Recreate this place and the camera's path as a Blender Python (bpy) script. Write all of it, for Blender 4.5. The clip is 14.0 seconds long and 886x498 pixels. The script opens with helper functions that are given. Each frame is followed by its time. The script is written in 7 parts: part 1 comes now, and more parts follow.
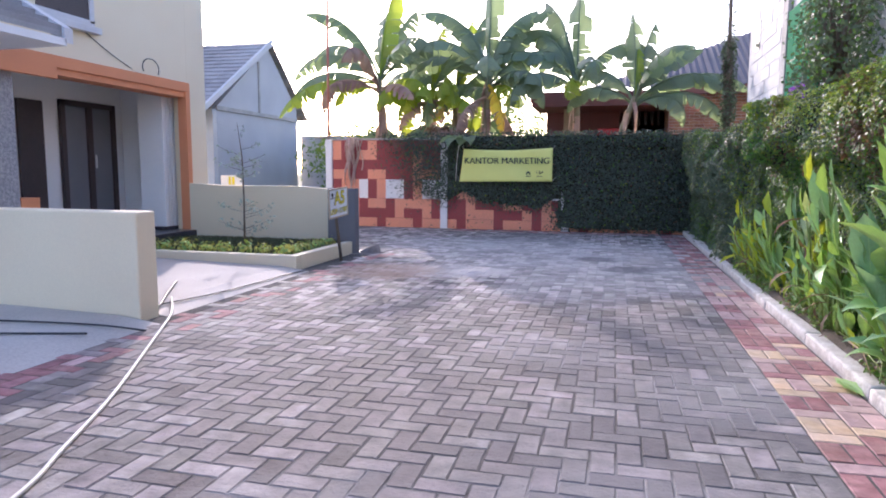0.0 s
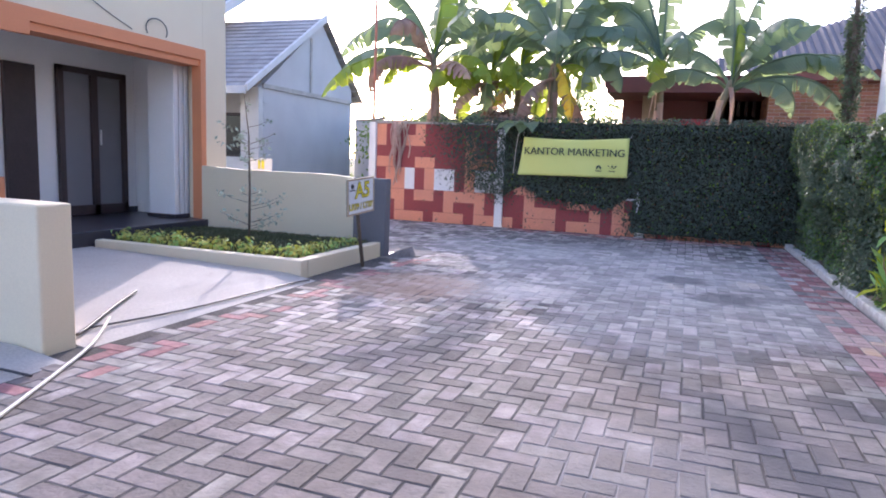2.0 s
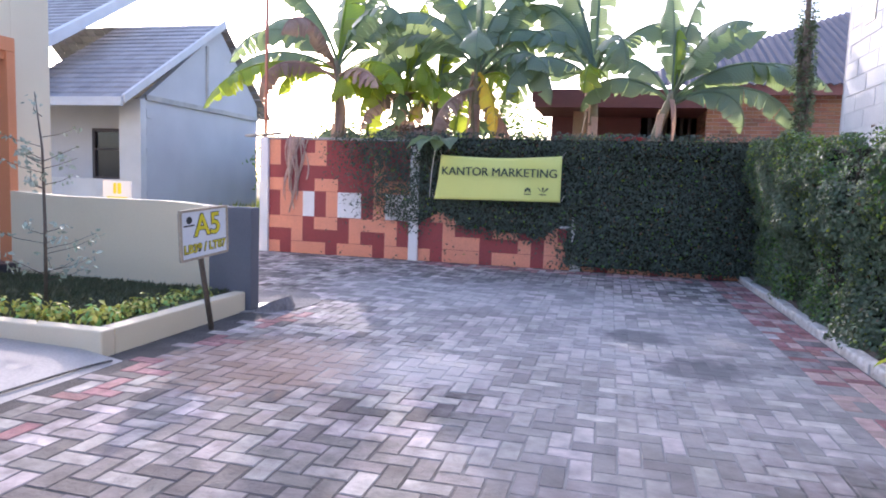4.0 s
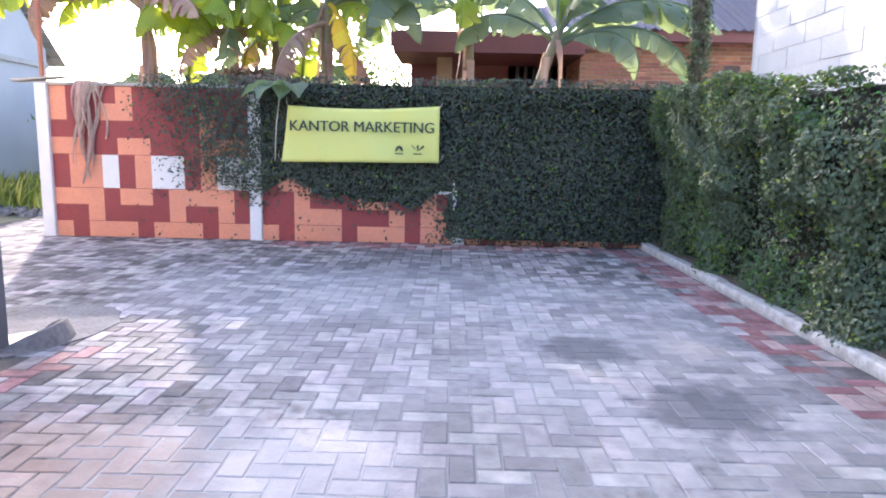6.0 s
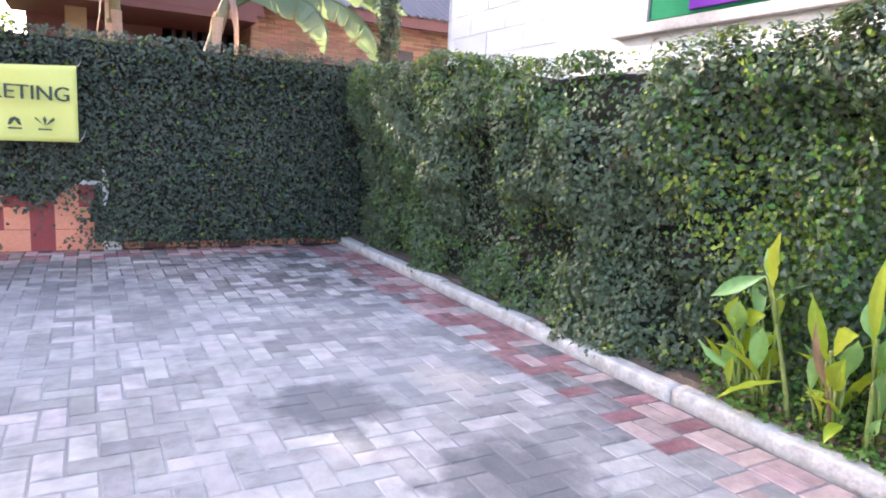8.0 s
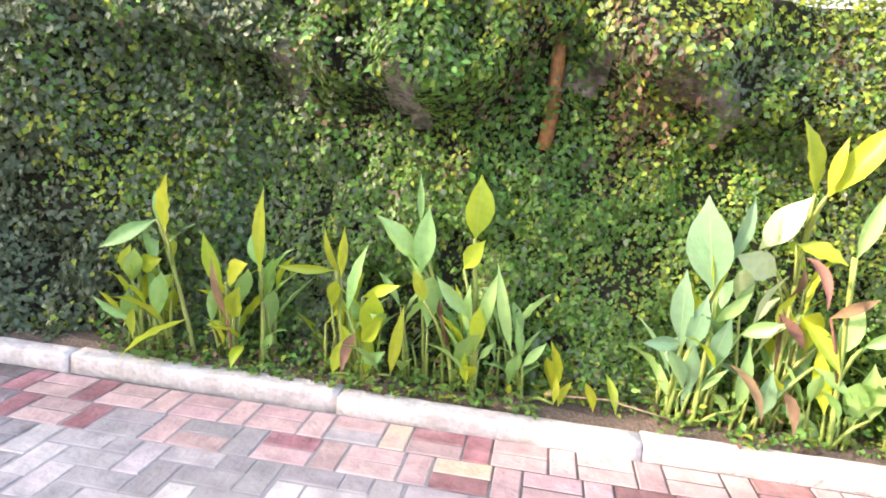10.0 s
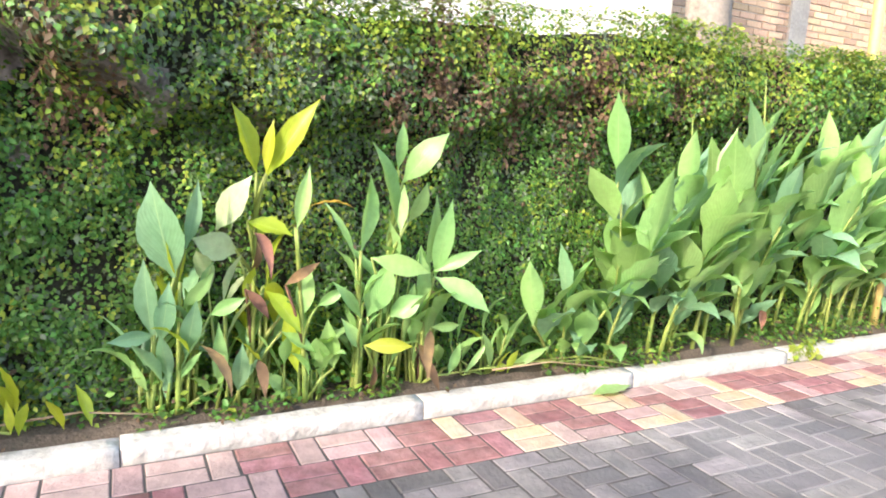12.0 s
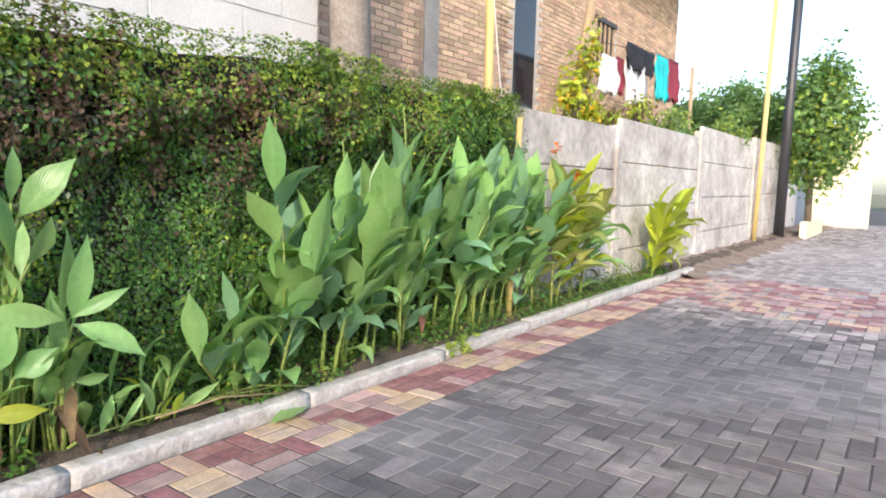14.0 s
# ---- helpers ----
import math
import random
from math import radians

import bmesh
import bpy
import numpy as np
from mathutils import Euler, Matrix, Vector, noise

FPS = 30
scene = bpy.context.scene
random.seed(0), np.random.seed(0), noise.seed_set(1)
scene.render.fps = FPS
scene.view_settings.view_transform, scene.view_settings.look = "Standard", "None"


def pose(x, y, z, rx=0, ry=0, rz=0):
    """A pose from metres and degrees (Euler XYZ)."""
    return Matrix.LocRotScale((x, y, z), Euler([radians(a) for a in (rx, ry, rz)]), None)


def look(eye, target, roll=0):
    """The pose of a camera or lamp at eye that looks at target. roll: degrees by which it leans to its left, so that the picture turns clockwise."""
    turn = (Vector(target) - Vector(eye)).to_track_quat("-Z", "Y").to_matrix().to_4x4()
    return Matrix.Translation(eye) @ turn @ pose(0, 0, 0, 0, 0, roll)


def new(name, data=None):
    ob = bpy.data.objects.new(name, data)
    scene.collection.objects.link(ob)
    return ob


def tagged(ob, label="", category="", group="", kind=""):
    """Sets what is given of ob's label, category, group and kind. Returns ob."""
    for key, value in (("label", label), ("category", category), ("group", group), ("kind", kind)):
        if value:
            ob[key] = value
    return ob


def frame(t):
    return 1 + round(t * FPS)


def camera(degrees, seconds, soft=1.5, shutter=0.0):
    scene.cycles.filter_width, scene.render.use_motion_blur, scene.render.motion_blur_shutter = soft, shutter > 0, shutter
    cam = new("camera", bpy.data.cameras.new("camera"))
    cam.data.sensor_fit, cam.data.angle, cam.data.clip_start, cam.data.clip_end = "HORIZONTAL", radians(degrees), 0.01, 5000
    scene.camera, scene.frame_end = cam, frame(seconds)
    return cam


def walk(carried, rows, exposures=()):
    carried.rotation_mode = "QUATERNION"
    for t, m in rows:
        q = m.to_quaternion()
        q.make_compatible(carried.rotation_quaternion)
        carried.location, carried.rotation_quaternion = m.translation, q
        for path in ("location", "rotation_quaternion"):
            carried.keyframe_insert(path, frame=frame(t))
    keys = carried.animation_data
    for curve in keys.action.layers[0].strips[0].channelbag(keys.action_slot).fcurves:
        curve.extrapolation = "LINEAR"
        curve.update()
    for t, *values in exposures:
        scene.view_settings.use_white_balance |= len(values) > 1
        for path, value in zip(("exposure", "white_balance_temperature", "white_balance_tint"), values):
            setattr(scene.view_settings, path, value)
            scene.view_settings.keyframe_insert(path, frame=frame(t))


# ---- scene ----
# camera and walk
cam = camera(68.0, 14.0, soft=1.9)
ROWS = [
    (0.0, 0.000, 0.000, 1.162, 14.48, -6.63, -0.32),
    (0.5, -0.063, 0.416, 1.169, 14.61, -6.52, -1.16),
    (1.0, -0.126, 0.859, 1.180, 14.69, -5.98, -0.83),
    (1.5, -0.168, 1.227, 1.158, 14.84, -6.75, -0.07),
    (2.0, -0.226, 1.678, 1.173, 20.30, -7.67, -2.25),
    (2.2, -0.313, 1.900, 1.173, 17.86, -6.76, 0.05),
    (4.3, -0.542, 3.809, 1.195, 12.28, -5.21, -3.29),
    (4.5, -0.625, 4.011, 1.194, 7.64, -4.63, -1.46),
    (5.0, -0.761, 4.418, 1.186, 5.16, -6.01, -2.10),
    (5.5, -0.889, 4.840, 1.180, 5.06, -8.33, -2.36),
    (6.0, -1.007, 5.257, 1.188, 0.84, -8.81, -1.14),
    (6.5, -1.075, 5.599, 1.191, 3.54, -8.22, -3.35),
    (7.0, -1.164, 5.919, 1.178, -7.47, -8.05, -0.58),
    (7.5, -1.130, 6.214, 1.178, -18.68, -9.61, -1.51),
    (7.7, -1.112, 6.313, 1.188, -21.99, -9.57, -2.29),
    (9.8, -1.109, 6.615, 1.160, -76.96, -10.64, -4.53),
    (10.0, -1.090, 6.588, 1.180, -80.72, -10.64, -4.84),
    (10.5, -1.091, 6.474, 1.188, -90.38, -10.61, -4.17),
    (11.0, -1.101, 6.331, 1.186, -99.94, -10.18, -3.80),
    (11.5, -1.125, 6.196, 1.174, -108.58, -9.10, -2.57),
    (12.0, -1.146, 6.112, 1.204, -116.31, -9.17, -2.97),
    (12.5, -1.157, 6.036, 1.210, -124.78, -8.26, -2.98),
    (13.0, -1.144, 6.024, 1.205, -136.30, -7.17, -1.80),
    (13.5, -1.149, 6.053, 1.200, -141.39, -6.66, -1.46),
    (14.0, -1.174, 6.032, 1.205, -144.11, -6.01, -1.58),
]
EXPOSURES = [(0.0, 1.74, 5950, 25), (2.0, 1.9, 5900, 25), (4.5, 2.06, 5950, 24), (6.0, 2.52, 6100, 21), (7.5, 2.84, 6450, 22), (10.0, 3.1, 7300, 22), (11.5, 2.65, 6900, 13), (12.5, 2.35, 6500, 9), (14.0, 1.63, 6350, 10)]
walk(cam, [(t, pose(x, y, z, 90 + pitch, roll, yaw)) for t, x, y, z, yaw, pitch, roll in ROWS], EXPOSURES)

# sky and low sun behind the banana trees
SUN_AZ, SUN_EL = 27.0, 24.0     # degrees left of +y, degrees up
sky_world = bpy.data.worlds.new("sky_world")
scene.world = sky_world
sky_world.use_nodes = True
wn = sky_world.node_tree
sky = wn.nodes.new("ShaderNodeTexSky")
sky.sky_type, sky.sun_disc = "NISHITA", False
sky.sun_elevation, sky.sun_rotation = radians(SUN_EL), radians(-SUN_AZ)
sky.air_density, sky.dust_density, sky.ozone_density = 1.0, 2.0, 1.0
wn.links.new(sky.outputs[0], wn.nodes["Background"].inputs[0])
wn.nodes["Background"].inputs[1].default_value = 0.15
sun = new("sun", bpy.data.lights.new("sun", "SUN"))
sun.data.energy, sun.data.angle, sun.data.color = 1.0, radians(0.9), (1.0, 0.9, 0.78)
sd = Vector((-math.sin(radians(SUN_AZ)) * math.cos(radians(SUN_EL)), math.cos(radians(SUN_AZ)) * math.cos(radians(SUN_EL)), math.sin(radians(SUN_EL))))
sun.matrix_world = look(sd * 40, (0, 0, 0))


# ---- materials ----
def mat(name, color, rough=0.7, color2=None, scale=4.0, amount=0.5, fine=60.0, fine_amount=0.25, bump=0.15, bump_scale=80.0, metallic=0.0, vary=0.0, hue=0.0, detail=5.0, specular=0.5):
    """A worn surface: two colours mixed by large noise, fine grain, bump, and a change from piece to piece."""
    m = bpy.data.materials.new(name)
    m.use_nodes = True
    nt = m.node_tree
    b = nt.nodes["Principled BSDF"]
    b.inputs["Roughness"].default_value, b.inputs["Metallic"].default_value = rough, metallic
    b.inputs["Specular IOR Level"].default_value = specular
    tc = nt.nodes.new("ShaderNodeNewGeometry")
    pos = tc.outputs["Position"]
    n1 = nt.nodes.new("ShaderNodeTexNoise"); n1.inputs["Scale"].default_value, n1.inputs["Detail"].default_value = scale, detail
    nt.links.new(pos, n1.inputs["Vector"])
    r1 = nt.nodes.new("ShaderNodeValToRGB")
    r1.color_ramp.elements[0].position, r1.color_ramp.elements[1].position = 0.5 - 0.22, 0.5 + 0.22
    nt.links.new(n1.outputs["Fac"], r1.inputs["Fac"])
    mx = nt.nodes.new("ShaderNodeMix"); mx.data_type = "RGBA"
    c2 = color2 or tuple(c * 0.7 for c in color)
    mul = nt.nodes.new("ShaderNodeMath"); mul.operation = "MULTIPLY"; mul.inputs[1].default_value = amount
    nt.links.new(r1.outputs["Color"], mul.inputs[0]); nt.links.new(mul.outputs[0], mx.inputs["Factor"])
    mx.inputs["A"].default_value, mx.inputs["B"].default_value = (*color, 1), (*c2, 1)
    n2 = nt.nodes.new("ShaderNodeTexNoise"); n2.inputs["Scale"].default_value, n2.inputs["Detail"].default_value = fine, 4.0
    nt.links.new(pos, n2.inputs["Vector"])
    mr = nt.nodes.new("ShaderNodeMapRange"); mr.inputs["From Min"].default_value, mr.inputs["From Max"].default_value = 0.3, 0.7
    mr.inputs["To Min"].default_value, mr.inputs["To Max"].default_value = 1 - fine_amount, 1 + fine_amount
    nt.links.new(n2.outputs["Fac"], mr.inputs["Value"])
    hs = nt.nodes.new("ShaderNodeHueSaturation")
    nt.links.new(mx.outputs["Result"], hs.inputs["Color"])
    val = mr.outputs["Result"]
    if vary or hue:
        oi = nt.nodes.new("ShaderNodeObjectInfo")
        ad = nt.nodes.new("ShaderNodeMath"); ad.operation = "ADD"
        nt.links.new(oi.outputs["Random"], ad.inputs[0]); nt.links.new(tc.outputs["Random Per Island"], ad.inputs[1])
        fr = nt.nodes.new("ShaderNodeMath"); fr.operation = "FRACT"; nt.links.new(ad.outputs[0], fr.inputs[0])
        m2 = nt.nodes.new("ShaderNodeMapRange"); m2.inputs["To Min"].default_value, m2.inputs["To Max"].default_value = 1 - vary, 1 + vary
        nt.links.new(fr.outputs[0], m2.inputs["Value"])
        m3 = nt.nodes.new("ShaderNodeMath"); m3.operation = "MULTIPLY"
        nt.links.new(val, m3.inputs[0]); nt.links.new(m2.outputs["Result"], m3.inputs[1]); val = m3.outputs[0]
        if hue:
            f2 = nt.nodes.new("ShaderNodeMath"); f2.operation = "MULTIPLY"; f2.inputs[1].default_value = 7.31
            nt.links.new(fr.outputs[0], f2.inputs[0])
            f3 = nt.nodes.new("ShaderNodeMath"); f3.operation = "FRACT"; nt.links.new(f2.outputs[0], f3.inputs[0])
            m4 = nt.nodes.new("ShaderNodeMapRange"); m4.inputs["To Min"].default_value, m4.inputs["To Max"].default_value = 0.5 - hue, 0.5 + hue
            nt.links.new(f3.outputs[0], m4.inputs["Value"]); nt.links.new(m4.outputs["Result"], hs.inputs["Hue"])
    nt.links.new(val, hs.inputs["Value"])
    nt.links.new(hs.outputs["Color"], b.inputs["Base Color"])
    if bump:
        n3 = nt.nodes.new("ShaderNodeTexNoise"); n3.inputs["Scale"].default_value, n3.inputs["Detail"].default_value = bump_scale, 6.0
        nt.links.new(pos, n3.inputs["Vector"])
        bp = nt.nodes.new("ShaderNodeBump"); bp.inputs["Strength"].default_value, bp.inputs["Distance"].default_value = bump, 0.02
        nt.links.new(n3.outputs["Fac"], bp.inputs["Height"]); nt.links.new(bp.outputs["Normal"], b.inputs["Normal"])
    return m


def leaf_mat(name, color, color2, through_color, rough=0.45, vary=0.35, hue=0.02, through_amount=0.35, scale=3.0, specular=0.5):
    """A leaf: gloss above, light passing through."""
    m = mat(name, color, rough, color2, scale, 1.0, 40.0, 0.12, 0.1, 60.0, vary=vary, hue=hue, specular=specular)
    nt = m.node_tree
    b = nt.nodes["Principled BSDF"]
    tr = nt.nodes.new("ShaderNodeBsdfTranslucent"); tr.inputs["Color"].default_value = (*through_color, 1)
    mixs = nt.nodes.new("ShaderNodeMixShader"); mixs.inputs["Fac"].default_value = through_amount
    nt.links.new(b.outputs[0], mixs.inputs[1]); nt.links.new(tr.outputs[0], mixs.inputs[2])
    nt.links.new(mixs.outputs[0], nt.nodes["Material Output"].inputs["Surface"])
    return m


def add_veins(m, along, across, rib, rib_width, strength):
    """Fine side veins and a pale midrib on a blade that carries leaf coordinates (u along it, v across it, 0.5 at the rib)."""
    nt = m.node_tree
    b = nt.nodes["Principled BSDF"]
    src = b.inputs["Base Color"].links[0].from_socket
    uv = nt.nodes.new("ShaderNodeUVMap"); uv.uv_map = "leaf"
    sp = nt.nodes.new("ShaderNodeSeparateXYZ"); nt.links.new(uv.outputs[0], sp.inputs[0])
    def op(kind, x, y):
        n = nt.nodes.new("ShaderNodeMath"); n.operation = kind
        for i, q in enumerate((x, y)):
            if isinstance(q, (int, float)):
                n.inputs[i].default_value = q
            else:
                nt.links.new(q, n.inputs[i])
        return n.outputs[0]
    off = op("ABSOLUTE", op("SUBTRACT", sp.outputs[1], 0.5), 0)
    wave = op("SINE", op("SUBTRACT", op("MULTIPLY", sp.outputs[0], along), op("MULTIPLY", off, across)), 0)
    val = op("ADD", op("MULTIPLY", wave, strength), 1.0)
    hs = nt.nodes.new("ShaderNodeHueSaturation")
    nt.links.new(src, hs.inputs["Color"]); nt.links.new(val, hs.inputs["Value"])
    mr = nt.nodes.new("ShaderNodeMapRange"); mr.inputs["From Min"].default_value, mr.inputs["From Max"].default_value = rib_width * 0.4, rib_width
    mr.inputs["To Min"].default_value, mr.inputs["To Max"].default_value = 0.75, 0.0
    nt.links.new(off, mr.inputs["Value"])
    mx = nt.nodes.new("ShaderNodeMix"); mx.data_type = "RGBA"; mx.inputs["B"].default_value = (*rib, 1)
    nt.links.new(mr.outputs["Result"], mx.inputs["Factor"]); nt.links.new(hs.outputs["Color"], mx.inputs["A"])
    nt.links.new(mx.outputs["Result"], b.inputs["Base Color"])
    bp = nt.nodes.new("ShaderNodeBump"); bp.inputs["Strength"].default_value, bp.inputs["Distance"].default_value = 0.14, 0.01
    nt.links.new(wave, bp.inputs["Height"]); nt.links.new(bp.outputs["Normal"], b.inputs["Normal"])


def add_stains_and_light(m, spots, color, amount, noise_scale=14.0):
    """Ragged patches of grit, dirt and dust, some of them painted light, at (x, y, radius)."""
    nt = m.node_tree
    b = nt.nodes["Principled BSDF"]
    src = b.inputs["Base Color"].links[0].from_socket
    geo = nt.nodes.new("ShaderNodeNewGeometry")
    nz = nt.nodes.new("ShaderNodeTexNoise"); nz.inputs["Scale"].default_value, nz.inputs["Detail"].default_value = noise_scale, 6
    nt.links.new(geo.outputs["Position"], nz.inputs["Vector"])
    for x, y, r in spots:
        d = nt.nodes.new("ShaderNodeVectorMath"); d.operation = "DISTANCE"; d.inputs[1].default_value = (x, y, 0)
        nt.links.new(geo.outputs["Position"], d.inputs[0])
        q = nt.nodes.new("ShaderNodeMath"); q.operation = "MULTIPLY_ADD"; q.inputs[1].default_value, q.inputs[2].default_value = 0.9 * r, -0.45 * r
        nt.links.new(nz.outputs["Fac"], q.inputs[0])
        a = nt.nodes.new("ShaderNodeMath"); a.operation = "ADD"
        nt.links.new(d.outputs["Value"], a.inputs[0]); nt.links.new(q.outputs[0], a.inputs[1])
        k = nt.nodes.new("ShaderNodeMapRange"); k.interpolation_type = "SMOOTHSTEP"
        k.inputs["From Min"].default_value, k.inputs["From Max"].default_value = r * 0.55, r * 1.15
        k.inputs["To Min"].default_value, k.inputs["To Max"].default_value = amount, 0.0
        nt.links.new(a.outputs[0], k.inputs["Value"])
        mx = nt.nodes.new("ShaderNodeMix"); mx.data_type = "RGBA"; mx.inputs["B"].default_value = (*color, 1)
        nt.links.new(k.outputs["Result"], mx.inputs["Factor"]); nt.links.new(src, mx.inputs["A"])
        src = mx.outputs["Result"]
    nt.links.new(src, b.inputs["Base Color"])


M_PAVER = mat("grey_paver", (0.37, 0.325, 0.305), 0.82, (0.18, 0.158, 0.15), 1.7, 0.85, 9, 0.40, 0.35, 45, vary=0.62, hue=0.045, detail=8, specular=0.36)
M_RED = mat("red_paver", (0.27, 0.11, 0.11), 0.78, (0.44, 0.28, 0.27), 7.0, 0.5, 16, 0.28, 0.35, 50, vary=0.22, hue=0.012, detail=8, specular=0.3)
M_YEL = mat("yellow_paver", (0.58, 0.40, 0.25), 0.78, (0.50, 0.39, 0.33), 5.0, 1.0, 14, 0.16, 0.35, 50, vary=0.16, hue=0.012, detail=8, specular=0.3)
M_PINK = mat("faded_pink_paver", (0.52, 0.36, 0.33), 0.78, (0.40, 0.28, 0.27), 5.0, 0.9, 14, 0.18, 0.35, 50, vary=0.2, hue=0.015, detail=8, specular=0.3)
M_SAND = mat("joint_sand", (0.105, 0.092, 0.085), 0.95, (0.06, 0.056, 0.052), 5, 1, 150, 0.3, 0.4, 200)
DUST = [(-1.5, 9.2, 1.3), (-0.8, 7.9, 1.0), (0.3, 10.0, 1.3), (-1.2, 10.8, 1.2), (-2.6, 10.6, 1.2), (0.6, 7.5, 1.0), (0.1, 8.7, 1.1), (-0.4, 6.6, 0.9)]
for _m, k_ in ((M_PAVER, 1.0), (M_SAND, 1.5)):
    add_stains_and_light(_m, DUST, (0.43, 0.42, 0.42), 0.34 * k_)
    add_stains_and_light(_m, [(-1.95, 7.55, 0.6), (-1.5, 7.6, 0.4)], (0.50, 0.47, 0.45), 0.55 * k_)
    # pale patches down the lane carry its sunlit brightness in their colour
    add_stains_and_light(_m, [(-0.8, -3.0, 2.4), (-1.0, -8.0, 3.6), (-2.5, 0.5, 1.6)], (0.44, 0.40, 0.38), 0.4 * k_)
    add_stains_and_light(_m, [(0.55, 3.6, 0.5), (0.1, 2.1, 0.6), (0.7, 0.9, 0.5), (-0.9, 1.6, 0.7), (-0.4, 4.3, 0.5)], (0.40, 0.38, 0.38), 0.35 * k_, 4.0)
add_stains_and_light(M_PAVER, [(-1.6, 4.4, 2.1), (-2.2, 2.2, 2.0), (0.3, 5.4, 1.3), (-0.6, 3.2, 1.3)], (0.150, 0.122, 0.108), 0.4, 3.0)
# warm patch of sunlight, painted into the paver colour
add_stains_and_light(M_PAVER, [(-2.6, 7.3, 0.75)], (0.42, 0.27, 0.19), 0.6)
add_stains_and_light(M_PAVER, [(0.2, 1.0, 1.5), (-1.6, 11.9, 1.0), (0.45, 4.9, 0.8), (0.5, 3.9, 1.0), (0.35, 2.4, 1.2), (0.3, 0.9, 1.1)], (0.125, 0.12, 0.13), 0.45, 4.0)
for _m in (M_PAVER, M_SAND):
    add_stains_and_light(_m, [(-0.19, 9.1, 0.32), (0.2, 8.2, 0.36)], (0.10, 0.10, 0.108), 0.66, 9.0)
M_SOIL = mat("soil", (0.13, 0.095, 0.07), 0.95, (0.07, 0.055, 0.04), 6, 1, 90, 0.35, 0.6, 60)
M_GRASSY = mat("grassy_ground", (0.16, 0.16, 0.07), 0.95, (0.20, 0.17, 0.11), 0.6, 1, 50, 0.3, 0.5, 30)
M_CREAM = mat("cream_paint", (0.80, 0.69, 0.50), 0.75, (0.75, 0.63, 0.45), 1.5, 0.7, 90, 0.03, 0.06, 150)
M_ORANGE = mat("orange_trim_paint", (0.72, 0.27, 0.12), 0.7, (0.66, 0.25, 0.12), 2, 0.7, 90, 0.05, 0.06, 150)
M_WHITE = mat("white_paint", (0.84, 0.83, 0.83), 0.7, (0.78, 0.77, 0.77), 2, 0.6, 90, 0.03, 0.06, 150)
M_KERB = mat("worn_white_kerb", (0.66, 0.63, 0.60), 0.85, (0.34, 0.30, 0.26), 12, 0.7, 50, 0.14, 0.7, 28, detail=9)
M_GREYP = mat("grey_pillar_paint", (0.155, 0.155, 0.175), 0.7, (0.13, 0.13, 0.15), 3, 0.7, 90, 0.06, 0.1, 120)
M_CONC = mat("weathered_concrete", (0.52, 0.49, 0.46), 0.85, (0.26, 0.24, 0.22), 2.2, 0.8, 40, 0.15, 0.3, 60)
M_OLD = mat("stained_old_concrete", (0.70, 0.655, 0.615), 0.9, (0.24, 0.195, 0.165), 2.0, 0.76, 12, 0.2, 0.5, 40, detail=9)
M_DIRT = mat("dry_earth", (0.30, 0.23, 0.18), 0.95, (0.18, 0.13, 0.10), 3, 1, 60, 0.25, 0.6, 40, detail=8)
M_CEMENT = mat("old_cement", (0.30, 0.275, 0.26), 0.95, (0.20, 0.18, 0.17), 6, 0.8, 40, 0.2, 0.4, 60, specular=0.2)
M_SLAB = mat("driveway_concrete", (0.50, 0.465, 0.43), 0.8, (0.40, 0.36, 0.33), 1.6, 0.8, 60, 0.12, 0.2, 80)
M_BLOCK = mat("light_concrete_block", (0.70, 0.68, 0.66), 0.85, (0.55, 0.53, 0.52), 2.0, 0.7, 60, 0.08, 0.25, 60, vary=0.05)
M_MORTARL = mat("pale_mortar", (0.66, 0.64, 0.62), 0.95, None, 4, 0.4, 60, 0.1, 0.2, 80)
M_MORTAR = mat("mortar", (0.55, 0.50, 0.46), 0.95, None, 4, 0.6, 60, 0.1, 0.2, 80)
M_PLASTER = mat("grey_plaster", (0.56, 0.55, 0.56), 0.85, (0.45, 0.44, 0.46), 0.9, 0.8, 40, 0.07, 0.15, 50)
M_BRICK = mat("red_brick", (0.38, 0.19, 0.12), 0.85, (0.30, 0.16, 0.11), 3, 0.7, 60, 0.15, 0.3, 90, vary=0.3, hue=0.015)
M_BRICKT = mat("tan_brick", (0.58, 0.42, 0.30), 0.85, (0.48, 0.32, 0.21), 3, 0.7, 60, 0.15, 0.3, 90, vary=0.25, hue=0.015)
M_TILE = mat("grey_roof_tile", (0.30, 0.29, 0.30), 0.7, (0.22, 0.21, 0.22), 2, 0.8, 60, 0.1, 0.15, 60, vary=0.15)
M_FASCIA = mat("pale_fascia", (0.62, 0.61, 0.62), 0.7, (0.5, 0.49, 0.5), 3, 0.7, 60, 0.06, 0.08, 80)
M_REDROOF = mat("dark_red_fascia", (0.20, 0.075, 0.065), 0.7, (0.15, 0.06, 0.055), 3, 0.7, 60, 0.12, 0.1, 60)
M_CORR = mat("dark_corrugated_sheet", (0.10, 0.085, 0.10), 0.6, (0.07, 0.06, 0.07), 1.5, 0.8, 60, 0.12, 0.05, 60)
M_DARKWOOD = mat("dark_brown_wood", (0.055, 0.035, 0.035), 0.5, (0.04, 0.026, 0.026), 6, 0.7, 60, 0.15, 0.1, 60)
M_WOOD = mat("bare_timber", (0.40, 0.29, 0.18), 0.8, (0.30, 0.21, 0.13), 6, 0.8, 50, 0.2, 0.3, 50)
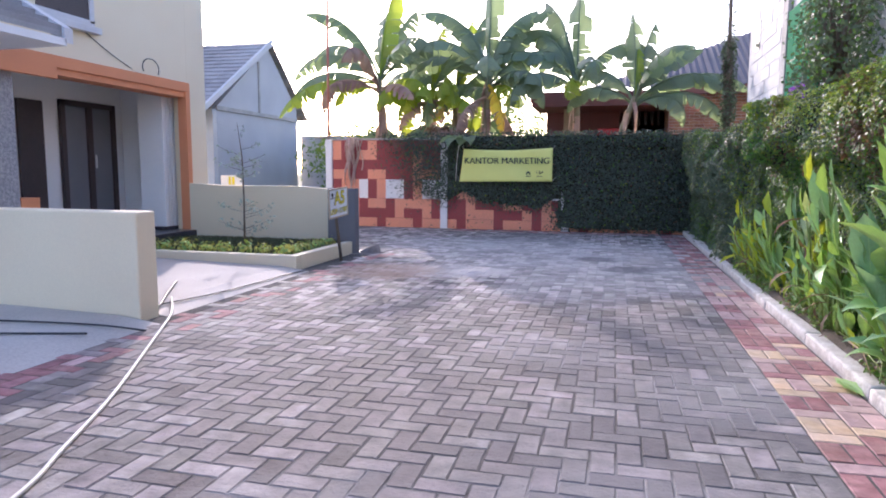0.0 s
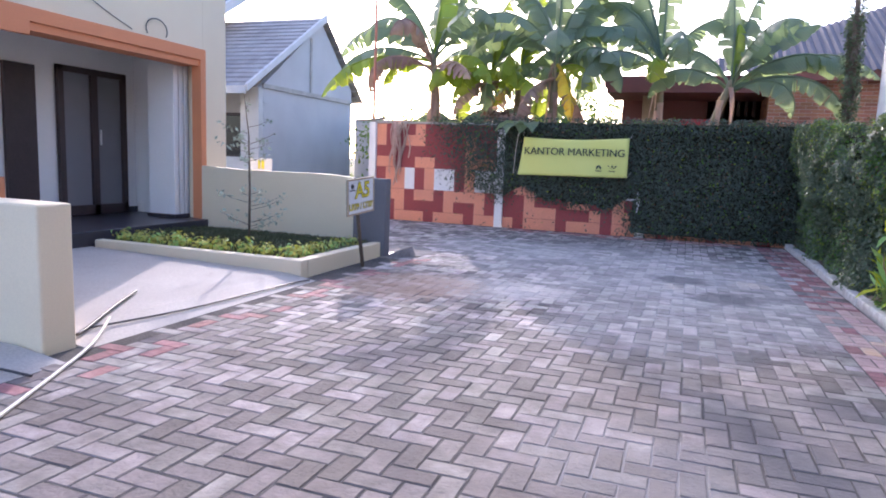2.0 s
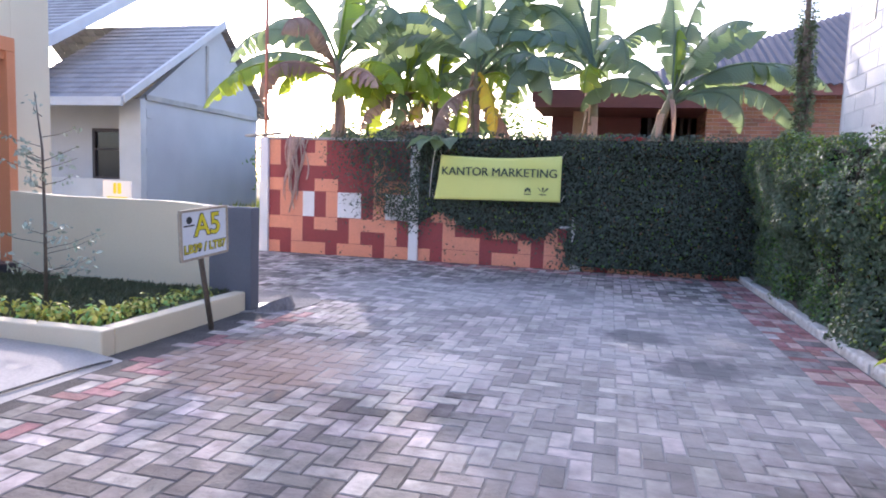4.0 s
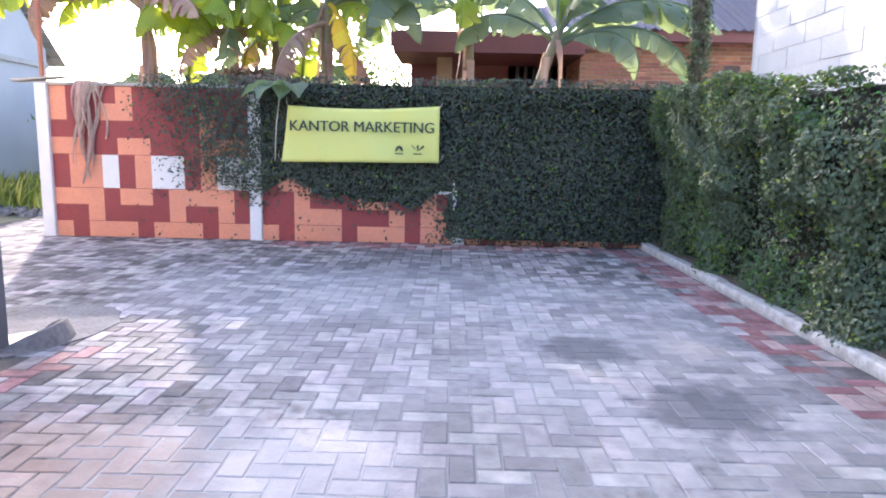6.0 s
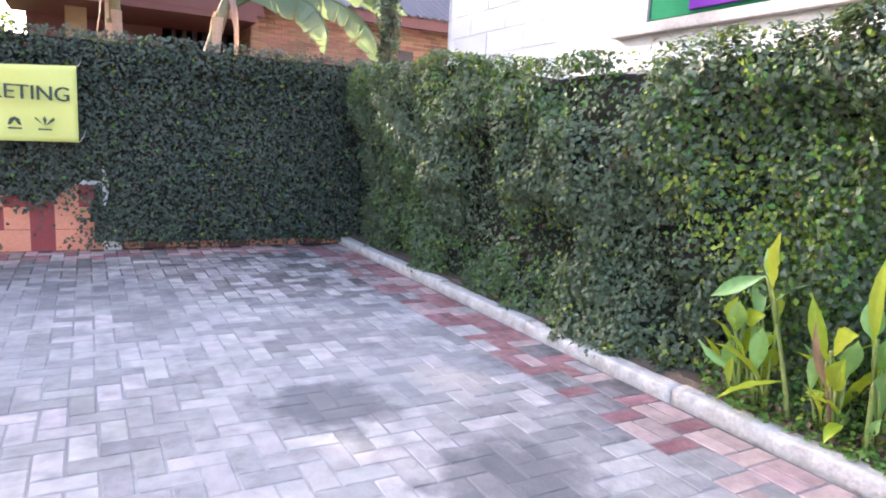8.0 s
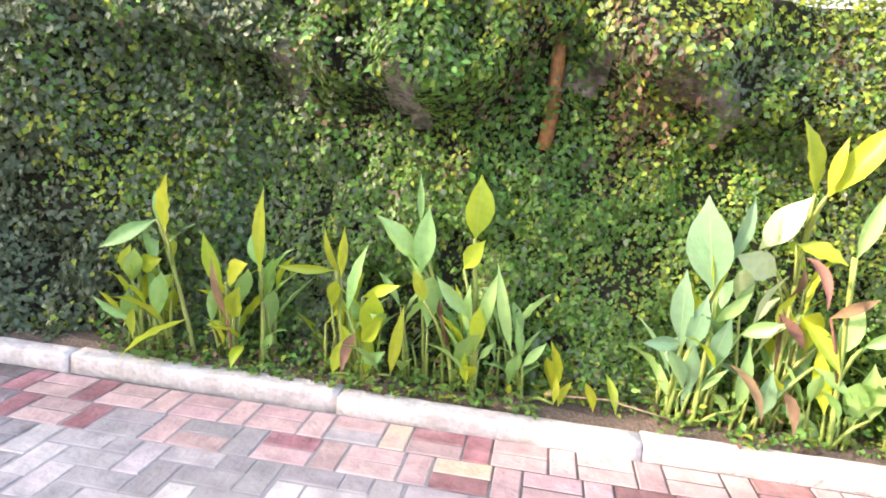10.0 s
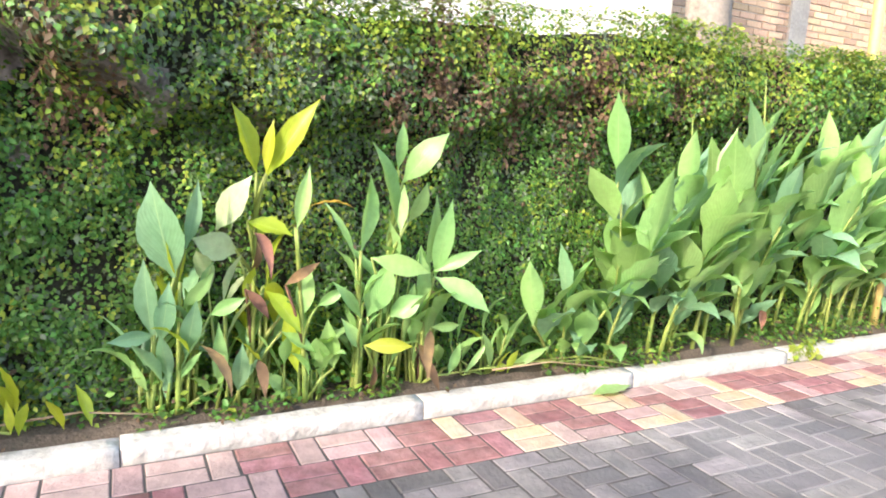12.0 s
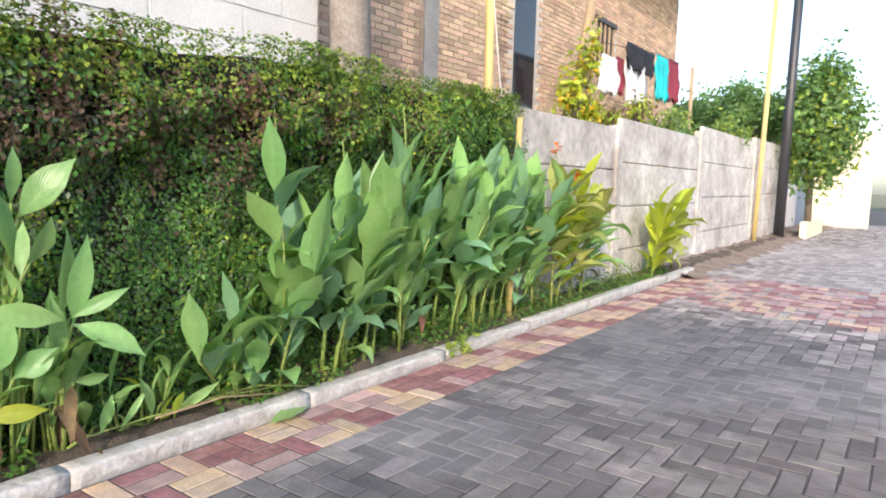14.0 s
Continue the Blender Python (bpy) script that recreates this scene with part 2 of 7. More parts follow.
M_BAMBOO = mat("yellow_bamboo", (0.64, 0.48, 0.19), 0.55, (0.5, 0.36, 0.14), 6, 0.7, 50, 0.1, 0.05, 50)
M_DTILE = mat("dark_floor_tile", (0.035, 0.03, 0.04), 0.3, (0.05, 0.045, 0.055), 3, 0.7, 60, 0.1, 0.02, 60)
M_PEBBLE = mat("pebble_cladding", (0.42, 0.41, 0.42), 0.8, (0.22, 0.22, 0.24), 28, 1.0, 60, 0.2, 0.5, 40)
M_LAWN = mat("lawn_grass", (0.075, 0.095, 0.045), 0.9, (0.12, 0.115, 0.06), 4, 1, 80, 0.3, 0.5, 90, vary=0.3)
M_BLACK = mat("black_paint", (0.025, 0.025, 0.03), 0.45, (0.04, 0.04, 0.045), 5, 0.7, 60, 0.1, 0.05, 60)
M_HOSE = mat("pale_hose", (0.66, 0.62, 0.56), 0.5, None, 5, 0.4, 60, 0.05, 0, 60)
M_BANNER = mat("yellow_green_vinyl", (0.70, 0.72, 0.22), 0.55, (0.64, 0.67, 0.20), 3, 0.5, 60, 0.02, 0.03, 30)
M_INK = mat("dark_green_ink", (0.035, 0.06, 0.035), 0.6, None, 5, 0.3, 60, 0.05, 0, 60)
M_SIGNW = mat("white_sign_board", (0.76, 0.77, 0.80), 0.5, (0.7, 0.71, 0.74), 4, 0.5, 60, 0.02, 0, 60)
M_SIGNY = mat("yellow_sign_ink", (0.80, 0.66, 0.02), 0.5, None, 5, 0.2, 60, 0.02, 0, 60)
M_PRED = mat("dark_red_wall_paint", (0.32, 0.06, 0.06), 0.75, (0.26, 0.06, 0.06), 3, 0.7, 70, 0.1, 0.12, 90)
M_POR = mat("orange_wall_paint", (0.76, 0.31, 0.19), 0.75, (0.66, 0.28, 0.19), 3, 0.7, 70, 0.1, 0.12, 90)
M_PWH = mat("white_wall_paint", (0.78, 0.77, 0.78), 0.75, (0.66, 0.65, 0.66), 3, 0.6, 70, 0.06, 0.12, 90)
M_IVY = leaf_mat("creeper_leaf", (0.070, 0.170, 0.034), (0.105, 0.215, 0.042), (0.28, 0.48, 0.05), 0.42, 0.4, 0.025, 0.16, 2.0, 0.3)
M_IVYD = leaf_mat("dark_creeper_leaf", (0.085, 0.122, 0.070), (0.118, 0.158, 0.088), (0.13, 0.20, 0.07), 0.42, 0.36, 0.03, 0.2, 2.0, 0.4)
M_IVYY = leaf_mat("yellow_creeper_leaf", (0.20, 0.31, 0.04), (0.26, 0.31, 0.05), (0.42, 0.52, 0.05), 0.45, 0.35, 0.03, 0.22, 2.0, 0.28)
M_IVYB = leaf_mat("dry_creeper_leaf", (0.20, 0.125, 0.075), (0.12, 0.08, 0.05), (0.26, 0.15, 0.06), 0.7, 0.35, 0.02, 0.25, 2.0)
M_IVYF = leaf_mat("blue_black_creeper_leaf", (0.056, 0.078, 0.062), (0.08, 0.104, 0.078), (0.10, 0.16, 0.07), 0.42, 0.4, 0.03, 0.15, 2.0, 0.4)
# near-black sheet behind the leaves: the creeper's inner shade put into colour
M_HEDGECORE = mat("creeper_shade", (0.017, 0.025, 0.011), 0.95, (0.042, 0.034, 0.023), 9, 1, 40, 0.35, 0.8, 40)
M_BAREWALL = mat("bare_creeper_wall", (0.50, 0.43, 0.41), 0.95, (0.06, 0.05, 0.035), 13, 1, 40, 0.3, 0.6, 40, detail=8)
M_CANNA = leaf_mat("canna_leaf", (0.24, 0.45, 0.15), (0.32, 0.53, 0.20), (0.42, 0.64, 0.10), 0.30, 0.28, 0.015, 0.28, 6.0)
M_CANNAB = leaf_mat("blue_green_canna_leaf", (0.17, 0.34, 0.19), (0.23, 0.40, 0.23), (0.36, 0.60, 0.18), 0.36, 0.2, 0.015, 0.26, 6.0)
M_CANNAY = leaf_mat("yellow_green_canna_leaf", (0.37, 0.47, 0.035), (0.47, 0.53, 0.06), (0.62, 0.70, 0.04), 0.36, 0.2, 0.02, 0.35, 6.0)
# paler copy of the canna leaf: backlight and gloss put into its colour
M_CANNAP = leaf_mat("backlit_canna_leaf", (0.46, 0.58, 0.33), (0.52, 0.62, 0.36), (0.55, 0.68, 0.2), 0.3, 0.15, 0.015, 0.3, 6.0)
M_CANNAO = leaf_mat("olive_canna_leaf", (0.36, 0.40, 0.10), (0.46, 0.46, 0.16), (0.55, 0.58, 0.1), 0.4, 0.25, 0.02, 0.3, 6.0)
M_CANNAD = leaf_mat("withered_canna_leaf", (0.26, 0.14, 0.075), (0.11, 0.06, 0.04), (0.26, 0.15, 0.06), 0.75, 0.4, 0.03, 0.15, 14.0)
for _m, rib_ in ((M_CANNA, (0.36, 0.52, 0.20)), (M_CANNAB, (0.36, 0.52, 0.26)), (M_CANNAY, (0.55, 0.62, 0.18)), (M_CANNAP, (0.62, 0.68, 0.42)), (M_CANNAO, (0.55, 0.55, 0.24))):
    add_veins(_m, 75.0, 70.0, rib_, 0.022, 0.035)
M_STEM = mat("canna_stem", (0.22, 0.33, 0.07), 0.5, (0.28, 0.27, 0.08), 5, 0.8, 60, 0.12, 0.05, 60)
M_BANANA = leaf_mat("banana_leaf", (0.125, 0.18, 0.13), (0.18, 0.235, 0.165), (0.40, 0.52, 0.22), 0.36, 0.25, 0.02, 0.42, 1.5)
M_BANANAY = leaf_mat("young_banana_leaf", (0.20, 0.30, 0.04), (0.26, 0.34, 0.05), (0.6, 0.7, 0.06), 0.4, 0.2, 0.02, 0.45, 1.5)
M_BANANAD = leaf_mat("dry_banana_leaf", (0.44, 0.31, 0.26), (0.30, 0.19, 0.15), (0.5, 0.34, 0.2), 0.8, 0.3, 0.02, 0.3, 4)
for _m, rib_ in ((M_BANANA, (0.34, 0.40, 0.24)), (M_BANANAY, (0.5, 0.55, 0.15))):
    add_veins(_m, 260.0, 40.0, rib_, 0.03, 0.16)
M_BSTEM = mat("banana_stem", (0.23, 0.22, 0.12), 0.7, (0.20, 0.13, 0.075), 4, 0.9, 50, 0.2, 0.2, 40)
M_PALETRUNK = mat("pale_trunk_bark", (0.30, 0.26, 0.23), 0.9, (0.17, 0.14, 0.12), 8, 0.9, 40, 0.2, 0.5, 30)
M_TREE = leaf_mat("tree_leaf", (0.085, 0.165, 0.045), (0.12, 0.21, 0.06), (0.25, 0.40, 0.06), 0.5, 0.35, 0.02, 0.3, 1.5)
M_BARK = mat("bark", (0.16, 0.12, 0.09), 0.9, (0.10, 0.08, 0.06), 8, 0.8, 50, 0.2, 0.5, 30)
M_GLASS = mat("dark_window_glass", (0.03, 0.03, 0.035), 0.08, None, 3, 0.3, 60, 0.02, 0, 60)
M_GLASSL = mat("grey_window_glass", (0.20, 0.20, 0.22), 0.12, None, 3, 0.3, 60, 0.02, 0, 60)
M_GREENP = mat("green_shutter_paint", (0.015, 0.19, 0.085), 0.9, (0.015, 0.15, 0.07), 3, 0.6, 60, 0.06, 0.05, 60, specular=0.1)
M_PURPLE = mat("purple_paint", (0.15, 0.035, 0.28), 0.9, None, 3, 0.4, 60, 0.05, 0.05, 60, specular=0.1)
M_CYAN = mat("turquoise_cloth", (0.02, 0.50, 0.52), 0.9, (0.02, 0.4, 0.43), 6, 0.7, 60, 0.06, 0.15, 40)
M_CLWHITE = mat("white_cloth", (0.75, 0.74, 0.72), 0.9, (0.62, 0.6, 0.6), 6, 0.7, 60, 0.06, 0.15, 40)
M_CLRED = mat("maroon_cloth", (0.26, 0.035, 0.06), 0.9, None, 6, 0.6, 60, 0.06, 0.15, 40)
M_CLBLACK = mat("black_cloth", (0.02, 0.02, 0.028), 0.9, None, 6, 0.6, 60, 0.06, 0.15, 40)
M_FLOWER = leaf_mat("red_orange_petal", (0.75, 0.12, 0.02), (0.8, 0.2, 0.02), (0.8, 0.2, 0.03), 0.5, 0.2, 0.01, 0.3)
M_FLOWERY = leaf_mat("yellow_petal", (0.80, 0.50, 0.03), (0.8, 0.6, 0.04), (0.8, 0.6, 0.05), 0.5, 0.2, 0.01, 0.3)
M_REDPIPE = mat("rusty_red_pipe", (0.45, 0.16, 0.09), 0.6, (0.36, 0.14, 0.09), 8, 0.8, 60, 0.1, 0.1, 60)
M_SHRUB = leaf_mat("yellow_border_plant", (0.52, 0.54, 0.12), (0.58, 0.56, 0.16), (0.5, 0.5, 0.08), 0.5, 0.3, 0.03, 0.3, 10)
M_GRAVEL = mat("grey_gravel", (0.22, 0.21, 0.21), 0.9, (0.13, 0.125, 0.125), 8, 0.8, 60, 0.2, 0.3, 60, vary=0.4)


# ---- helpers for meshes ----
def part(name, bm, material, parent=None, label=""):
    """Links a bmesh (or a list of bmeshes' mesh) as one mesh object, under parent if given."""
    me = bpy.data.meshes.new(name)
    bm.to_mesh(me)
    bm.free()
    for mm in (material if isinstance(material, (list, tuple)) else [material]):
        me.materials.append(mm)
    ob = new(name, me)
    if parent is not None:
        ob.parent = parent
    if label:
        tagged(ob, label)
    return ob


def from_np(name, verts, faces, material, parent=None, smooth=False, mats=None):
    me = bpy.data.meshes.new(name)
    me.from_pydata([tuple(v) for v in verts], [], [tuple(f) for f in faces])
    for mm in (material if isinstance(material, (list, tuple)) else [material]):
        me.materials.append(mm)
    if mats is not None:
        me.polygons.foreach_set("material_index", list(mats))
    if smooth:
        me.polygons.foreach_set("use_smooth", [True] * len(me.polygons))
    me.update()
    ob = new(name, me)
    if parent is not None:
        ob.parent = parent
    return ob


def box(x0, x1, y0, y1, z0, z1, bevel=0.0, bm=None):
    bm = bm or bmesh.new()
    vs = [bm.verts.new((x, y, z)) for z in (z0, z1) for y in (y0, y1) for x in (x0, x1)]
    fs = [bm.faces.new([vs[i] for i in f]) for f in ((0, 2, 3, 1), (4, 5, 7, 6), (0, 1, 5, 4), (2, 6, 7, 3), (0, 4, 6, 2), (1, 3, 7, 5))]
    if bevel:
        es = list({e for f in fs for e in f.edges})
        bmesh.ops.bevel(bm, geom=es, offset=bevel, segments=2, affect="EDGES", profile=0.5)
    return bm


def prism(points, axis, a, b, bm=None):
    """A flat outline (pairs) swept along axis 0, 1 or 2 from a to b."""
    bm = bm or bmesh.new()
    def at(p, w):
        v = list(p); v.insert(axis, w); return v
    lo = [bm.verts.new(at(p, a)) for p in points]
    hi = [bm.verts.new(at(p, b)) for p in points]
    n = len(points)
    bm.faces.new(lo); bm.faces.new(hi[::-1])
    for i in range(n):
        bm.faces.new((lo[i], hi[i], hi[(i + 1) % n], lo[(i + 1) % n]))
    bmesh.ops.recalc_face_normals(bm, faces=bm.faces[:])
    return bm


def tube(points, radii, sides=8, bm=None, cap=True):
    """A round bar through points with a radius at each."""
    bm = bm or bmesh.new()
    pts = [Vector(p) for p in points]
    if not hasattr(radii, "__len__"):
        radii = [radii] * len(pts)
    rings = []
    side = None
    for i, p in enumerate(pts):
        d = (pts[min(i + 1, len(pts) - 1)] - pts[max(i - 1, 0)]).normalized()
        if side is None:
            side = d.orthogonal().normalized()
        else:
            side = (side - d * side.dot(d)).normalized()
        up = d.cross(side)
        rings.append([bm.verts.new(p + (side * math.cos(2 * math.pi * k / sides) + up * math.sin(2 * math.pi * k / sides)) * radii[i]) for k in range(sides)])
    for a, b in zip(rings, rings[1:]):
        for k in range(sides):
            f = bm.faces.new((a[k], a[(k + 1) % sides], b[(k + 1) % sides], b[k])); f.smooth = True
    if cap:
        bm.faces.new(rings[0][::-1]); bm.faces.new(rings[-1])
    return bm


def holder(name, label, category, at=(0, 0, 0), group="", kind=""):
    e = new(name)
    e.location = at
    return tagged(e, label, category, group, kind)


def single(ob, label, category, group="", kind=""):
    return tagged(ob, label, category, group, kind)


def lettering(text, size, material, m, parent, extrude=0.001, name="letter", align="CENTER", bold=0.0):
    """Writes a line of text; every letter is a part of its own."""
    cu = bpy.data.curves.new("text", "FONT")
    cu.body, cu.size, cu.align_x, cu.align_y, cu.extrude, cu.offset = text, size, align, "CENTER", extrude, bold
    tmp = bpy.data.objects.new("text", cu)
    scene.collection.objects.link(tmp)
    me = bpy.data.meshes.new_from_object(tmp.evaluated_get(bpy.context.evaluated_depsgraph_get()))
    bpy.data.objects.remove(tmp)
    bm = bmesh.new(); bm.from_mesh(me); bpy.data.meshes.remove(me)
    bmesh.ops.remove_doubles(bm, verts=bm.verts[:], dist=1e-6)
    left = set(bm.verts)
    while left:
        todo, island = [left.pop()], []
        while todo:
            v = todo.pop(); island.append(v)
            for e in v.link_edges:
                w = e.other_vert(v)
                if w in left:
                    left.discard(w); todo.append(w)
        index = {v: k for k, v in enumerate(island)}
        one = bpy.data.meshes.new(name)
        one.from_pydata([tuple(v.co) for v in island], [], [[index[v] for v in f.verts] for f in {f for v in island for f in v.link_faces}])
        one.materials.append(material)
        ob = new(name, one)
        ob.matrix_basis = m
        ob.parent = parent
    bm.free()


rng = np.random.default_rng(7)
# ---- large structure ----
KERB_X = 1.32      # road face of the kerb
FENCE_Y = 13.35    # face of the fence at the end of the road
GATE_Y = 9.05      # far low wall of the garden
# ground to the horizon
bm = bmesh.new()
bmesh.ops.create_grid(bm, x_segments=40, y_segments=40, size=400)
for v in bm.verts:
    v.co.z = -0.1
single(part("ground", bm, M_GRASSY), "bare grassy earth around the lane", "ground", kind="structure")
bm = box(-7.4, KERB_X, -45, 16.4, -0.09, -0.0028)
road = single(part("road", bm, M_SAND), "sand bed of the block-paved lane", "road", kind="structure")
# soil strip behind the kerb
bm = bmesh.new()
bmesh.ops.create_grid(bm, x_segments=8, y_segments=220, size=1)
for v in bm.verts:
    y = -12 + (v.co.y + 1) * 0.5 * 25.3
    x = KERB_X + 0.072 + 0.022 * noise.noise((0, y * 5, 5)) + 0.012 * noise.noise((0, y * 23, 5)) + (v.co.x + 1) * 0.5 * 0.6
    edge_ = 0.05 if v.co.x < -0.99 else 0.0
    v.co = Vector((x, y, 0.093 - edge_ + 0.022 * noise.noise((x * 6, y * 6, 0)) + 0.015 * noise.noise((x * 20, y * 20, 3))))
single(part("soil_strip", bm, M_SOIL), "dark planting soil behind the white kerb", "soil", kind="structure")
# earth beside the old wall past the kerb's end
bm = bmesh.new()
bmesh.ops.create_grid(bm, x_segments=24, y_segments=260, size=1)
for v in bm.verts:
    y = -30 + (v.co.y + 1) * 0.5 * 27.2
    u = (v.co.x + 1) * 0.5
    x = KERB_X - 0.45 + u * 0.95
    v.co = Vector((x, y, -0.035 + 0.16 * u + 0.05 * noise.noise((x * 4, y * 3, 0)) + 0.02 * noise.noise((x * 17, y * 17, 0))))
for f in bm.faces:
    f.smooth = True
single(part("earth_bank", bm, M_DIRT), "low bank of dry earth at the wall's foot", "earth", kind="structure")

# kerb stones, white and worn
kerb = holder("kerb", "worn white-painted concrete kerb along the lane", "kerb", kind="structure")
y = FENCE_Y - 0.02
bm0 = box(0, 0.105, -1.198, 0, -0.08, 0.078)
bmesh.ops.subdivide_edges(bm0, edges=[e for e in bm0.edges if abs(e.verts[0].co.y - e.verts[1].co.y) > 0.5], cuts=22)
bmesh.ops.bevel(bm0, geom=[e for e in bm0.edges if all(v.co.z > 0.07 for v in e.verts) and (all(v.co.x < 0.01 for v in e.verts) or all(v.co.x > 0.1 for v in e.verts))], offset=0.014, segments=3, affect="EDGES", profile=0.5)
for v in bm0.verts:
    n_ = noise.noise((v.co.x * 30, v.co.y * 9, v.co.z * 30)) * 0.006
    v.co.x += n_
    v.co.z += noise.noise((v.co.x * 20, v.co.y * 12, 7)) * 0.004 if v.co.z > 0 else 0
for f in bm0.faces:
    f.smooth = abs(f.normal.y) < 0.7
me_k = bpy.data.meshes.new("kerb_stone"); bm0.to_mesh(me_k); bm0.free(); me_k.materials.append(M_KERB)
while y > -2.9:
    o = new("kerb_stone", me_k)
    o.location = (KERB_X + rng.uniform(-0.006, 0.006), y, rng.uniform(-0.006, 0.006))
    o.rotation_euler = (rng.uniform(-0.006, 0.006), 0, rng.uniform(-0.008, 0.008))
    o.parent = kerb
    y -= 1.202

# fence of precast panels at the end of the lane
fence = holder("panel_fence", "precast concrete fence painted in red and orange blocks", "fence", kind="structure")
POSTS = (-6.0, -3.42, -0.92, 1.6)
ROWS_Z = (0.0, 0.2, 0.61, 1.02, 1.43, 1.84)
CELLS = ("ORRRORRRRRRR", "ORROORRRRORR", "RRRRRRRRRORR", "OORROORRROOO", "ROOWROWWROWW", "ROOWROWWROWW", "OOOROOROOOOR", "RRORRRRORROR", "OROOOROOOROO")
CELLS2 = ("RRORRORRRORR", "ORROORRORORR", "RRORRRRRRORR", "OORROORRROOO", "ROOWROWWROWW", "ROOWROWWROWW", "RRORRROORROR", "RROOORRROROO", "OROOOROOOROO")
for xp in POSTS:
    part("post", box(xp - 0.075, xp + 0.075, FENCE_Y - 0.05, FENCE_Y + 0.13, -0.08, 1.86, 0.012), M_CONC if xp > 0 else M_PWH, fence)
for bay in range(3):
    x0, x1 = POSTS[bay] + 0.075, POSTS[bay + 1] - 0.075
    for r in range(5):
        z0, z1 = ROWS_Z[r], ROWS_Z[r + 1] - 0.006
        bm = bmesh.new()
        halves = [(z0, z1, 8)] if r == 0 else [(z0, (z0 + z1) / 2, 9 - 2 * r), ((z0 + z1) / 2, z1, 8 - 2 * r)]
        n = 12
        for a, b, row in halves:
            cells = (CELLS if bay == 0 else CELLS2)[row]
            for c in range(n):
                xa, xb = x0 + (x1 - x0) * c / n, x0 + (x1 - x0) * (c + 1) / n
                f = bm.faces.new([bm.verts.new(p) for p in ((xa, FENCE_Y, a), (xb, FENCE_Y, a), (xb, FENCE_Y, b), (xa, FENCE_Y, b))])
                f.material_index = "ROW".index(cells[c])
        bmesh.ops.remove_doubles(bm, verts=bm.verts[:], dist=0.001)
        top = box(x0, x1, FENCE_Y + 0.004, FENCE_Y + 0.05, z0, z1 + 0.006)
        tmp = bpy.data.meshes.new("tmp"); top.to_mesh(tmp); top.free()
        bm.from_mesh(tmp)
        part("panel", bm, [M_PRED, M_POR, M_PWH], fence)
part("coping", box(POSTS[0] - 0.05, POSTS[3], FENCE_Y - 0.03, FENCE_Y + 0.09, 1.84, 1.88, 0.008), M_CONC, fence)

# old concrete wall further down the lane
oldwall = holder("old_concrete_wall", "stained grey precast concrete boundary wall", "wall", kind="structure")
OW = ((1.75, 1.85), (-1.45, 1.9), (-5.0, 2.1), (-9.2, 2.28), (-12.4, 2.3))
for i, (yy, h) in enumerate(OW):
    part("post", box(1.69, 1.82, yy - 0.09, yy + 0.09, -0.1, h - 0.01, 0.012), M_OLD, oldwall)
    if i + 1 < len(OW):
        y2, h2 = OW[i + 1]
        for r in range(4):
            hh = 0.5 * (h + h2)
            part("panel", box(1.72 + 0.004 * (r % 2), 1.79, y2 + 0.09, yy - 0.09, -0.1 + (hh + 0.1) * r / 4, -0.1 + (hh + 0.1) * (r + 1) / 4 - 0.012, 0.012), M_OLD, oldwall)

# wall behind the side hedge
part_ob = part("wall_side", box(1.785, 1.88, 1.9, FENCE_Y + 0.1, -0.1, 1.66, 0.01), M_CONC)
single(part_ob, "old plastered garden wall behind the creeper", "wall", kind="structure")

# white block house beyond the hedge
whouse = holder("block_house", "tall unplastered house of pale concrete blocks", "house")
WX = 2.2
part("wall", box(WX + 0.006, WX + 6, 2.85, 12.6, -0.1, 5.6), M_MORTARL, whouse)
V, F = [], []


def add_block(x0, x1, y0, y1, z0, z1):
    b = len(V)
    c = 0.006
    V.extend([(x1, y0, z0), (x1, y1, z0), (x1, y1, z1), (x1, y0, z1), (x0, y0 + c, z0 + c), (x0, y1 - c, z0 + c), (x0, y1 - c, z1 - c), (x0, y0 + c, z1 - c)])
    for f in ((4, 7, 6, 5), (0, 4, 5, 1), (1, 5, 6, 2), (2, 6, 7, 3), (3, 7, 4, 0)):
        F.append([b + i for i in f])
WIN = (8.3, 10.0, 2.02, 3.3)
z = 0.8
row = 0
while z < 5.5:
    y = 2.86 + (0.3 if row % 2 else 0)
    yy = 2.86
    while yy < 12.58:
        y2 = min(12.58, (y if yy == 2.86 and row % 2 else yy + 0.6))
        if not (y2 > WIN[0] and yy < WIN[1] and z + 0.2 > WIN[2] and z < WIN[3]):
            add_block(WX + rng.uniform(-0.003, 0.003), WX + 0.03, yy + 0.003, y2 - 0.003, z + 0.003, z + 0.197)
        yy = y2
    z += 0.2
    row += 1
from_np("block_course", V, F, M_BLOCK, whouse)
tagged(bpy.data.objects["block_course"], kind="stuff")
# far side of the same house, facing the fence
V, F = [], []
z, row = 1.4, 0
while z < 5.5:
    x = WX
    first = True
    while x < WX + 6:
        x2 = min(WX + 6, x + (0.3 if first and row % 2 else 0.6)); first = False
        b = len(V)
        V.extend([(x + .004, 12.63, z + .004), (x2 - .004, 12.63, z + .004), (x2 - .004, 12.63, z + .196), (x + .004, 12.63, z + .196), (x, 12.6, z), (x2, 12.6, z), (x2, 12.6, z + .2), (x, 12.6, z + .2)])
        for f in ((0, 3, 2, 1), (0, 1, 5, 4), (1, 2, 6, 5), (2, 3, 7, 6), (3, 0, 4, 7)):
            F.append([b + i for i in f])
        x = x2
    z += 0.2; row += 1
tagged(from_np("rear_courses", V, F, M_BLOCK, whouse), kind="stuff")
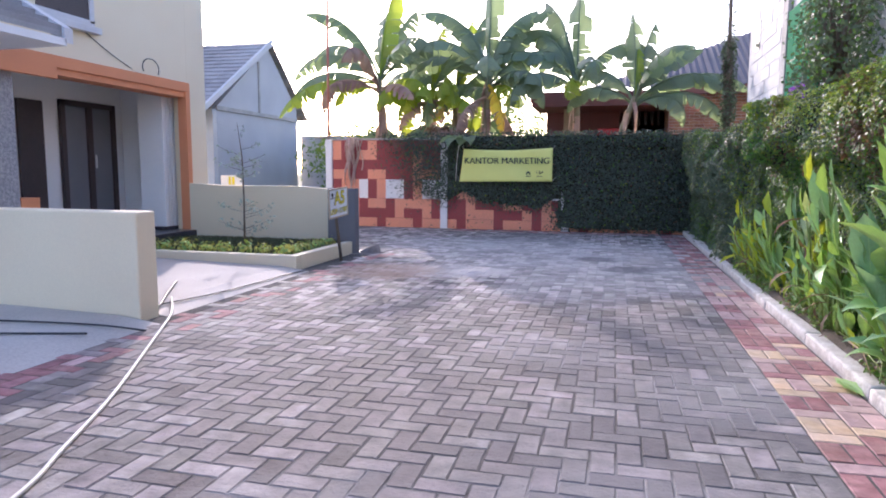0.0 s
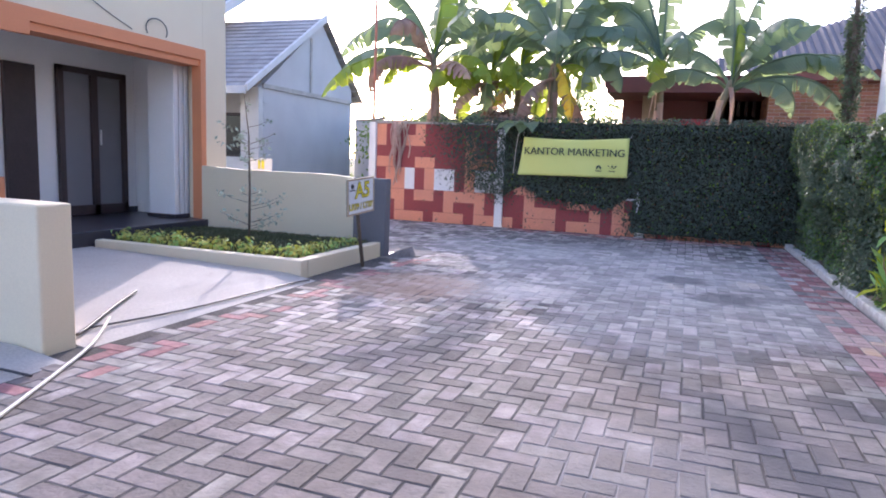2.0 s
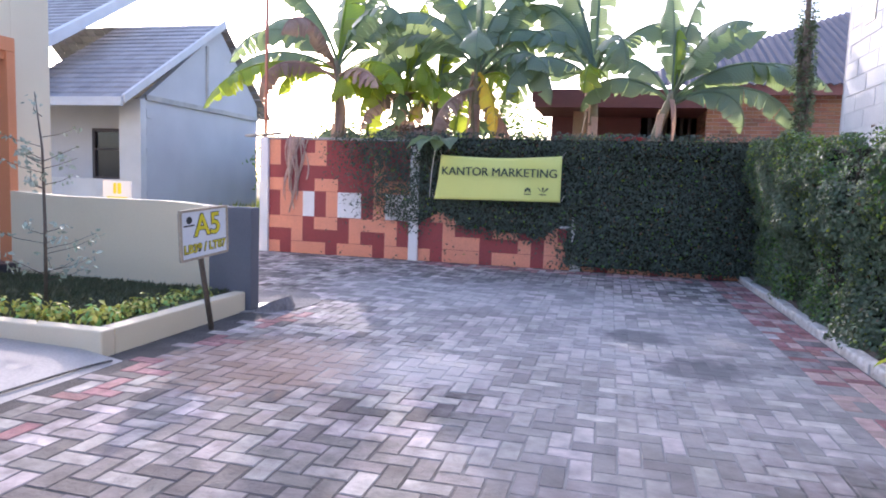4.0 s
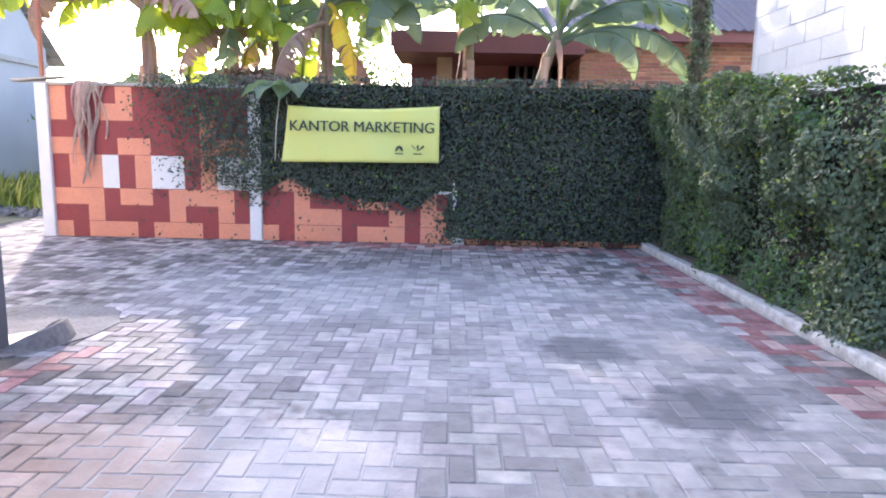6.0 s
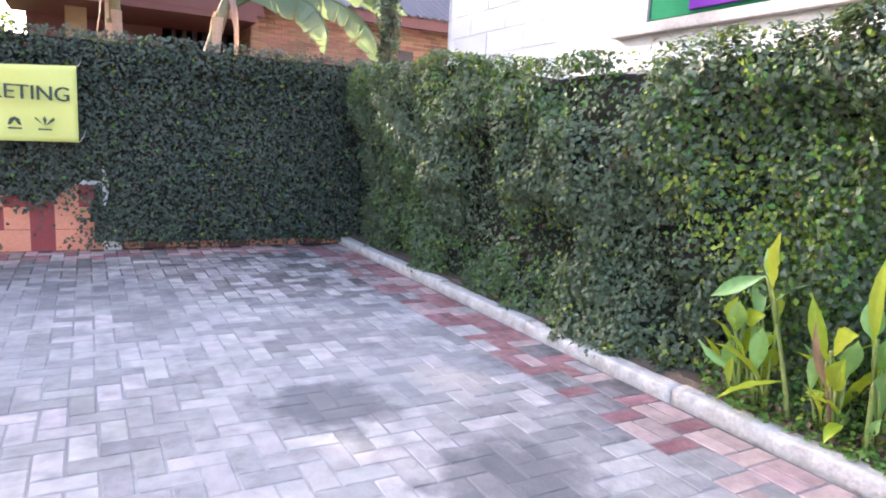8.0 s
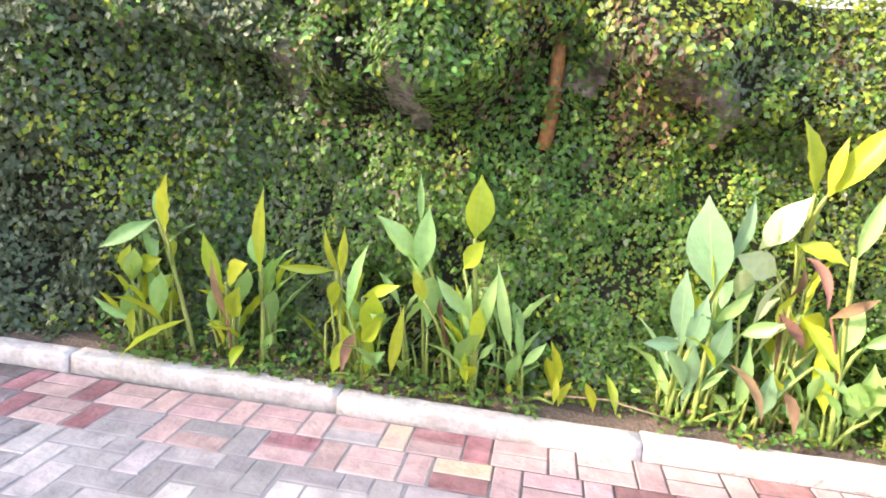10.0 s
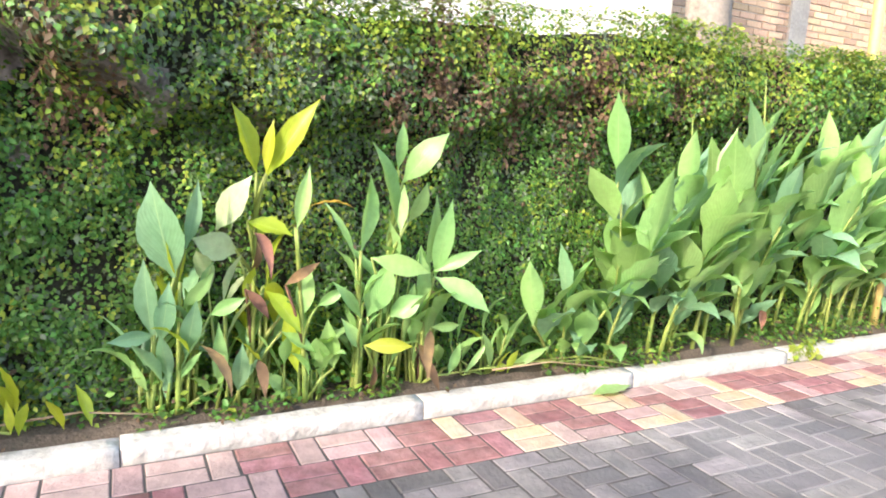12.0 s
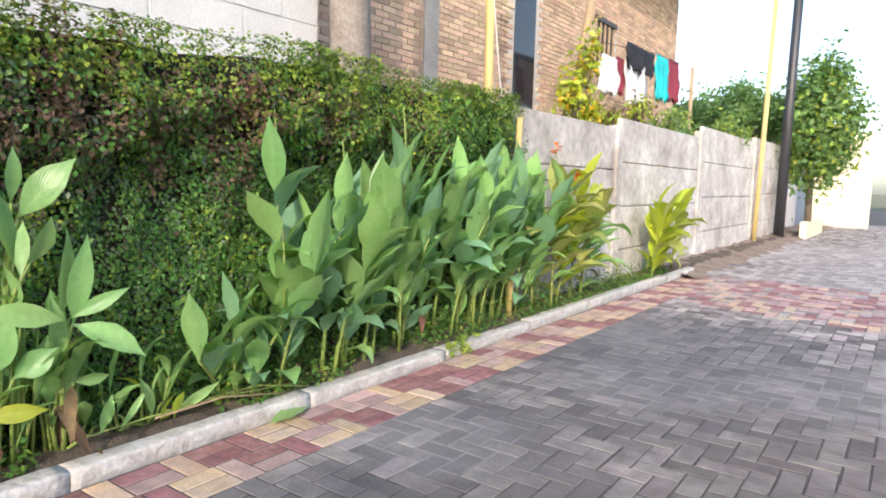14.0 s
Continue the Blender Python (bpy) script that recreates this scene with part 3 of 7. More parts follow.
part("sill", box(WX - 0.07, WX + 0.05, WIN[0] - 0.1, WIN[1] + 0.1, WIN[2] - 0.07, WIN[2], 0.006), M_CONC, whouse)
win = part("window", box(WX - 0.01, WX + 0.015, WIN[0] + 0.05, WIN[1] - 0.05, WIN[2], WIN[3]), M_GLASS, whouse)
part("shutter", box(WX - 0.045, WX - 0.012, WIN[0] + 0.06, 9.76, WIN[2] + 0.01, WIN[3] - 0.02, 0.004), M_GREENP, win, "green painted shutter")
part("panel", box(WX - 0.07, WX - 0.047, 8.55, 9.42, WIN[2] + 0.03, WIN[2] + 0.24, 0.004), M_PURPLE, win, "purple cloth on the sill")
part("frame", box(WX - 0.06, WX - 0.01, 9.77, WIN[1] + 0.03, WIN[2], WIN[3] + 1.2, 0.004), M_CONC, win)
part("window", box(WX - 0.012, WX + 0.01, 11.75, 12.05, 3.15, 3.6), M_GLASS, whouse)


def bricks(name, axis, plane, a0, a1, z0, z1, material, parent, holes=(), out=-1, L=0.24, H=0.075, gap=0.012, deep=0.015):
    """Courses of bricks on a wall's face. axis 0: the wall runs along x, 1: along y."""
    V, F = [], []
    z, row = z0, 0
    while z < z1 - 0.02:
        a = a0
        first = row % 2
        while a < a1 - 0.02:
            b = min(a1, a + (L / 2 if first else L)); first = 0
            if not any(b > h[0] and a < h[1] and z + H > h[2] and z < h[3] for h in holes):
                k = len(V)
                p = plane + out * (deep + rng.uniform(-0.004, 0.004))
                zt = min(z1, z + H)
                for (aa, zz, pp) in ((a + gap / 2, z + gap / 2, p), (b - gap / 2, z + gap / 2, p), (b - gap / 2, zt - gap / 2, p), (a + gap / 2, zt - gap / 2, p),
                                     (a + gap / 2, z + gap / 2, plane), (b - gap / 2, z + gap / 2, plane), (b - gap / 2, zt - gap / 2, plane), (a + gap / 2, zt - gap / 2, plane)):
                    V.append((aa, pp, zz) if axis == 0 else (pp, aa, zz))
                fs = ((0, 1, 2, 3), (0, 4, 5, 1), (1, 5, 6, 2), (2, 6, 7, 3), (3, 7, 4, 0))
                for f in fs:
                    F.append([k + i for i in f])
            a = b
        z += H
        row += 1
    return tagged(from_np(name, V, F, material, parent), kind="stuff")


# brick house beyond the old wall
bh = holder("brick_house", "unplastered tan brick house with a dark roof", "house")
BX = 3.4
part("wall", box(BX, BX + 5, -8.8, 2.3, -0.1, 5.6), M_MORTAR, bh)
bricks("bricks", 1, BX, -8.8, 2.3, 1.2, 5.6, M_BRICKT, bh, holes=((-2.4, -1.82, 1.5, 4.4), (-5.25, -4.45, 3.1, 3.9)), L=0.21, H=0.065)
for yy in (0.05,):
    part("column", box(BX - 0.04, BX + 0.1, yy - 0.13, yy + 0.13, -0.1, 5.6, 0.006), M_CONC, bh)
part("window", box(BX - 0.008, BX + 0.02, -2.4, -1.82, 1.5, 4.4), M_GLASS, bh)
w2 = part("window", box(BX - 0.006, BX + 0.02, -5.25, -4.45, 3.1, 3.9), M_GLASS, bh)
for k in range(5):
    part("bar", box(BX - 0.035, BX - 0.008, -5.23 + k * 0.19, -5.2 + k * 0.19, 3.1, 3.9), M_WOOD, w2)
part("frame", box(BX - 0.05, BX - 0.006, -5.3, -4.4, 3.02, 3.1, 0.004), M_DARKWOOD, w2)
part("frame", box(BX - 0.05, BX - 0.006, -5.3, -4.4, 3.9, 3.98, 0.004), M_DARKWOOD, w2)
V, F = [], []
for i in range(160):
    yy = -9.4 + 12.0 * i / 159
    for xx, zz in ((BX - 0.9, 5.35), (BX + 2.6, 6.7)):
        V.append((xx, yy, zz + 0.03 * math.sin(i * 1.9)))
for i in range(159):
    F.append((2 * i, 2 * i + 1, 2 * i + 3, 2 * i + 2))
ro = from_np("roof", V, F, M_CORR, bh)
ro.modifiers.new("thick", "SOLIDIFY").thickness = 0.02

# house with the red fascia behind the fence
rh = holder("rear_house", "low brick house with a wide dark red eave", "house")
RY = 18.0
part("wall", box(0.1, 5.6, RY + 1.2, RY + 5, -0.1, 3.2), M_MORTAR, rh)
bricks("bricks", 0, RY + 1.2, 1.3, 5.6, 0.9, 3.2, M_BRICK, rh)
part("wall", box(1.3, 1.42, RY - 0.3, RY + 1.2, -0.1, 3.0), M_MORTAR, rh)
bricks("bricks", 1, 1.3, RY - 0.3, RY + 1.2, 0.9, 3.0, M_BRICK, rh, L=0.24)
bricks("bricks", 0, RY - 0.3, 1.3, 5.6, 0.9, 3.38, M_BRICK, rh)
part("wall", box(1.32, 5.6, RY - 0.28, RY + 1.2, -0.1, 3.4), M_MORTAR, rh)
for k in range(6):
    part("vent", box(0.25 + k * 0.17, 0.32 + k * 0.17, RY + 1.15, RY + 1.19, 2.5, 2.85), M_DARKWOOD, rh)
part("wall", box(-1.9, 1.3, RY + 1.2, RY + 1.3, -0.1, 3.18), M_REDROOF, rh)
part("column", box(-1.34, -1.05, RY, RY + 0.25, -0.1, 2.95, 0.01), M_WOOD, rh)
part("eave", prism([(RY - 0.7, 2.95), (RY - 0.7, 3.22), (RY + 4, 3.75), (RY + 4, 3.5)], 0, -2.15, 1.4), M_REDROOF, rh)
part("eave", box(1.4, 5.9, RY - 0.75, RY - 0.65, 3.1, 3.3), M_REDROOF, rh)
part("ceiling", box(-2.1, 1.3, RY - 0.69, RY + 1.2, 2.86, 3.0), M_REDROOF, rh)
V, F = [], []
for i in range(130):
    xx = -0.5 + 6.7 * i / 129
    f_ = min(1.0, (xx + 0.6) / 6.0)
    for q in (0.0, f_):
        V.append((xx, RY - 0.8 + 5.3 * q, 3.3 + 2.7 * q + 0.025 * math.sin(i * 1.9)))
for i in range(129):
    F.append((2 * i, 2 * i + 2, 2 * i + 3, 2 * i + 1))
ro = from_np("roof", V, F, M_CORR, rh)
ro.modifiers.new("thick", "SOLIDIFY").thickness = 0.02
part("vent", box(3.9, 4.2, RY - 0.325, RY - 0.31, 2.5, 2.75), M_DARKWOOD, rh)
ob = part("red_cabinet", box(-0.45, 0.25, RY + 0.2, RY + 0.6, -0.1, 2.35, 0.02), mat("red_paint", (0.55, 0.03, 0.04), 0.5))
single(ob, "bright red cabinet on the rear house's porch", "cabinet")

# grey plastered house on the next plot
gh = holder("plastered_house", "grey plastered half-finished house with ribbed tile roof", "house")
GX = -11.0
part("gable_wall", prism([(16.6, -0.1), (21.7, -0.1), (21.7, 3.35), (19.75, 5.15), (16.6, 2.85)], 0, GX - 0.15, GX), M_PLASTER, gh)
part("wall", box(GX - 6, GX - 0.15, 17.4, 17.55, -0.1, 3.0), M_PLASTER, gh)
part("column", box(GX - 0.55, GX + 0.03, 16.55, 16.75, -0.1, 2.9, 0.008), M_BLOCK, gh)
for zz in (0.6, 1.1, 1.6, 2.1, 2.5):
    part("toothed_block", box(GX - 0.02, GX + 0.035, 16.75, 16.95, zz, zz + 0.2), M_PLASTER, gh)
part("band", box(GX - 0.01, GX + 0.05, 16.75, 21.7, 2.9, 3.02), M_CONC, gh)
part("band", box(GX - 0.01, GX + 0.04, 19.1, 19.18, 3.02, 4.6), M_CONC, gh)
part("sill_wall", box(GX - 6, GX - 0.55, 16.6, 16.75, -0.1, 1.05, 0.01), M_BLOCK, gh)
wn2 = part("window", box(GX - 1.9, GX - 0.95, 17.36, 17.41, 1.1, 2.2), M_GLASS, gh)
for a, b, c, d in ((-1.98, -1.9, 1.05, 2.28), (-0.95, -0.87, 1.05, 2.28), (-1.9, -0.95, 2.2, 2.28), (-1.9, -0.95, 1.05, 1.1), (-1.9, -0.95, 1.75, 1.8)):
    part("frame", box(GX + a, GX + b, 17.3, 17.38, c, d, 0.004), M_DARKWOOD, wn2)


def tile_roof(name, xa, xb, y0, z0, y1, z1, material, parent, course=0.26):
    """A slope of overlapping tile courses from the eave (y0, z0) to the ridge (y1, z1)."""
    V, F = [], []
    n = max(2, int(math.hypot(y1 - y0, z1 - z0) / course))
    cols = max(2, int(abs(xb - xa) / 0.3))
    for i in range(n):
        ya, za = y0 + (y1 - y0) * i / n, z0 + (z1 - z0) * i / n
        yb, zb = y0 + (y1 - y0) * (i + 1) / n, z0 + (z1 - z0) * (i + 1) / n
        for c in range(cols):
            x0_, x1_ = xa + (xb - xa) * c / cols, xa + (xb - xa) * (c + 1) / cols - 0.006
            k = len(V)
            t = 0.05
            V.extend([(x0_, ya, za), (x1_, ya, za), (x1_, ya, za + t), (x0_, ya, za + t), (x0_, yb, zb + 0.012), (x1_, yb, zb + 0.012)])
            F.extend([[k, k + 1, k + 2, k + 3], [k + 3, k + 2, k + 5, k + 4], [k, k + 3, k + 4], [k + 1, k + 5, k + 2]])
    return tagged(from_np(name, V, F, material, parent), kind="stuff")


tile_roof("tiles", GX - 3.2, GX + 0.15, 15.85, 2.8, 19.75, 5.3, M_TILE, gh)
tile_roof("tiles", GX - 6, GX + 0.15, 22.3, 3.0, 19.75, 5.3, M_TILE, gh)
tile_roof("tiles", GX - 8, GX - 2.6, 14.6, 2.95, 19.75, 6.2, M_TILE, gh)
part("verge", prism([(15.85, 2.72), (15.85, 2.9), (19.75, 5.4), (19.75, 5.2)], 0, GX + 0.12, GX + 0.2), M_FASCIA, gh)
part("verge", prism([(14.5, 2.8), (14.5, 3.1), (19.75, 6.35), (19.75, 6.05)], 0, GX - 2.65, GX - 2.5), M_FASCIA, gh)
part("fascia", box(GX - 8, GX + 0.15, 15.8, 15.86, 2.66, 2.85), M_FASCIA, gh)

single(part("wall_plot", box(-10.99, -7.4, 22.0, 22.15, -0.1, 2.45, 0.01), M_PLASTER), "grey plastered boundary wall of the vacant plot", "wall", kind="structure")

# ---- cream house with the orange porch ----
ch = holder("cream_house", "cream two-storey house with an orange-framed porch", "house")
FX = -6.4
part("wall", box(FX - 0.25, FX, 9.0, 9.47, -0.1, 5.2, 0.008), M_CREAM, ch)
part("wall", box(FX - 0.25, FX, 4.2, 8.998, 2.5, 5.2), M_CREAM, ch)
part("beam", box(FX - 0.28, FX + 0.05, 4.2, 9.0, 2.36, 2.5, 0.006), M_ORANGE, ch, "orange painted beam")
part("beam", box(FX - 0.26, FX + 0.02, 4.2, 8.9, 2.28, 2.358), M_ORANGE, ch, "orange painted beam")
part("pillar", box(FX - 0.1, FX + 0.05, 8.9, 9.0, 0.0, 2.36, 0.006), M_ORANGE, ch, "orange painted pillar")
part("wall", box(-12, FX - 0.25, 9.2, 9.47, -0.1, 5.2), M_CREAM, ch)
part("wall", box(-7.95, -7.75, 4.2, 9.2, -0.1, 2.62), M_WHITE, ch)
part("wall", box(-7.75, -6.66, 9.165, 9.2, 0.25, 2.62), M_WHITE, ch)
part("ceiling", box(-7.75, FX - 0.25, 4.2, 9.165, 2.62, 2.7), M_WHITE, ch)
part("porch_floor", box(-7.75, FX - 0.252, 8.99, 9.165, -0.1, 0.26), M_DTILE, ch)
part("porch_floor", box(-7.75, FX + 0.15, 4.4, 8.99, -0.1, 0.26, 0.01), M_DTILE, ch, "dark tiled porch floor")
part("wall", box(FX - 0.25, FX - 0.02, 5.3, 5.95, 0.26, 2.28), M_PEBBLE, ch, "pebble-clad porch wall")
part("wall", box(FX - 0.24, FX - 0.01, 5.95, 6.2, 0.26, 0.85), M_ORANGE, ch)
for (ya, yb, xa, xb) in ((8.74, 8.82, -7.1, -6.66), (8.85, 8.92, -6.98, -6.67), (8.95, 9.02, -6.98, -6.67), (9.05, 9.12, -6.98, -6.67), (8.82, 9.15, -7.09, -7.0)):
    part("fin", box(xa, xb, ya, yb, 0.26, 2.55, 0.01), M_WHITE, ch)
part("plinth", box(-7.12, -6.655, 8.72, 9.16, 0.26, 0.31, 0.004), M_DTILE, ch)
part("beam", box(FX + 0.052, FX + 0.1, 4.2, 6.45, 2.22, 2.49, 0.006), M_ORANGE, ch, "orange painted beam")
dw = part("door", box(-7.76, -7.72, 7.95, 8.9, 0.36, 2.12, 0.004), M_GLASSL, ch, "dark framed glazed door")
for ya, yb, za, zb in ((7.88, 7.96, 0.28, 2.18), (8.87, 8.95, 0.28, 2.18), (8.37, 8.47, 0.28, 2.12), (7.88, 8.95, 2.1, 2.18), (7.88, 8.95, 0.28, 0.4)):
    part("frame", box(-7.74, -7.68, ya, yb, za, zb, 0.004), M_DARKWOOD, dw)
part("handle", box(-7.68, -7.655, 8.48, 8.5, 1.2, 1.4, 0.004), M_FASCIA, dw, "slim metal door handle")
part("door", box(-7.74, -7.69, 7.18, 7.58, 0.28, 2.12, 0.004), M_DARKWOOD, ch, "dark brown wooden door")
part("skirting", box(-7.75, -7.73, 4.4, 9.16, 0.26, 0.34), M_DTILE, ch)
part("window", box(FX - 0.02, FX + 0.012, 6.3, 7.08, 3.02, 4.2), M_DARKWOOD, ch)
part("frame", box(FX - 0.02, FX + 0.03, 7.08, 7.15, 2.98, 4.2, 0.004), M_FASCIA, ch)
part("frame", box(FX - 0.02, FX + 0.03, 6.25, 7.15, 2.94, 3.02, 0.004), M_FASCIA, ch)
part("wall", box(-12, -7.95, 4.2, 4.4, -0.1, 5.2), M_CREAM, ch)
# lean-to roof of the next unit, falling towards the lane
part("lean_to_roof", prism([(-5.08, 2.42), (-5.08, 2.47), (FX, 3.2), (FX, 3.14)], 1, 1.5, 5.3), M_TILE, ch)
for k in range(9):
    part("tile_course", prism([(-5.08 - k * 0.146, 2.47 + k * 0.081), (-5.08 - k * 0.146, 2.52 + k * 0.081), (-5.24 - k * 0.146, 2.565 + k * 0.081)], 1, 1.5, 5.28), M_TILE, ch)
part("verge", prism([(-5.05, 2.36), (-5.05, 2.5), (FX, 3.28), (FX, 3.1)], 1, 5.28, 5.38), M_FASCIA, ch, "pale verge board")
part("soffit", box(FX + 0.003, -5.05, 1.5, 5.3, 2.33, 2.4), M_WHITE, ch)
part("ledge", box(FX + 0.003, FX + 0.09, 5.3, 7.2, 2.86, 2.94, 0.006), M_FASCIA, ch)

# low garden walls
lw = single(part("garden_wall", box(-6.38, -3.51, 4.25, 4.47, -0.1, 0.85, 0.015), M_CREAM), "smooth cream low wall between two driveways", "garden wall", kind="structure")
bm = bmesh.new()
n = 40
top = []
for i in range(n + 1):
    x = -6.38 + (6.38 - 3.9) * i / n
    top.append((x, 0.95 + 0.03 * max(0, 1 - i / 10) - 0.05 * max(0, (i - 28) / 12) ** 2))
outline = [(-6.38, -0.1)] + top + [(-3.9, -0.1)]
outline = [(p[0], p[1]) for p in outline]
gw = single(part("garden_wall", prism(outline, 1, 8.903, 9.04), M_CREAM), "smooth cream low wall behind the lawn", "garden wall", kind="structure")
gp = single(part("gate_pillar", box(-3.98, -3.55, 8.76, 8.9, -0.1, 0.93, 0.008), M_GREYP), "dark grey painted pillar ending the garden wall", "pillar")
# raised bed with lawn
planter = holder("planter_bed", "cream-edged raised bed with a small lawn", "planter", kind="structure")
part("edge", box(-6.2, -3.6, 7.02, 7.14, -0.1, 0.175, 0.012), M_CREAM, planter)
part("edge", box(-3.72, -3.6, 7.143, 8.757, -0.1, 0.175, 0.012), M_CREAM, planter)
bm = bmesh.new()
bmesh.ops.create_grid(bm, x_segments=50, y_segments=40, size=1)
for v in bm.verts:
    x, y = -6.24 + (v.co.x + 1) * 0.5 * 2.53, 7.13 + (v.co.y + 1) * 0.5 * 1.77
    v.co = Vector((x, y, 0.13 + 0.05 * math.sin(math.pi * (v.co.y + 1) / 2) + 0.012 * noise.noise((x * 9, y * 9, 0))))
part("lawn", bm, M_LAWN, planter, "dark green clipped lawn")
# driveways
dv = single(part("driveway", prism([(-6.4, 0.1), (-3.75, 0.045), (-3.42, -0.005), (-3.42, -0.09), (-6.4, -0.09)], 1, 4.48, 7.02), M_SLAB), "pale concrete driveway sloping to the lane", "driveway", kind="structure")
dv2 = single(part("driveway", prism([(-6.4, 0.1), (-3.7, 0.045), (-3.3, -0.005), (-3.3, -0.09), (-6.4, -0.09)], 1, -8, 4.24), M_SLAB), "pale concrete driveway sloping to the lane", "driveway", kind="structure")
# broken drain pipe at the pillar's foot
bm = bmesh.new()
prev = None
for k, a in enumerate(np.linspace(-1.5, 1.7, 18)):
    h = 0.10 * math.sin(math.pi * k / 17) ** 0.7 + 0.012
    cur = [bm.verts.new((-3.52 + q * math.cos(a), 9.0 + q * math.sin(a) * 1.15, z)) for q, z in ((0.19, -0.05), (0.18, h), (0.215, h + 0.004), (0.27, -0.05))]
    if prev:
        for q in range(3):
            f = bm.faces.new((prev[q], prev[q + 1], cur[q + 1], cur[q])); f.smooth = True
    prev = cur
single(part("drain_pipe", bm, mat("drain_concrete", (0.22, 0.19, 0.18), 0.9, (0.12, 0.105, 0.1), 9, 0.9, 40, 0.2, 0.3, 60)), "dark broken drain pipe edge at the grey pillar's foot", "drain", kind="structure")
# flat black disc paints the shade inside the drain
bm = bmesh.new()
bmesh.ops.create_circle(bm, cap_ends=True, radius=0.19, segments=24)
bmesh.ops.translate(bm, vec=(-3.5, 9.0, 0.008), verts=bm.verts[:])
single(part("drain_hole", bm, M_BLACK), "black disc as the shaded drain mouth beside the grey pillar", "drain", kind="structure")
# cement smeared round the drain
ring_ = []
for k in range(48):
    a = 2 * math.pi * k / 48
    q = 1.0 + 0.16 * noise.noise((math.cos(a) * 2, math.sin(a) * 2, 4)) + 0.06 * noise.noise((math.cos(a) * 9, math.sin(a) * 9, 4))
    ring_.append((-3.62 + 0.44 * q * math.cos(a), 9.28 + 0.62 * q * math.sin(a)))
single(part("cement_apron", prism(ring_, 2, -0.03, 0.0055), M_CEMENT), "pale cement smeared over the pavers round the drain", "cement", kind="structure")
# closing wall of the lane's other side, never in view
single(part("wall_west", box(-6.9, -6.7, -30, -8.1, -0.1, 2.2), M_CREAM), "plain cream boundary wall", "wall", kind="structure")
# ---- creeper hedges ----
def smooth(a, b, x):
    t = np.clip((x - a) / (b - a), 0, 1)
    return t * t * (3 - 2 * t)


def fbm(u, v, s, seed):
    """Smooth value noise on arrays."""
    g = np.random.default_rng(seed).random((256, 256))
    out, amp, tot = 0, 1.0, 0
    for k in range(3):
        x, y = u * s * 2 ** k + 31.7 * k, v * s * 2 ** k + 17.3 * k
        i, j = np.floor(x).astype(int), np.floor(y).astype(int)
        fx, fy = x - i, y - j
        fx, fy = fx * fx * (3 - 2 * fx), fy * fy * (3 - 2 * fy)
        q = lambda a, b: g[a % 256, b % 256]
        out = out + amp * ((q(i, j) * (1 - fx) + q(i + 1, j) * fx) * (1 - fy) + (q(i, j + 1) * (1 - fx) + q(i + 1, j + 1) * fx) * fy)
        tot += amp
        amp *= 0.5
    return out / tot


def leaves_mesh(name, P, N, size, mats_idx, materials, parent, seed, aspect=0.6, spread=0.9, down=0.35):
    """Many small folded leaves at points P facing roughly along N."""
    r = np.random.default_rng(seed)
    n = len(P)
    nrm = N + r.normal(0, spread * 0.6, (n, 3))
    nrm[:, 2] += 0.25
    nrm /= np.linalg.norm(nrm, axis=1)[:, None]
    d = r.normal(0, 1, (n, 3))
    d[:, 2] -= down
    d -= nrm * (d * nrm).sum(1)[:, None]
    d /= np.linalg.norm(d, axis=1)[:, None] + 1e-9
    s = np.cross(nrm, d)
    L = size[:, None]
    W = L * aspect * 0.5
    V = np.stack([P, P + d * L * 0.42 + s * W + nrm * L * 0.1, P + d * L - nrm * L * 0.08, P + d * L * 0.42 - s * W + nrm * L * 0.1], 1).reshape(-1, 3)
    base = np.arange(n) * 4
    F = np.concatenate([np.stack([base, base + 1, base + 2], 1), np.stack([base, base + 2, base + 3], 1)], 1).reshape(-1, 3)
    me = bpy.data.meshes.new(name)
    me.vertices.add(len(V)); me.vertices.foreach_set("co", V.astype(np.float32).ravel())
    me.loops.add(F.size); me.loops.foreach_set("vertex_index", F.astype(np.int32).ravel())
    me.polygons.add(len(F)); me.polygons.foreach_set("loop_start", np.arange(len(F), dtype=np.int32) * 3)
    for mm in materials:
        me.materials.append(mm)
    me.polygons.foreach_set("material_index", np.repeat(mats_idx, 2).astype(np.int32))
    me.update(calc_edges=True)
    me.validate()
    ob = new(name, me)
    if parent is not None:
        ob.parent = parent
    return tagged(ob, kind="stuff")


IVYS = [M_IVY, M_IVYY, M_IVYB, M_IVYD]
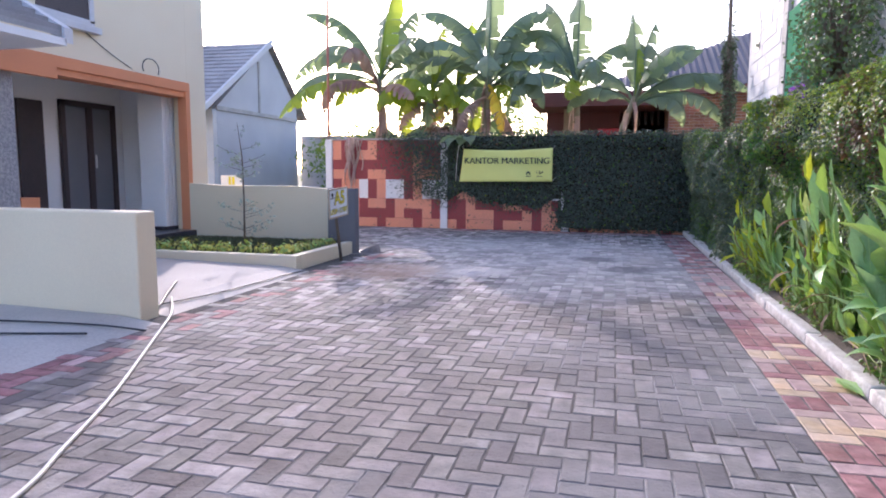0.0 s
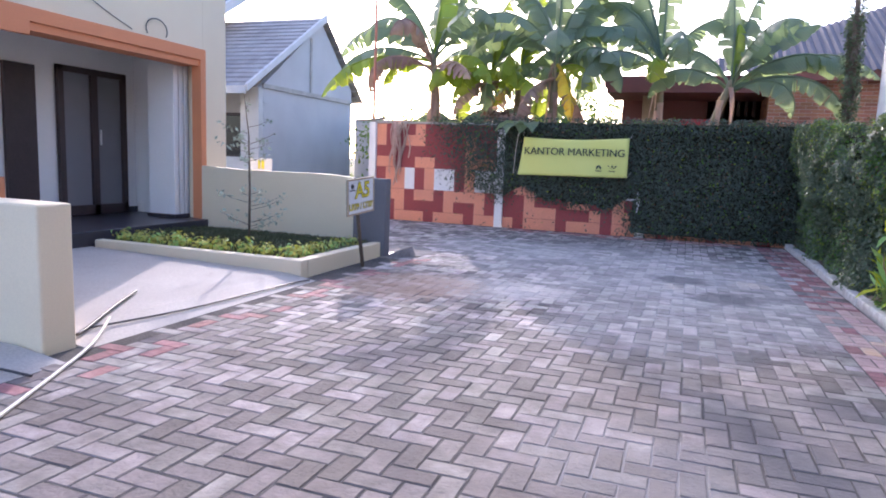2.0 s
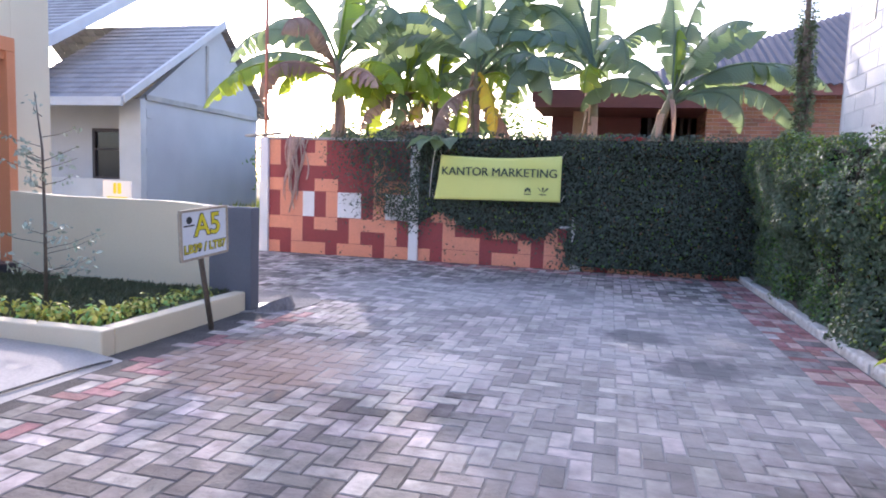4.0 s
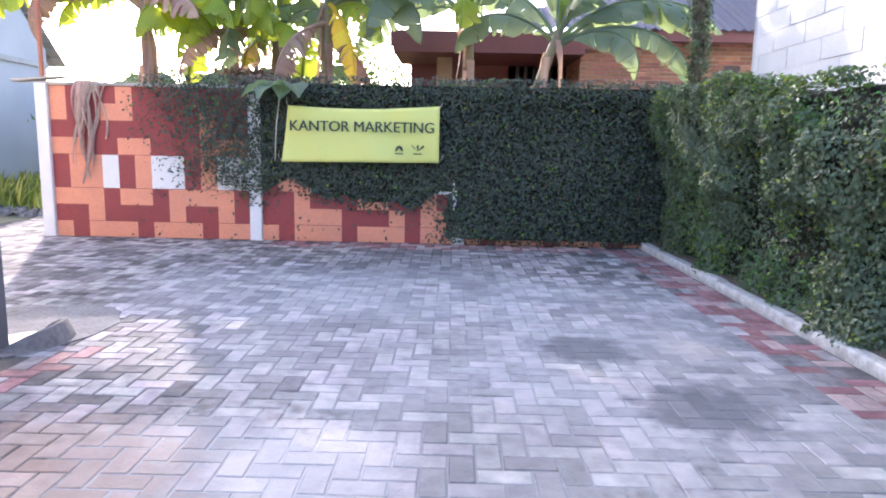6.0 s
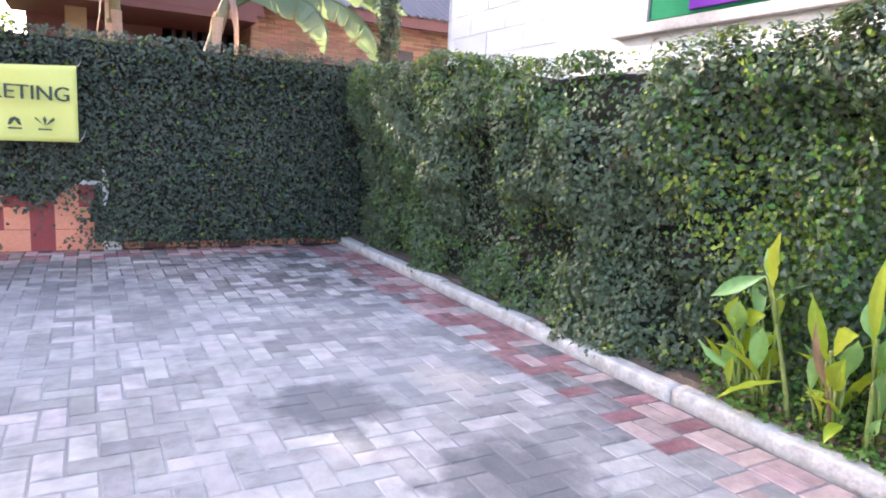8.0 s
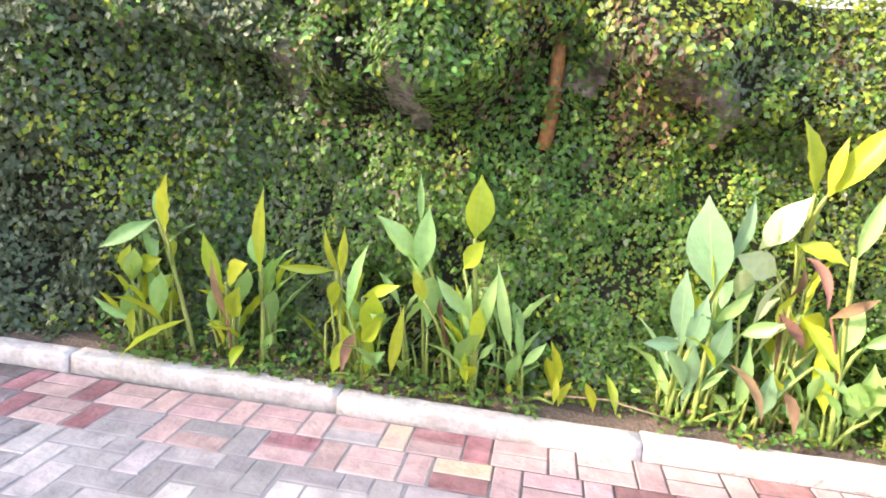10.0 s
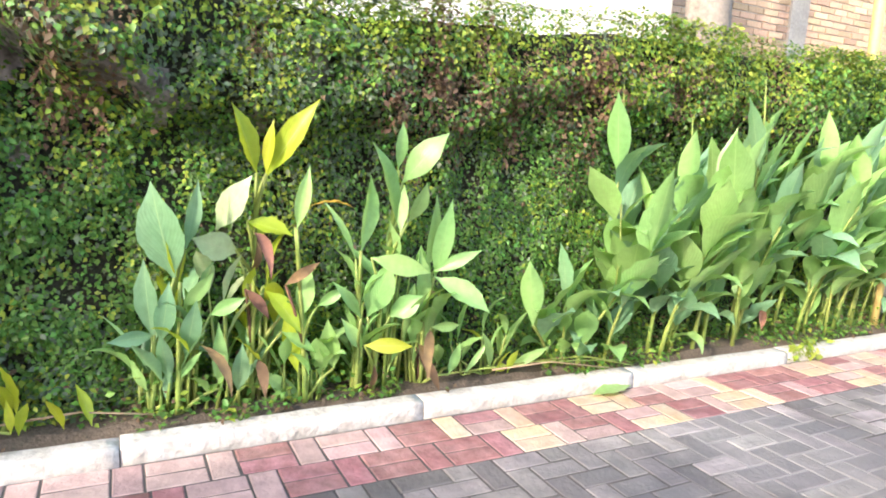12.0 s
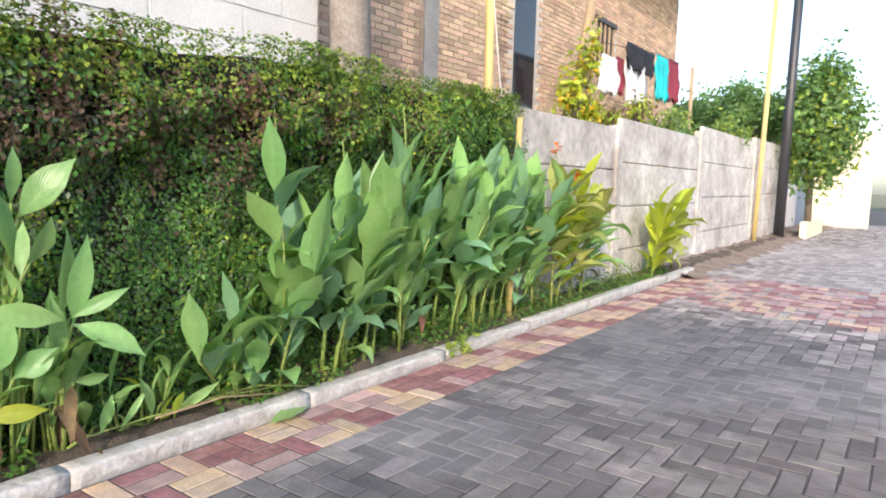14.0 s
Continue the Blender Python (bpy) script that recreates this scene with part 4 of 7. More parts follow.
# side hedge: depth from the wall's face at x = 1.74
def side_depth(y, z):
    bush = smooth(8.0, 8.8, y)
    end = smooth(1.0, 1.7, y)
    over = smooth(1.28, 1.48, z + 0.75 * (fbm(y, y * 0, 1.7, 9) - 0.5))
    thick = 0.14 + 0.20 * smooth(5.4, 6.6, y) * (1 - 0.7 * smooth(7.0, 8.0, y))
    d = 0.035 + over * thick * (0.45 + 0.95 * fbm(y, z, 1.8, 3)) * (1 - bush) * (1 - 0.55 * np.exp(-((y - 6.6) / 0.10) ** 2))
    d = d + bush * (0.05 + 0.10 * smooth(8.6, 9.6, y) + 0.62 * np.maximum(0, fbm(y, z, 2.0, 4) - 0.36)) * (0.55 + 0.45 * smooth(0.1, 0.9, z)) + 0.14 * bush * smooth(1.0, 1.45, z + 0.3 * (fbm(y, z, 2.4, 12) - 0.5))
    wild = smooth(5.6, 6.8, y)
    d = d + (0.11 + 0.14 * wild) * (fbm(y, z * 0.7, 4.2, 5) - 0.42) + (0.05 + 0.05 * wild) * (fbm(y, z, 10, 6) - 0.5) + 0.05 * smooth(0.45, 0.1, z) * (1 - bush)
    return np.clip(d * (0.3 + 0.7 * end) * (1 - 0.6 * smooth(12.7, 13.2, y)), 0.012, 0.43)


BARE = ((7.15, 1.27, 0.10), (6.42, 1.46, 0.12), (6.40, 1.08, 0.10), (7.68, 1.32, 0.09), (6.15, 1.4, 0.09), (5.6, 1.2, 0.06), (5.98, 1.32, 0.10), (5.35, 1.5, 0.08))


def bare_wall(y, z):
    """Where old plaster shows through the creeper, 0 to 1."""
    b = 0.0 * y
    for by, bz, br in BARE:
        q = np.hypot(y - by, (z - bz) * 0.7) / (0.75 * br) + 2.6 * (fbm(y, z, 11, 22) - 0.5)
        b = np.maximum(b, smooth(1.3, 0.6, q))
    return b


def side_top(y):
    return 1.74 + 0.2 * (fbm(y, y * 0, 1.2, 8) - 0.5) - 0.08 * smooth(7.3, 8.3, y) + 0.10 * smooth(9.5, 12.0, y) + 0.08 * smooth(4, 1.5, y) + 0.08 * np.exp(-((y - 4.0) / 0.9) ** 2)


side = holder("side_hedge", "dense green creeper covering the long garden wall", "hedge", kind="structure")
ny, nz = 420, 60
yy, zz = np.meshgrid(np.linspace(1.02, FENCE_Y - 0.1, ny), np.linspace(0.08, 1.0, nz), indexing="ij")
zt = 0.08 + (zz - 0.08) / 0.92 * (side_top(yy) - 0.12)
dx = side_depth(yy, zt) - 0.03
V = np.stack([1.745 - np.clip(dx, 0.004, 1), yy, zt], -1).reshape(-1, 3)
F = [(i * nz + j, i * nz + j + 1, (i + 1) * nz + j + 1, (i + 1) * nz + j) for i in range(ny - 1) for j in range(nz - 1)]
# a top that closes onto the wall
k0 = len(V)
V = np.concatenate([V, np.stack([np.full(ny, 1.9), yy[:, -1], zt[:, -1] - 0.02], -1)])
F += [(i * nz + nz - 1, k0 + i, k0 + i + 1, (i + 1) * nz + nz - 1) for i in range(ny - 1)]
# one closed sheet, coloured as the shade inside the creeper
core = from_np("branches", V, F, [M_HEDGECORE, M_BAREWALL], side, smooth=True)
mi = []
flat = bare_wall(yy, zt) > 0.35
for i in range(ny - 1):
    for j in range(nz - 1):
        mi.append(1 if flat[i, j] else 0)
mi += [0] * (ny - 1)
core.data.polygons.foreach_set("material_index", mi)


def side_leaves(name, y0, y1, per_m2, size, seed, keep=None, lift=0.03, spread=0.6, aspect=0.7):
    r = np.random.default_rng(seed)
    n = int((y1 - y0) * 1.8 * per_m2)
    y = r.uniform(y0, y1, n)
    z = 0.06 + r.random(n) * (side_top(y) + 0.07 - 0.06)
    d = side_depth(y, z)
    tuft = np.maximum(0, fbm(y, z, 7, seed + 1) - 0.45)
    x = 1.745 - d - r.random(n) * lift - tuft * 0.16 * smooth(0.9, 1.5, z)
    # thin in the hollows, so that the core's painted shade shows
    hollow = np.maximum(smooth(0.47, 0.33, fbm(y, z * 0.7, 4.2, 5)), 0.8 * smooth(0.42, 0.3, fbm(y, z, 10, 6))) * (0.74 + 0.14 * smooth(5.6, 6.8, y)) * (1 - 0.4 * smooth(7.2, 8.2, y))
    ok = r.random(n) > np.maximum(hollow, 0.8 * bare_wall(y, z))
    ok &= r.random(n) > 0.85 * smooth(0.44, 0.34, fbm(y, z, 2.0, 4)) * smooth(8.4, 9.2, y)
    if keep is not None:
        ok &= keep(y, z, r)
    ok &= ~((np.abs(y - 6.6) < 0.045) & (z > 1.15) & (r.random(n) > 0.25))
    y, z, x = y[ok], z[ok], x[ok]
    n = len(y)
    up = smooth(side_top(y) - 0.12, side_top(y), z)
    e_ = 0.03
    gy_ = (side_depth(y + e_, z) - side_depth(y - e_, z)) / (2 * e_)
    gz_ = (side_depth(y, z + e_) - side_depth(y, z - e_)) / (2 * e_)
    N = np.stack([-1 + 0.7 * up, -gy_ * 1.1, 0.2 + 0.8 * up - gz_ * 1.1], 1)
    s = size * r.uniform(0.6, 1.3, n) * (1 + 0.15 * smooth(5.6, 6.8, y))
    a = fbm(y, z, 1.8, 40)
    # some leaves are truly yellow; lit patches and the top fringe paint highlights
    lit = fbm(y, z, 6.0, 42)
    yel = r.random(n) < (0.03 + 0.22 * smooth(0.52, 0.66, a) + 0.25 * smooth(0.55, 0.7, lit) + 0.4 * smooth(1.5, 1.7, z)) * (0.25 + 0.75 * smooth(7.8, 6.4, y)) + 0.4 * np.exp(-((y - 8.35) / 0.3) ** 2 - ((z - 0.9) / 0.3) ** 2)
    dry = r.random(n) < 0.34 * smooth(0.64, 0.72, fbm(y * 1.6, z * 0.6, 2.4, 50)) * smooth(0.85, 1.2, z) * smooth(8, 6.5, y) + 0.008 + 0.34 * smooth(1.28, 1.42, z) * smooth(1.74, 1.62, z) * smooth(2.9, 3.5, y) * smooth(5.6, 4.8, y) * smooth(0.42, 0.58, fbm(y, z, 3.0, 51))
    dark = r.random(n) < 0.12 + 0.45 * smooth(0.42, 0.62, fbm(y, z, 1.1, 41)) * smooth(3, 6, y) + 0.6 * smooth(6.6, 8.4, y)
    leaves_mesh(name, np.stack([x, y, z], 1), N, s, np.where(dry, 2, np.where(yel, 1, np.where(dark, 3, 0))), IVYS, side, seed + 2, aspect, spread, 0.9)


def dry_streak(y0, z0, z1, n, seed):
    r = np.random.default_rng(seed)
    z = r.uniform(z0, z1, n)
    y = y0 + r.normal(0, 0.035, n)
    x = 1.745 - side_depth(y, z) - 0.03 - 0.05 * r.random(n)
    leaves_mesh("dry_leaves", np.stack([x, y, z], 1), np.tile((-1.0, 0, 0.2), (n, 1)), 0.032 * r.uniform(0.6, 1.4, n), np.full(n, 2), IVYS, side, seed + 1, 0.5, 1.2, 1.2)


for k_, (y_, z0_, z1_, n_) in enumerate(((4.36, 1.12, 1.5, 150), (4.8, 1.38, 1.6, 120), (5.02, 1.25, 1.42, 80), (6.31, 1.2, 1.6, 130), (3.4, 1.4, 1.6, 80), (5.6, 1.5, 1.65, 90), (6.1, 1.3, 1.6, 80))):
    dry_streak(y_, z0_, z1_, n_, 150 + 3 * k_)


def gaps(y, z, r):
    # fewer leaves below the overhang, baring the dark core as its shadow
    under = np.maximum(smooth(0.9, 1.15, z) * smooth(1.46, 1.36, z) * smooth(6.0, 6.8, y) * smooth(8.0, 7.4, y) * 0.62, smooth(1.22, 1.32, z) * smooth(1.48, 1.4, z) * 0.5)
    return r.random(len(y)) > under


def holes(y, z, r):
    return r.random(len(y)) > (0.7 - 0.25 * smooth(8.5, 9.5, y)) * smooth(0.57, 0.66, fbm(y, z, 2.6, 24))


def high(y, z, r):
    return (r.random(len(y)) < smooth(1.15, 1.4, z) + 0.25 * smooth(5.6, 6.8, y) + 0.04) & holes(y, z, r)


side_leaves("leaves", 1.02, 8.3, 16500, 0.0225, 100, gaps, 0.035, 0.7)
side_leaves("leaves", 1.02, 8.4, 6500, 0.027, 110, high, 0.09, 0.9)
side_leaves("leaves", 7.9, FENCE_Y - 0.1, 13000, 0.028, 120, holes, 0.11, 0.9)
# long shoots that stand out of the top
r = np.random.default_rng(130)
P_, N_, S_, M_ = [], [], [], []
for k in range(330):
    y = r.uniform(1.1, 12.9)
    z = float(side_top(np.array([y]))[0]) - 0.02
    x = 1.745 - float(side_depth(np.array([y]), np.array([z]))[0]) * r.uniform(-0.3, 1.0)
    d = np.array((r.normal(-0.25, 0.3), r.normal(0, 0.5), r.uniform(0.2, 1.0)))
    ln = r.uniform(0.03, 0.12)
    for q in range(9):
        P_.append(np.array((x, y, z)) + d * ln * q / 9 + r.normal(0, 0.008, 3)); N_.append(r.normal(0, 0.6, 3) + np.array((-0.5, 0, 0.6))); S_.append(0.028 * r.uniform(0.6, 1.2)); M_.append(1 if r.random() < 0.35 else 0 if y < 8 else 3)
leaves_mesh("shoots", np.array(P_), np.array(N_), np.array(S_), np.array(M_), IVYS, side, 131)

# creeper on the end fence
def back_cover(x, z):
    """How thick the creeper is at a place of the fence, 0 to 1."""
    c = smooth(-5.1, -3.6, x + 0.5 * (z - 1.1) + 0.7 * (fbm(x, z, 1.6, 61) - 0.5))
    low = smooth(0.40, 0.75, z + 0.5 * (fbm(x, z, 2.0, 62) - 0.5))
    return c * np.maximum(low, smooth(-1.5, -0.75, x + 0.4 * (fbm(x, z, 2, 63) - 0.5)) * smooth(-0.02, 0.12, z))


def back_depth(x, z):
    full = smooth(-1.3, -0.8, x)
    return 0.03 + 0.05 * full + 0.08 * (fbm(x, z, 1.8, 64)) * (0.4 + 0.6 * full) + 0.1 * smooth(1.55, 1.85, z)


back = holder("fence_creeper", "dark green creeper hanging over the painted fence", "creeper", kind="structure")
nx = 150
xx, zz = np.meshgrid(np.linspace(-3.35, 1.7, nx), np.linspace(0.02, 1.9, 50), indexing="ij")
cov = back_cover(xx, zz)
dep = np.where(cov > 0.72, np.maximum(back_depth(xx, zz) - 0.035, 0.01), -0.02)
V = np.stack([xx, FENCE_Y - dep, zz], -1).reshape(-1, 3)
F = [(i * 50 + j, (i + 1) * 50 + j, (i + 1) * 50 + j + 1, i * 50 + j + 1) for i in range(nx - 1) for j in range(49)]
# sheet behind the fence leaves, its colour standing in for shade
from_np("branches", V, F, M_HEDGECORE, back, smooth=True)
r = np.random.default_rng(70)
n = 42000
x = r.uniform(-5.0, 1.7, n); z = r.uniform(0.0, 1.98, n)
ok = r.random(n) < back_cover(x, z) ** 1.3 + 0.012
x, z = x[ok], z[ok]; n = len(x)
y = FENCE_Y - back_depth(x, z) * back_cover(x, z) - r.random(n) * 0.05 - 0.004
N = np.stack([r.normal(0, 0.2, n), np.full(n, -1.0), 0.1 + 0.8 * smooth(1.8, 1.95, z)], 1)
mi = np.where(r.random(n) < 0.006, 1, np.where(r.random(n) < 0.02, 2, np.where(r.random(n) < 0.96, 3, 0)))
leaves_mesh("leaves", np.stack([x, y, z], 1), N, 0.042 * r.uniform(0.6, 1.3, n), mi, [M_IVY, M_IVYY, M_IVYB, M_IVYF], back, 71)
# bare twigs of the creeper on the painted part
bm = bmesh.new()
rr = random.Random(3)
for k in range(26):
    x0, z0 = rr.uniform(-4.0, -3.3), rr.uniform(0.6, 1.8)
    pts = [(x0, FENCE_Y - 0.02, z0)]
    for q in range(6):
        x0 -= rr.uniform(0.06, 0.16); z0 += rr.uniform(-0.1, 0.05)
        pts.append((x0, FENCE_Y - 0.015 - rr.random() * 0.02, z0))
    tube(pts, [0.004 - 0.0005 * q for q in range(7)], 5, bm)
part("twigs", bm, M_BARK, back)


# ---- canna plants ----
def canna_leaf(L, W, start, droop, seed, fold=0.2):
    """A pointed leaf with a folded midrib; grows along +x from the origin, start and droop in degrees."""
    r = random.Random(seed)
    prof = [0.06, 0.22, 0.50, 0.75, 0.92, 1.0, 0.99, 0.90, 0.72, 0.46, 0.2, 0.01]
    n = len(prof)
    bm = bmesh.new()
    uv = bm.loops.layers.uv.new("leaf")
    where = {}
    rows = []
    px, pz, ang = 0.0, 0.0, start
    twist = r.uniform(-22, 22)
    fold = fold * r.uniform(0.4, 1.7)
    rag = r.uniform(0.03, 0.07)
    for i in range(n):
        a = radians(ang)
        t = i / (n - 1)
        w = W * 0.5 * prof[i]
        row = []
        for k, s in enumerate((-1, -0.55, 0, 0.55, 1)):
            lift = fold * w * abs(s) ** 1.3 * 1.5 + rag * W * math.sin(2.3 * i + 4 * s + seed) * abs(s) * prof[i]
            tw = radians(twist * t)
            yy_, zz_ = s * w * math.cos(tw) - lift * math.sin(tw), s * w * math.sin(tw) + lift * math.cos(tw)
            v = bm.verts.new((px - math.sin(a) * zz_, yy_, pz + math.cos(a) * zz_))
            where[v] = (t, 0.5 + s * 0.5)
            row.append(v)
        rows.append(row)
        px += math.cos(a) * L / (n - 1)
        pz += math.sin(a) * L / (n - 1)
        ang -= droop / (n - 1) * (0.4 + 1.2 * t)
    for a, b in zip(rows, rows[1:]):
        for k in range(4):
            f = bm.faces.new((a[k], a[k + 1], b[k + 1], b[k])); f.smooth = True
            for lp in f.loops:
                lp[uv].uv = where[lp.vert]
    return bm


def canna(x, y, h, leaves, material, seed, label, lean=(0.0, 0.0), flower=None, dead=0, size=1.0, limp=0.0):
    r = random.Random(seed)
    e = holder("canna_plant", label, "plant", (x, y, 0.085), group="cannas in the bed")
    n = 7
    top = h - 0.32 if h > 0.6 else h * 0.5
    pts = [(lean[0] * (i / (n - 1)) ** 1.5, lean[1] * (i / (n - 1)) ** 1.5, top * i / (n - 1)) for i in range(n)]
    sr = r.uniform(0.009, 0.014)
    part("stem", tube(pts, [sr * (1 - 0.5 * i / (n - 1)) for i in range(n)], 7), M_STEM, e)
    az = r.uniform(0, 360)
    for k in range(leaves):
        t0 = 0.26 if h > 1.1 else 0.12
        t = t0 + (1 - t0) * k / max(1, leaves - 1)
        if k == leaves - 1:
            start, droop, L = r.uniform(68, 84), r.uniform(0, 20), r.uniform(0.36, 0.44)
        else:
            start, droop, L = 52 + 20 * t + r.uniform(-16, 14), r.choice((r.uniform(5, 40), r.uniform(50, 125))) * (1.2 - 0.55 * t), r.uniform(0.34, 0.47)
        start, droop = start - 14 * limp, droop + 32 * limp
        L *= min(1.0, 0.62 + 0.4 * h) * size * (0.72 if t < 0.3 else 1.0)
        W = L * (r.uniform(0.36, 0.46) if k < leaves - 1 else r.uniform(0.24, 0.32))
        mm = material
        if isinstance(material, tuple):
            mm = r.choice(material)
        if k < dead:
            mm, start, droop, L, W = M_CANNAD, r.uniform(20, 50), 165, L * 0.6, W * 0.3
        o = part("leaf", canna_leaf(L, W, start, droop, seed * 31 + k), mm, e, "withered brown leaf" if k < dead else "")
        i = t * (n - 1)
        a, b = pts[int(min(i, n - 2))], pts[int(min(i, n - 2)) + 1]
        f = i - int(min(i, n - 2))
        side_az = az
        # keep leaves off the wall behind
        ang = math.radians(side_az)
        if math.cos(ang) > 0.5:
            side_az = 180 - side_az
        o.matrix_basis = pose(*(a[q] + (b[q] - a[q]) * f for q in range(3)), 0, 0, side_az + r.uniform(-15, 15))
        az += 137 + r.uniform(-25, 25)
    if flower:
        bm = bmesh.new()
        tube([pts[-1], (pts[-1][0], pts[-1][1], pts[-1][2] + 0.3), (pts[-1][0] + 0.02, pts[-1][1], pts[-1][2] + 0.48)], [0.006, 0.005, 0.003], 6, bm)
        part("flower_stalk", bm, M_STEM, e)
        if flower != "spent":
            bm = bmesh.new()
            for q in range(7):
                lf = canna_leaf(0.07, 0.045, r.uniform(10, 70), 60, q)
                tmp = bpy.data.meshes.new("tmp"); lf.to_mesh(tmp); lf.free()
                nb = bmesh.new(); nb.from_mesh(tmp); bpy.data.meshes.remove(tmp)
                bmesh.ops.transform(nb, matrix=pose(pts[-1][0] + 0.02, pts[-1][1], pts[-1][2] + 0.42 + 0.012 * q, 0, 0, q * 51), verts=nb.verts[:])
                tmp = bpy.data.meshes.new("tmp"); nb.to_mesh(tmp); nb.free(); bm.from_mesh(tmp); bpy.data.meshes.remove(tmp)
            part("flower", bm, flower, e, "small bright canna flower")
    return e


GL = "green canna plant with broad pointed leaves in soil"
YL = "sparse yellow-green canna with a few withered leaves"
BL = "blue-green canna plant with broad upright leaves"
PALE = "pale yellowish canna with drooping leaves"
# each plant: y of its foot, then its leaves: base y and z, tip y and z, width, kind
LEAF_KIND = {"G": M_CANNA, "Y": M_CANNAY, "B": M_CANNAB, "P": M_CANNAP, "D": M_CANNAD}


def placed_canna(foot, leaves, seed, label):
    """A canna whose stem leans from its foot to its highest leaves; every leaf keeps its own base and tip."""
    r = random.Random(seed)
    x0 = 1.5 + r.uniform(-0.03, 0.05)
    e = holder("canna_plant", label, "plant", (x0, foot, 0.085), group="cannas in the bed")
    tops = sorted(leaves, key=lambda q: -q[1])
    ty, tz = tops[0][0] - foot, tops[0][1] - 0.085
    def stem_at(z):
        f = max(0.0, min(1.0, z / max(tz, 0.05)))
        return Vector((-0.03 * f, ty * f ** 1.3, tz * f))
    n = 8
    part("stem", tube([stem_at(tz * i / n) for i in range(n + 1)], [0.012 * (1 - 0.45 * i / n) for i in range(n + 1)], 7), M_STEM, e)
    for k, (ay, az, by, bz, w, kind) in enumerate(leaves):
        a = Vector((r.uniform(-0.07, 0.0), ay - foot, max(0.03, az - 0.085)))
        b = Vector((a.x - r.uniform(-0.05, 0.45) * abs(by - ay) - 0.02, by - foot, bz - 0.085))
        way = b - a
        L = way.length
        way.normalize()
        low = max(0.0, a.z - r.uniform(0.12, 0.3))
        root = stem_at(low) if abs(stem_at(low).y - a.y) < 0.16 else Vector((0.0, a.y + r.uniform(-0.02, 0.02), 0.0))
        mid = root.lerp(a, 0.55) + Vector((0, 0, 0.02))
        if (a - root).length > 0.03:
            part("petiole", tube([root, mid, a], [0.0085, 0.007, 0.005], 6), M_STEM if kind != "D" else M_CANNAD, e)
        face = Vector((-1.0, r.uniform(-0.5, 0.5), r.uniform(0.1, 0.7)))
        face = (face - way * face.dot(way)).normalized()
        bend = r.uniform(8, 38) if kind != "D" else r.uniform(40, 80)
        o = part("leaf", canna_leaf(L * 1.03, w * (0.98 if kind != "D" else 0.7), bend * 0.5, bend, seed * 29 + k, 0.24 if kind != "P" else 0.08), LEAF_KIND[kind], e, "withered brown leaf" if kind == "D" else "")
        m = Matrix((way, face.cross(way), face)).transposed().to_4x4()
        m.translation = a
        o.matrix_basis = m
    # young shoots round the foot
    green = [q for q in leaves if q[5] != "D"]
    for k in range(3 + int(1.6 * len(green))):
        q = r.choice(green)
        h = r.uniform(0.12, 0.8) * max(0.3, q[1] - 0.085)
        a = Vector((r.uniform(-0.03, 0.08), q[0] - foot + r.uniform(-0.07, 0.07), h))
        root = Vector((r.uniform(0.0, 0.06), a.y * 0.8 + r.uniform(-0.02, 0.02), 0.0))
        part("petiole", tube([root, root.lerp(a, 0.5) + Vector((0, 0, 0.02)), a], [0.008, 0.007, 0.004], 6), M_STEM, e)
        L = r.uniform(0.16, 0.31)
        o = part("leaf", canna_leaf(L, L * r.uniform(0.2, 0.34), r.uniform(45, 85), r.uniform(5, 70), seed * 37 + k), LEAF_KIND[q[5]] if r.random() < 0.8 else M_CANNA, e)
        o.matrix_basis = pose(a.x, a.y, a.z, 0, 0, r.choice((90, -90)) + r.uniform(-60, 60) if r.random() < 0.75 else 180 + r.uniform(-40, 40))
    return e


placed_canna(8.03, ((8.14, 0.64, 8.11, 0.89, 0.11, "Y"), (8.19, 0.69, 8.42, 0.55, 0.07, "G"), (8.18, 0.66, 8.20, 0.81, 0.04, "G"),), 200, YL)
placed_canna(8.28, ((8.30, 0.42, 8.28, 0.58, 0.09, "Y"), (8.28, 0.47, 8.14, 0.53, 0.08, "Y"), (8.29, 0.23, 8.45, 0.34, 0.05, "G"), (8.29, 0.16, 8.27, 0.31, 0.05, "Y"),), 201, YL)
placed_canna(7.89, ((7.92, 0.39, 7.99, 0.65, 0.07, "Y"), (7.90, 0.25, 7.99, 0.23, 0.03, "Y"),), 202, YL)
placed_canna(7.85, ((7.88, 0.45, 7.75, 0.55, 0.12, "Y"), (7.84, 0.30, 7.79, 0.46, 0.09, "Y"), (7.85, 0.30, 7.90, 0.59, 0.05, "D"),), 203, YL)
placed_canna(7.72, ((7.72, 0.52, 7.69, 0.88, 0.06, "Y"), (7.73, 0.54, 7.74, 0.72, 0.08, "G"), (7.71, 0.16, 7.66, 0.26, 0.04, "G"),), 204, YL)
placed_canna(7.36, ((7.39, 0.53, 7.44, 0.74, 0.04, "Y"), (7.38, 0.53, 7.37, 0.75, 0.04, "Y"), (7.40, 0.56, 7.61, 0.58, 0.04, "Y"),), 205, YL)
placed_canna(7.26, ((7.33, 0.40, 7.24, 0.69, 0.07, "G"), (7.27, 0.47, 7.10, 0.55, 0.05, "Y"), (7.39, 0.05, 7.31, 0.31, 0.06, "Y"), (7.26, 0.28, 7.16, 0.42, 0.06, "Y"), (7.27, 0.18, 7.15, 0.27, 0.06, "G"), (7.24, 0.08, 7.24, 0.33, 0.05, "Y"), (7.14, 0.14, 7.09, 0.47, 0.05, "Y"),), 206, YL)
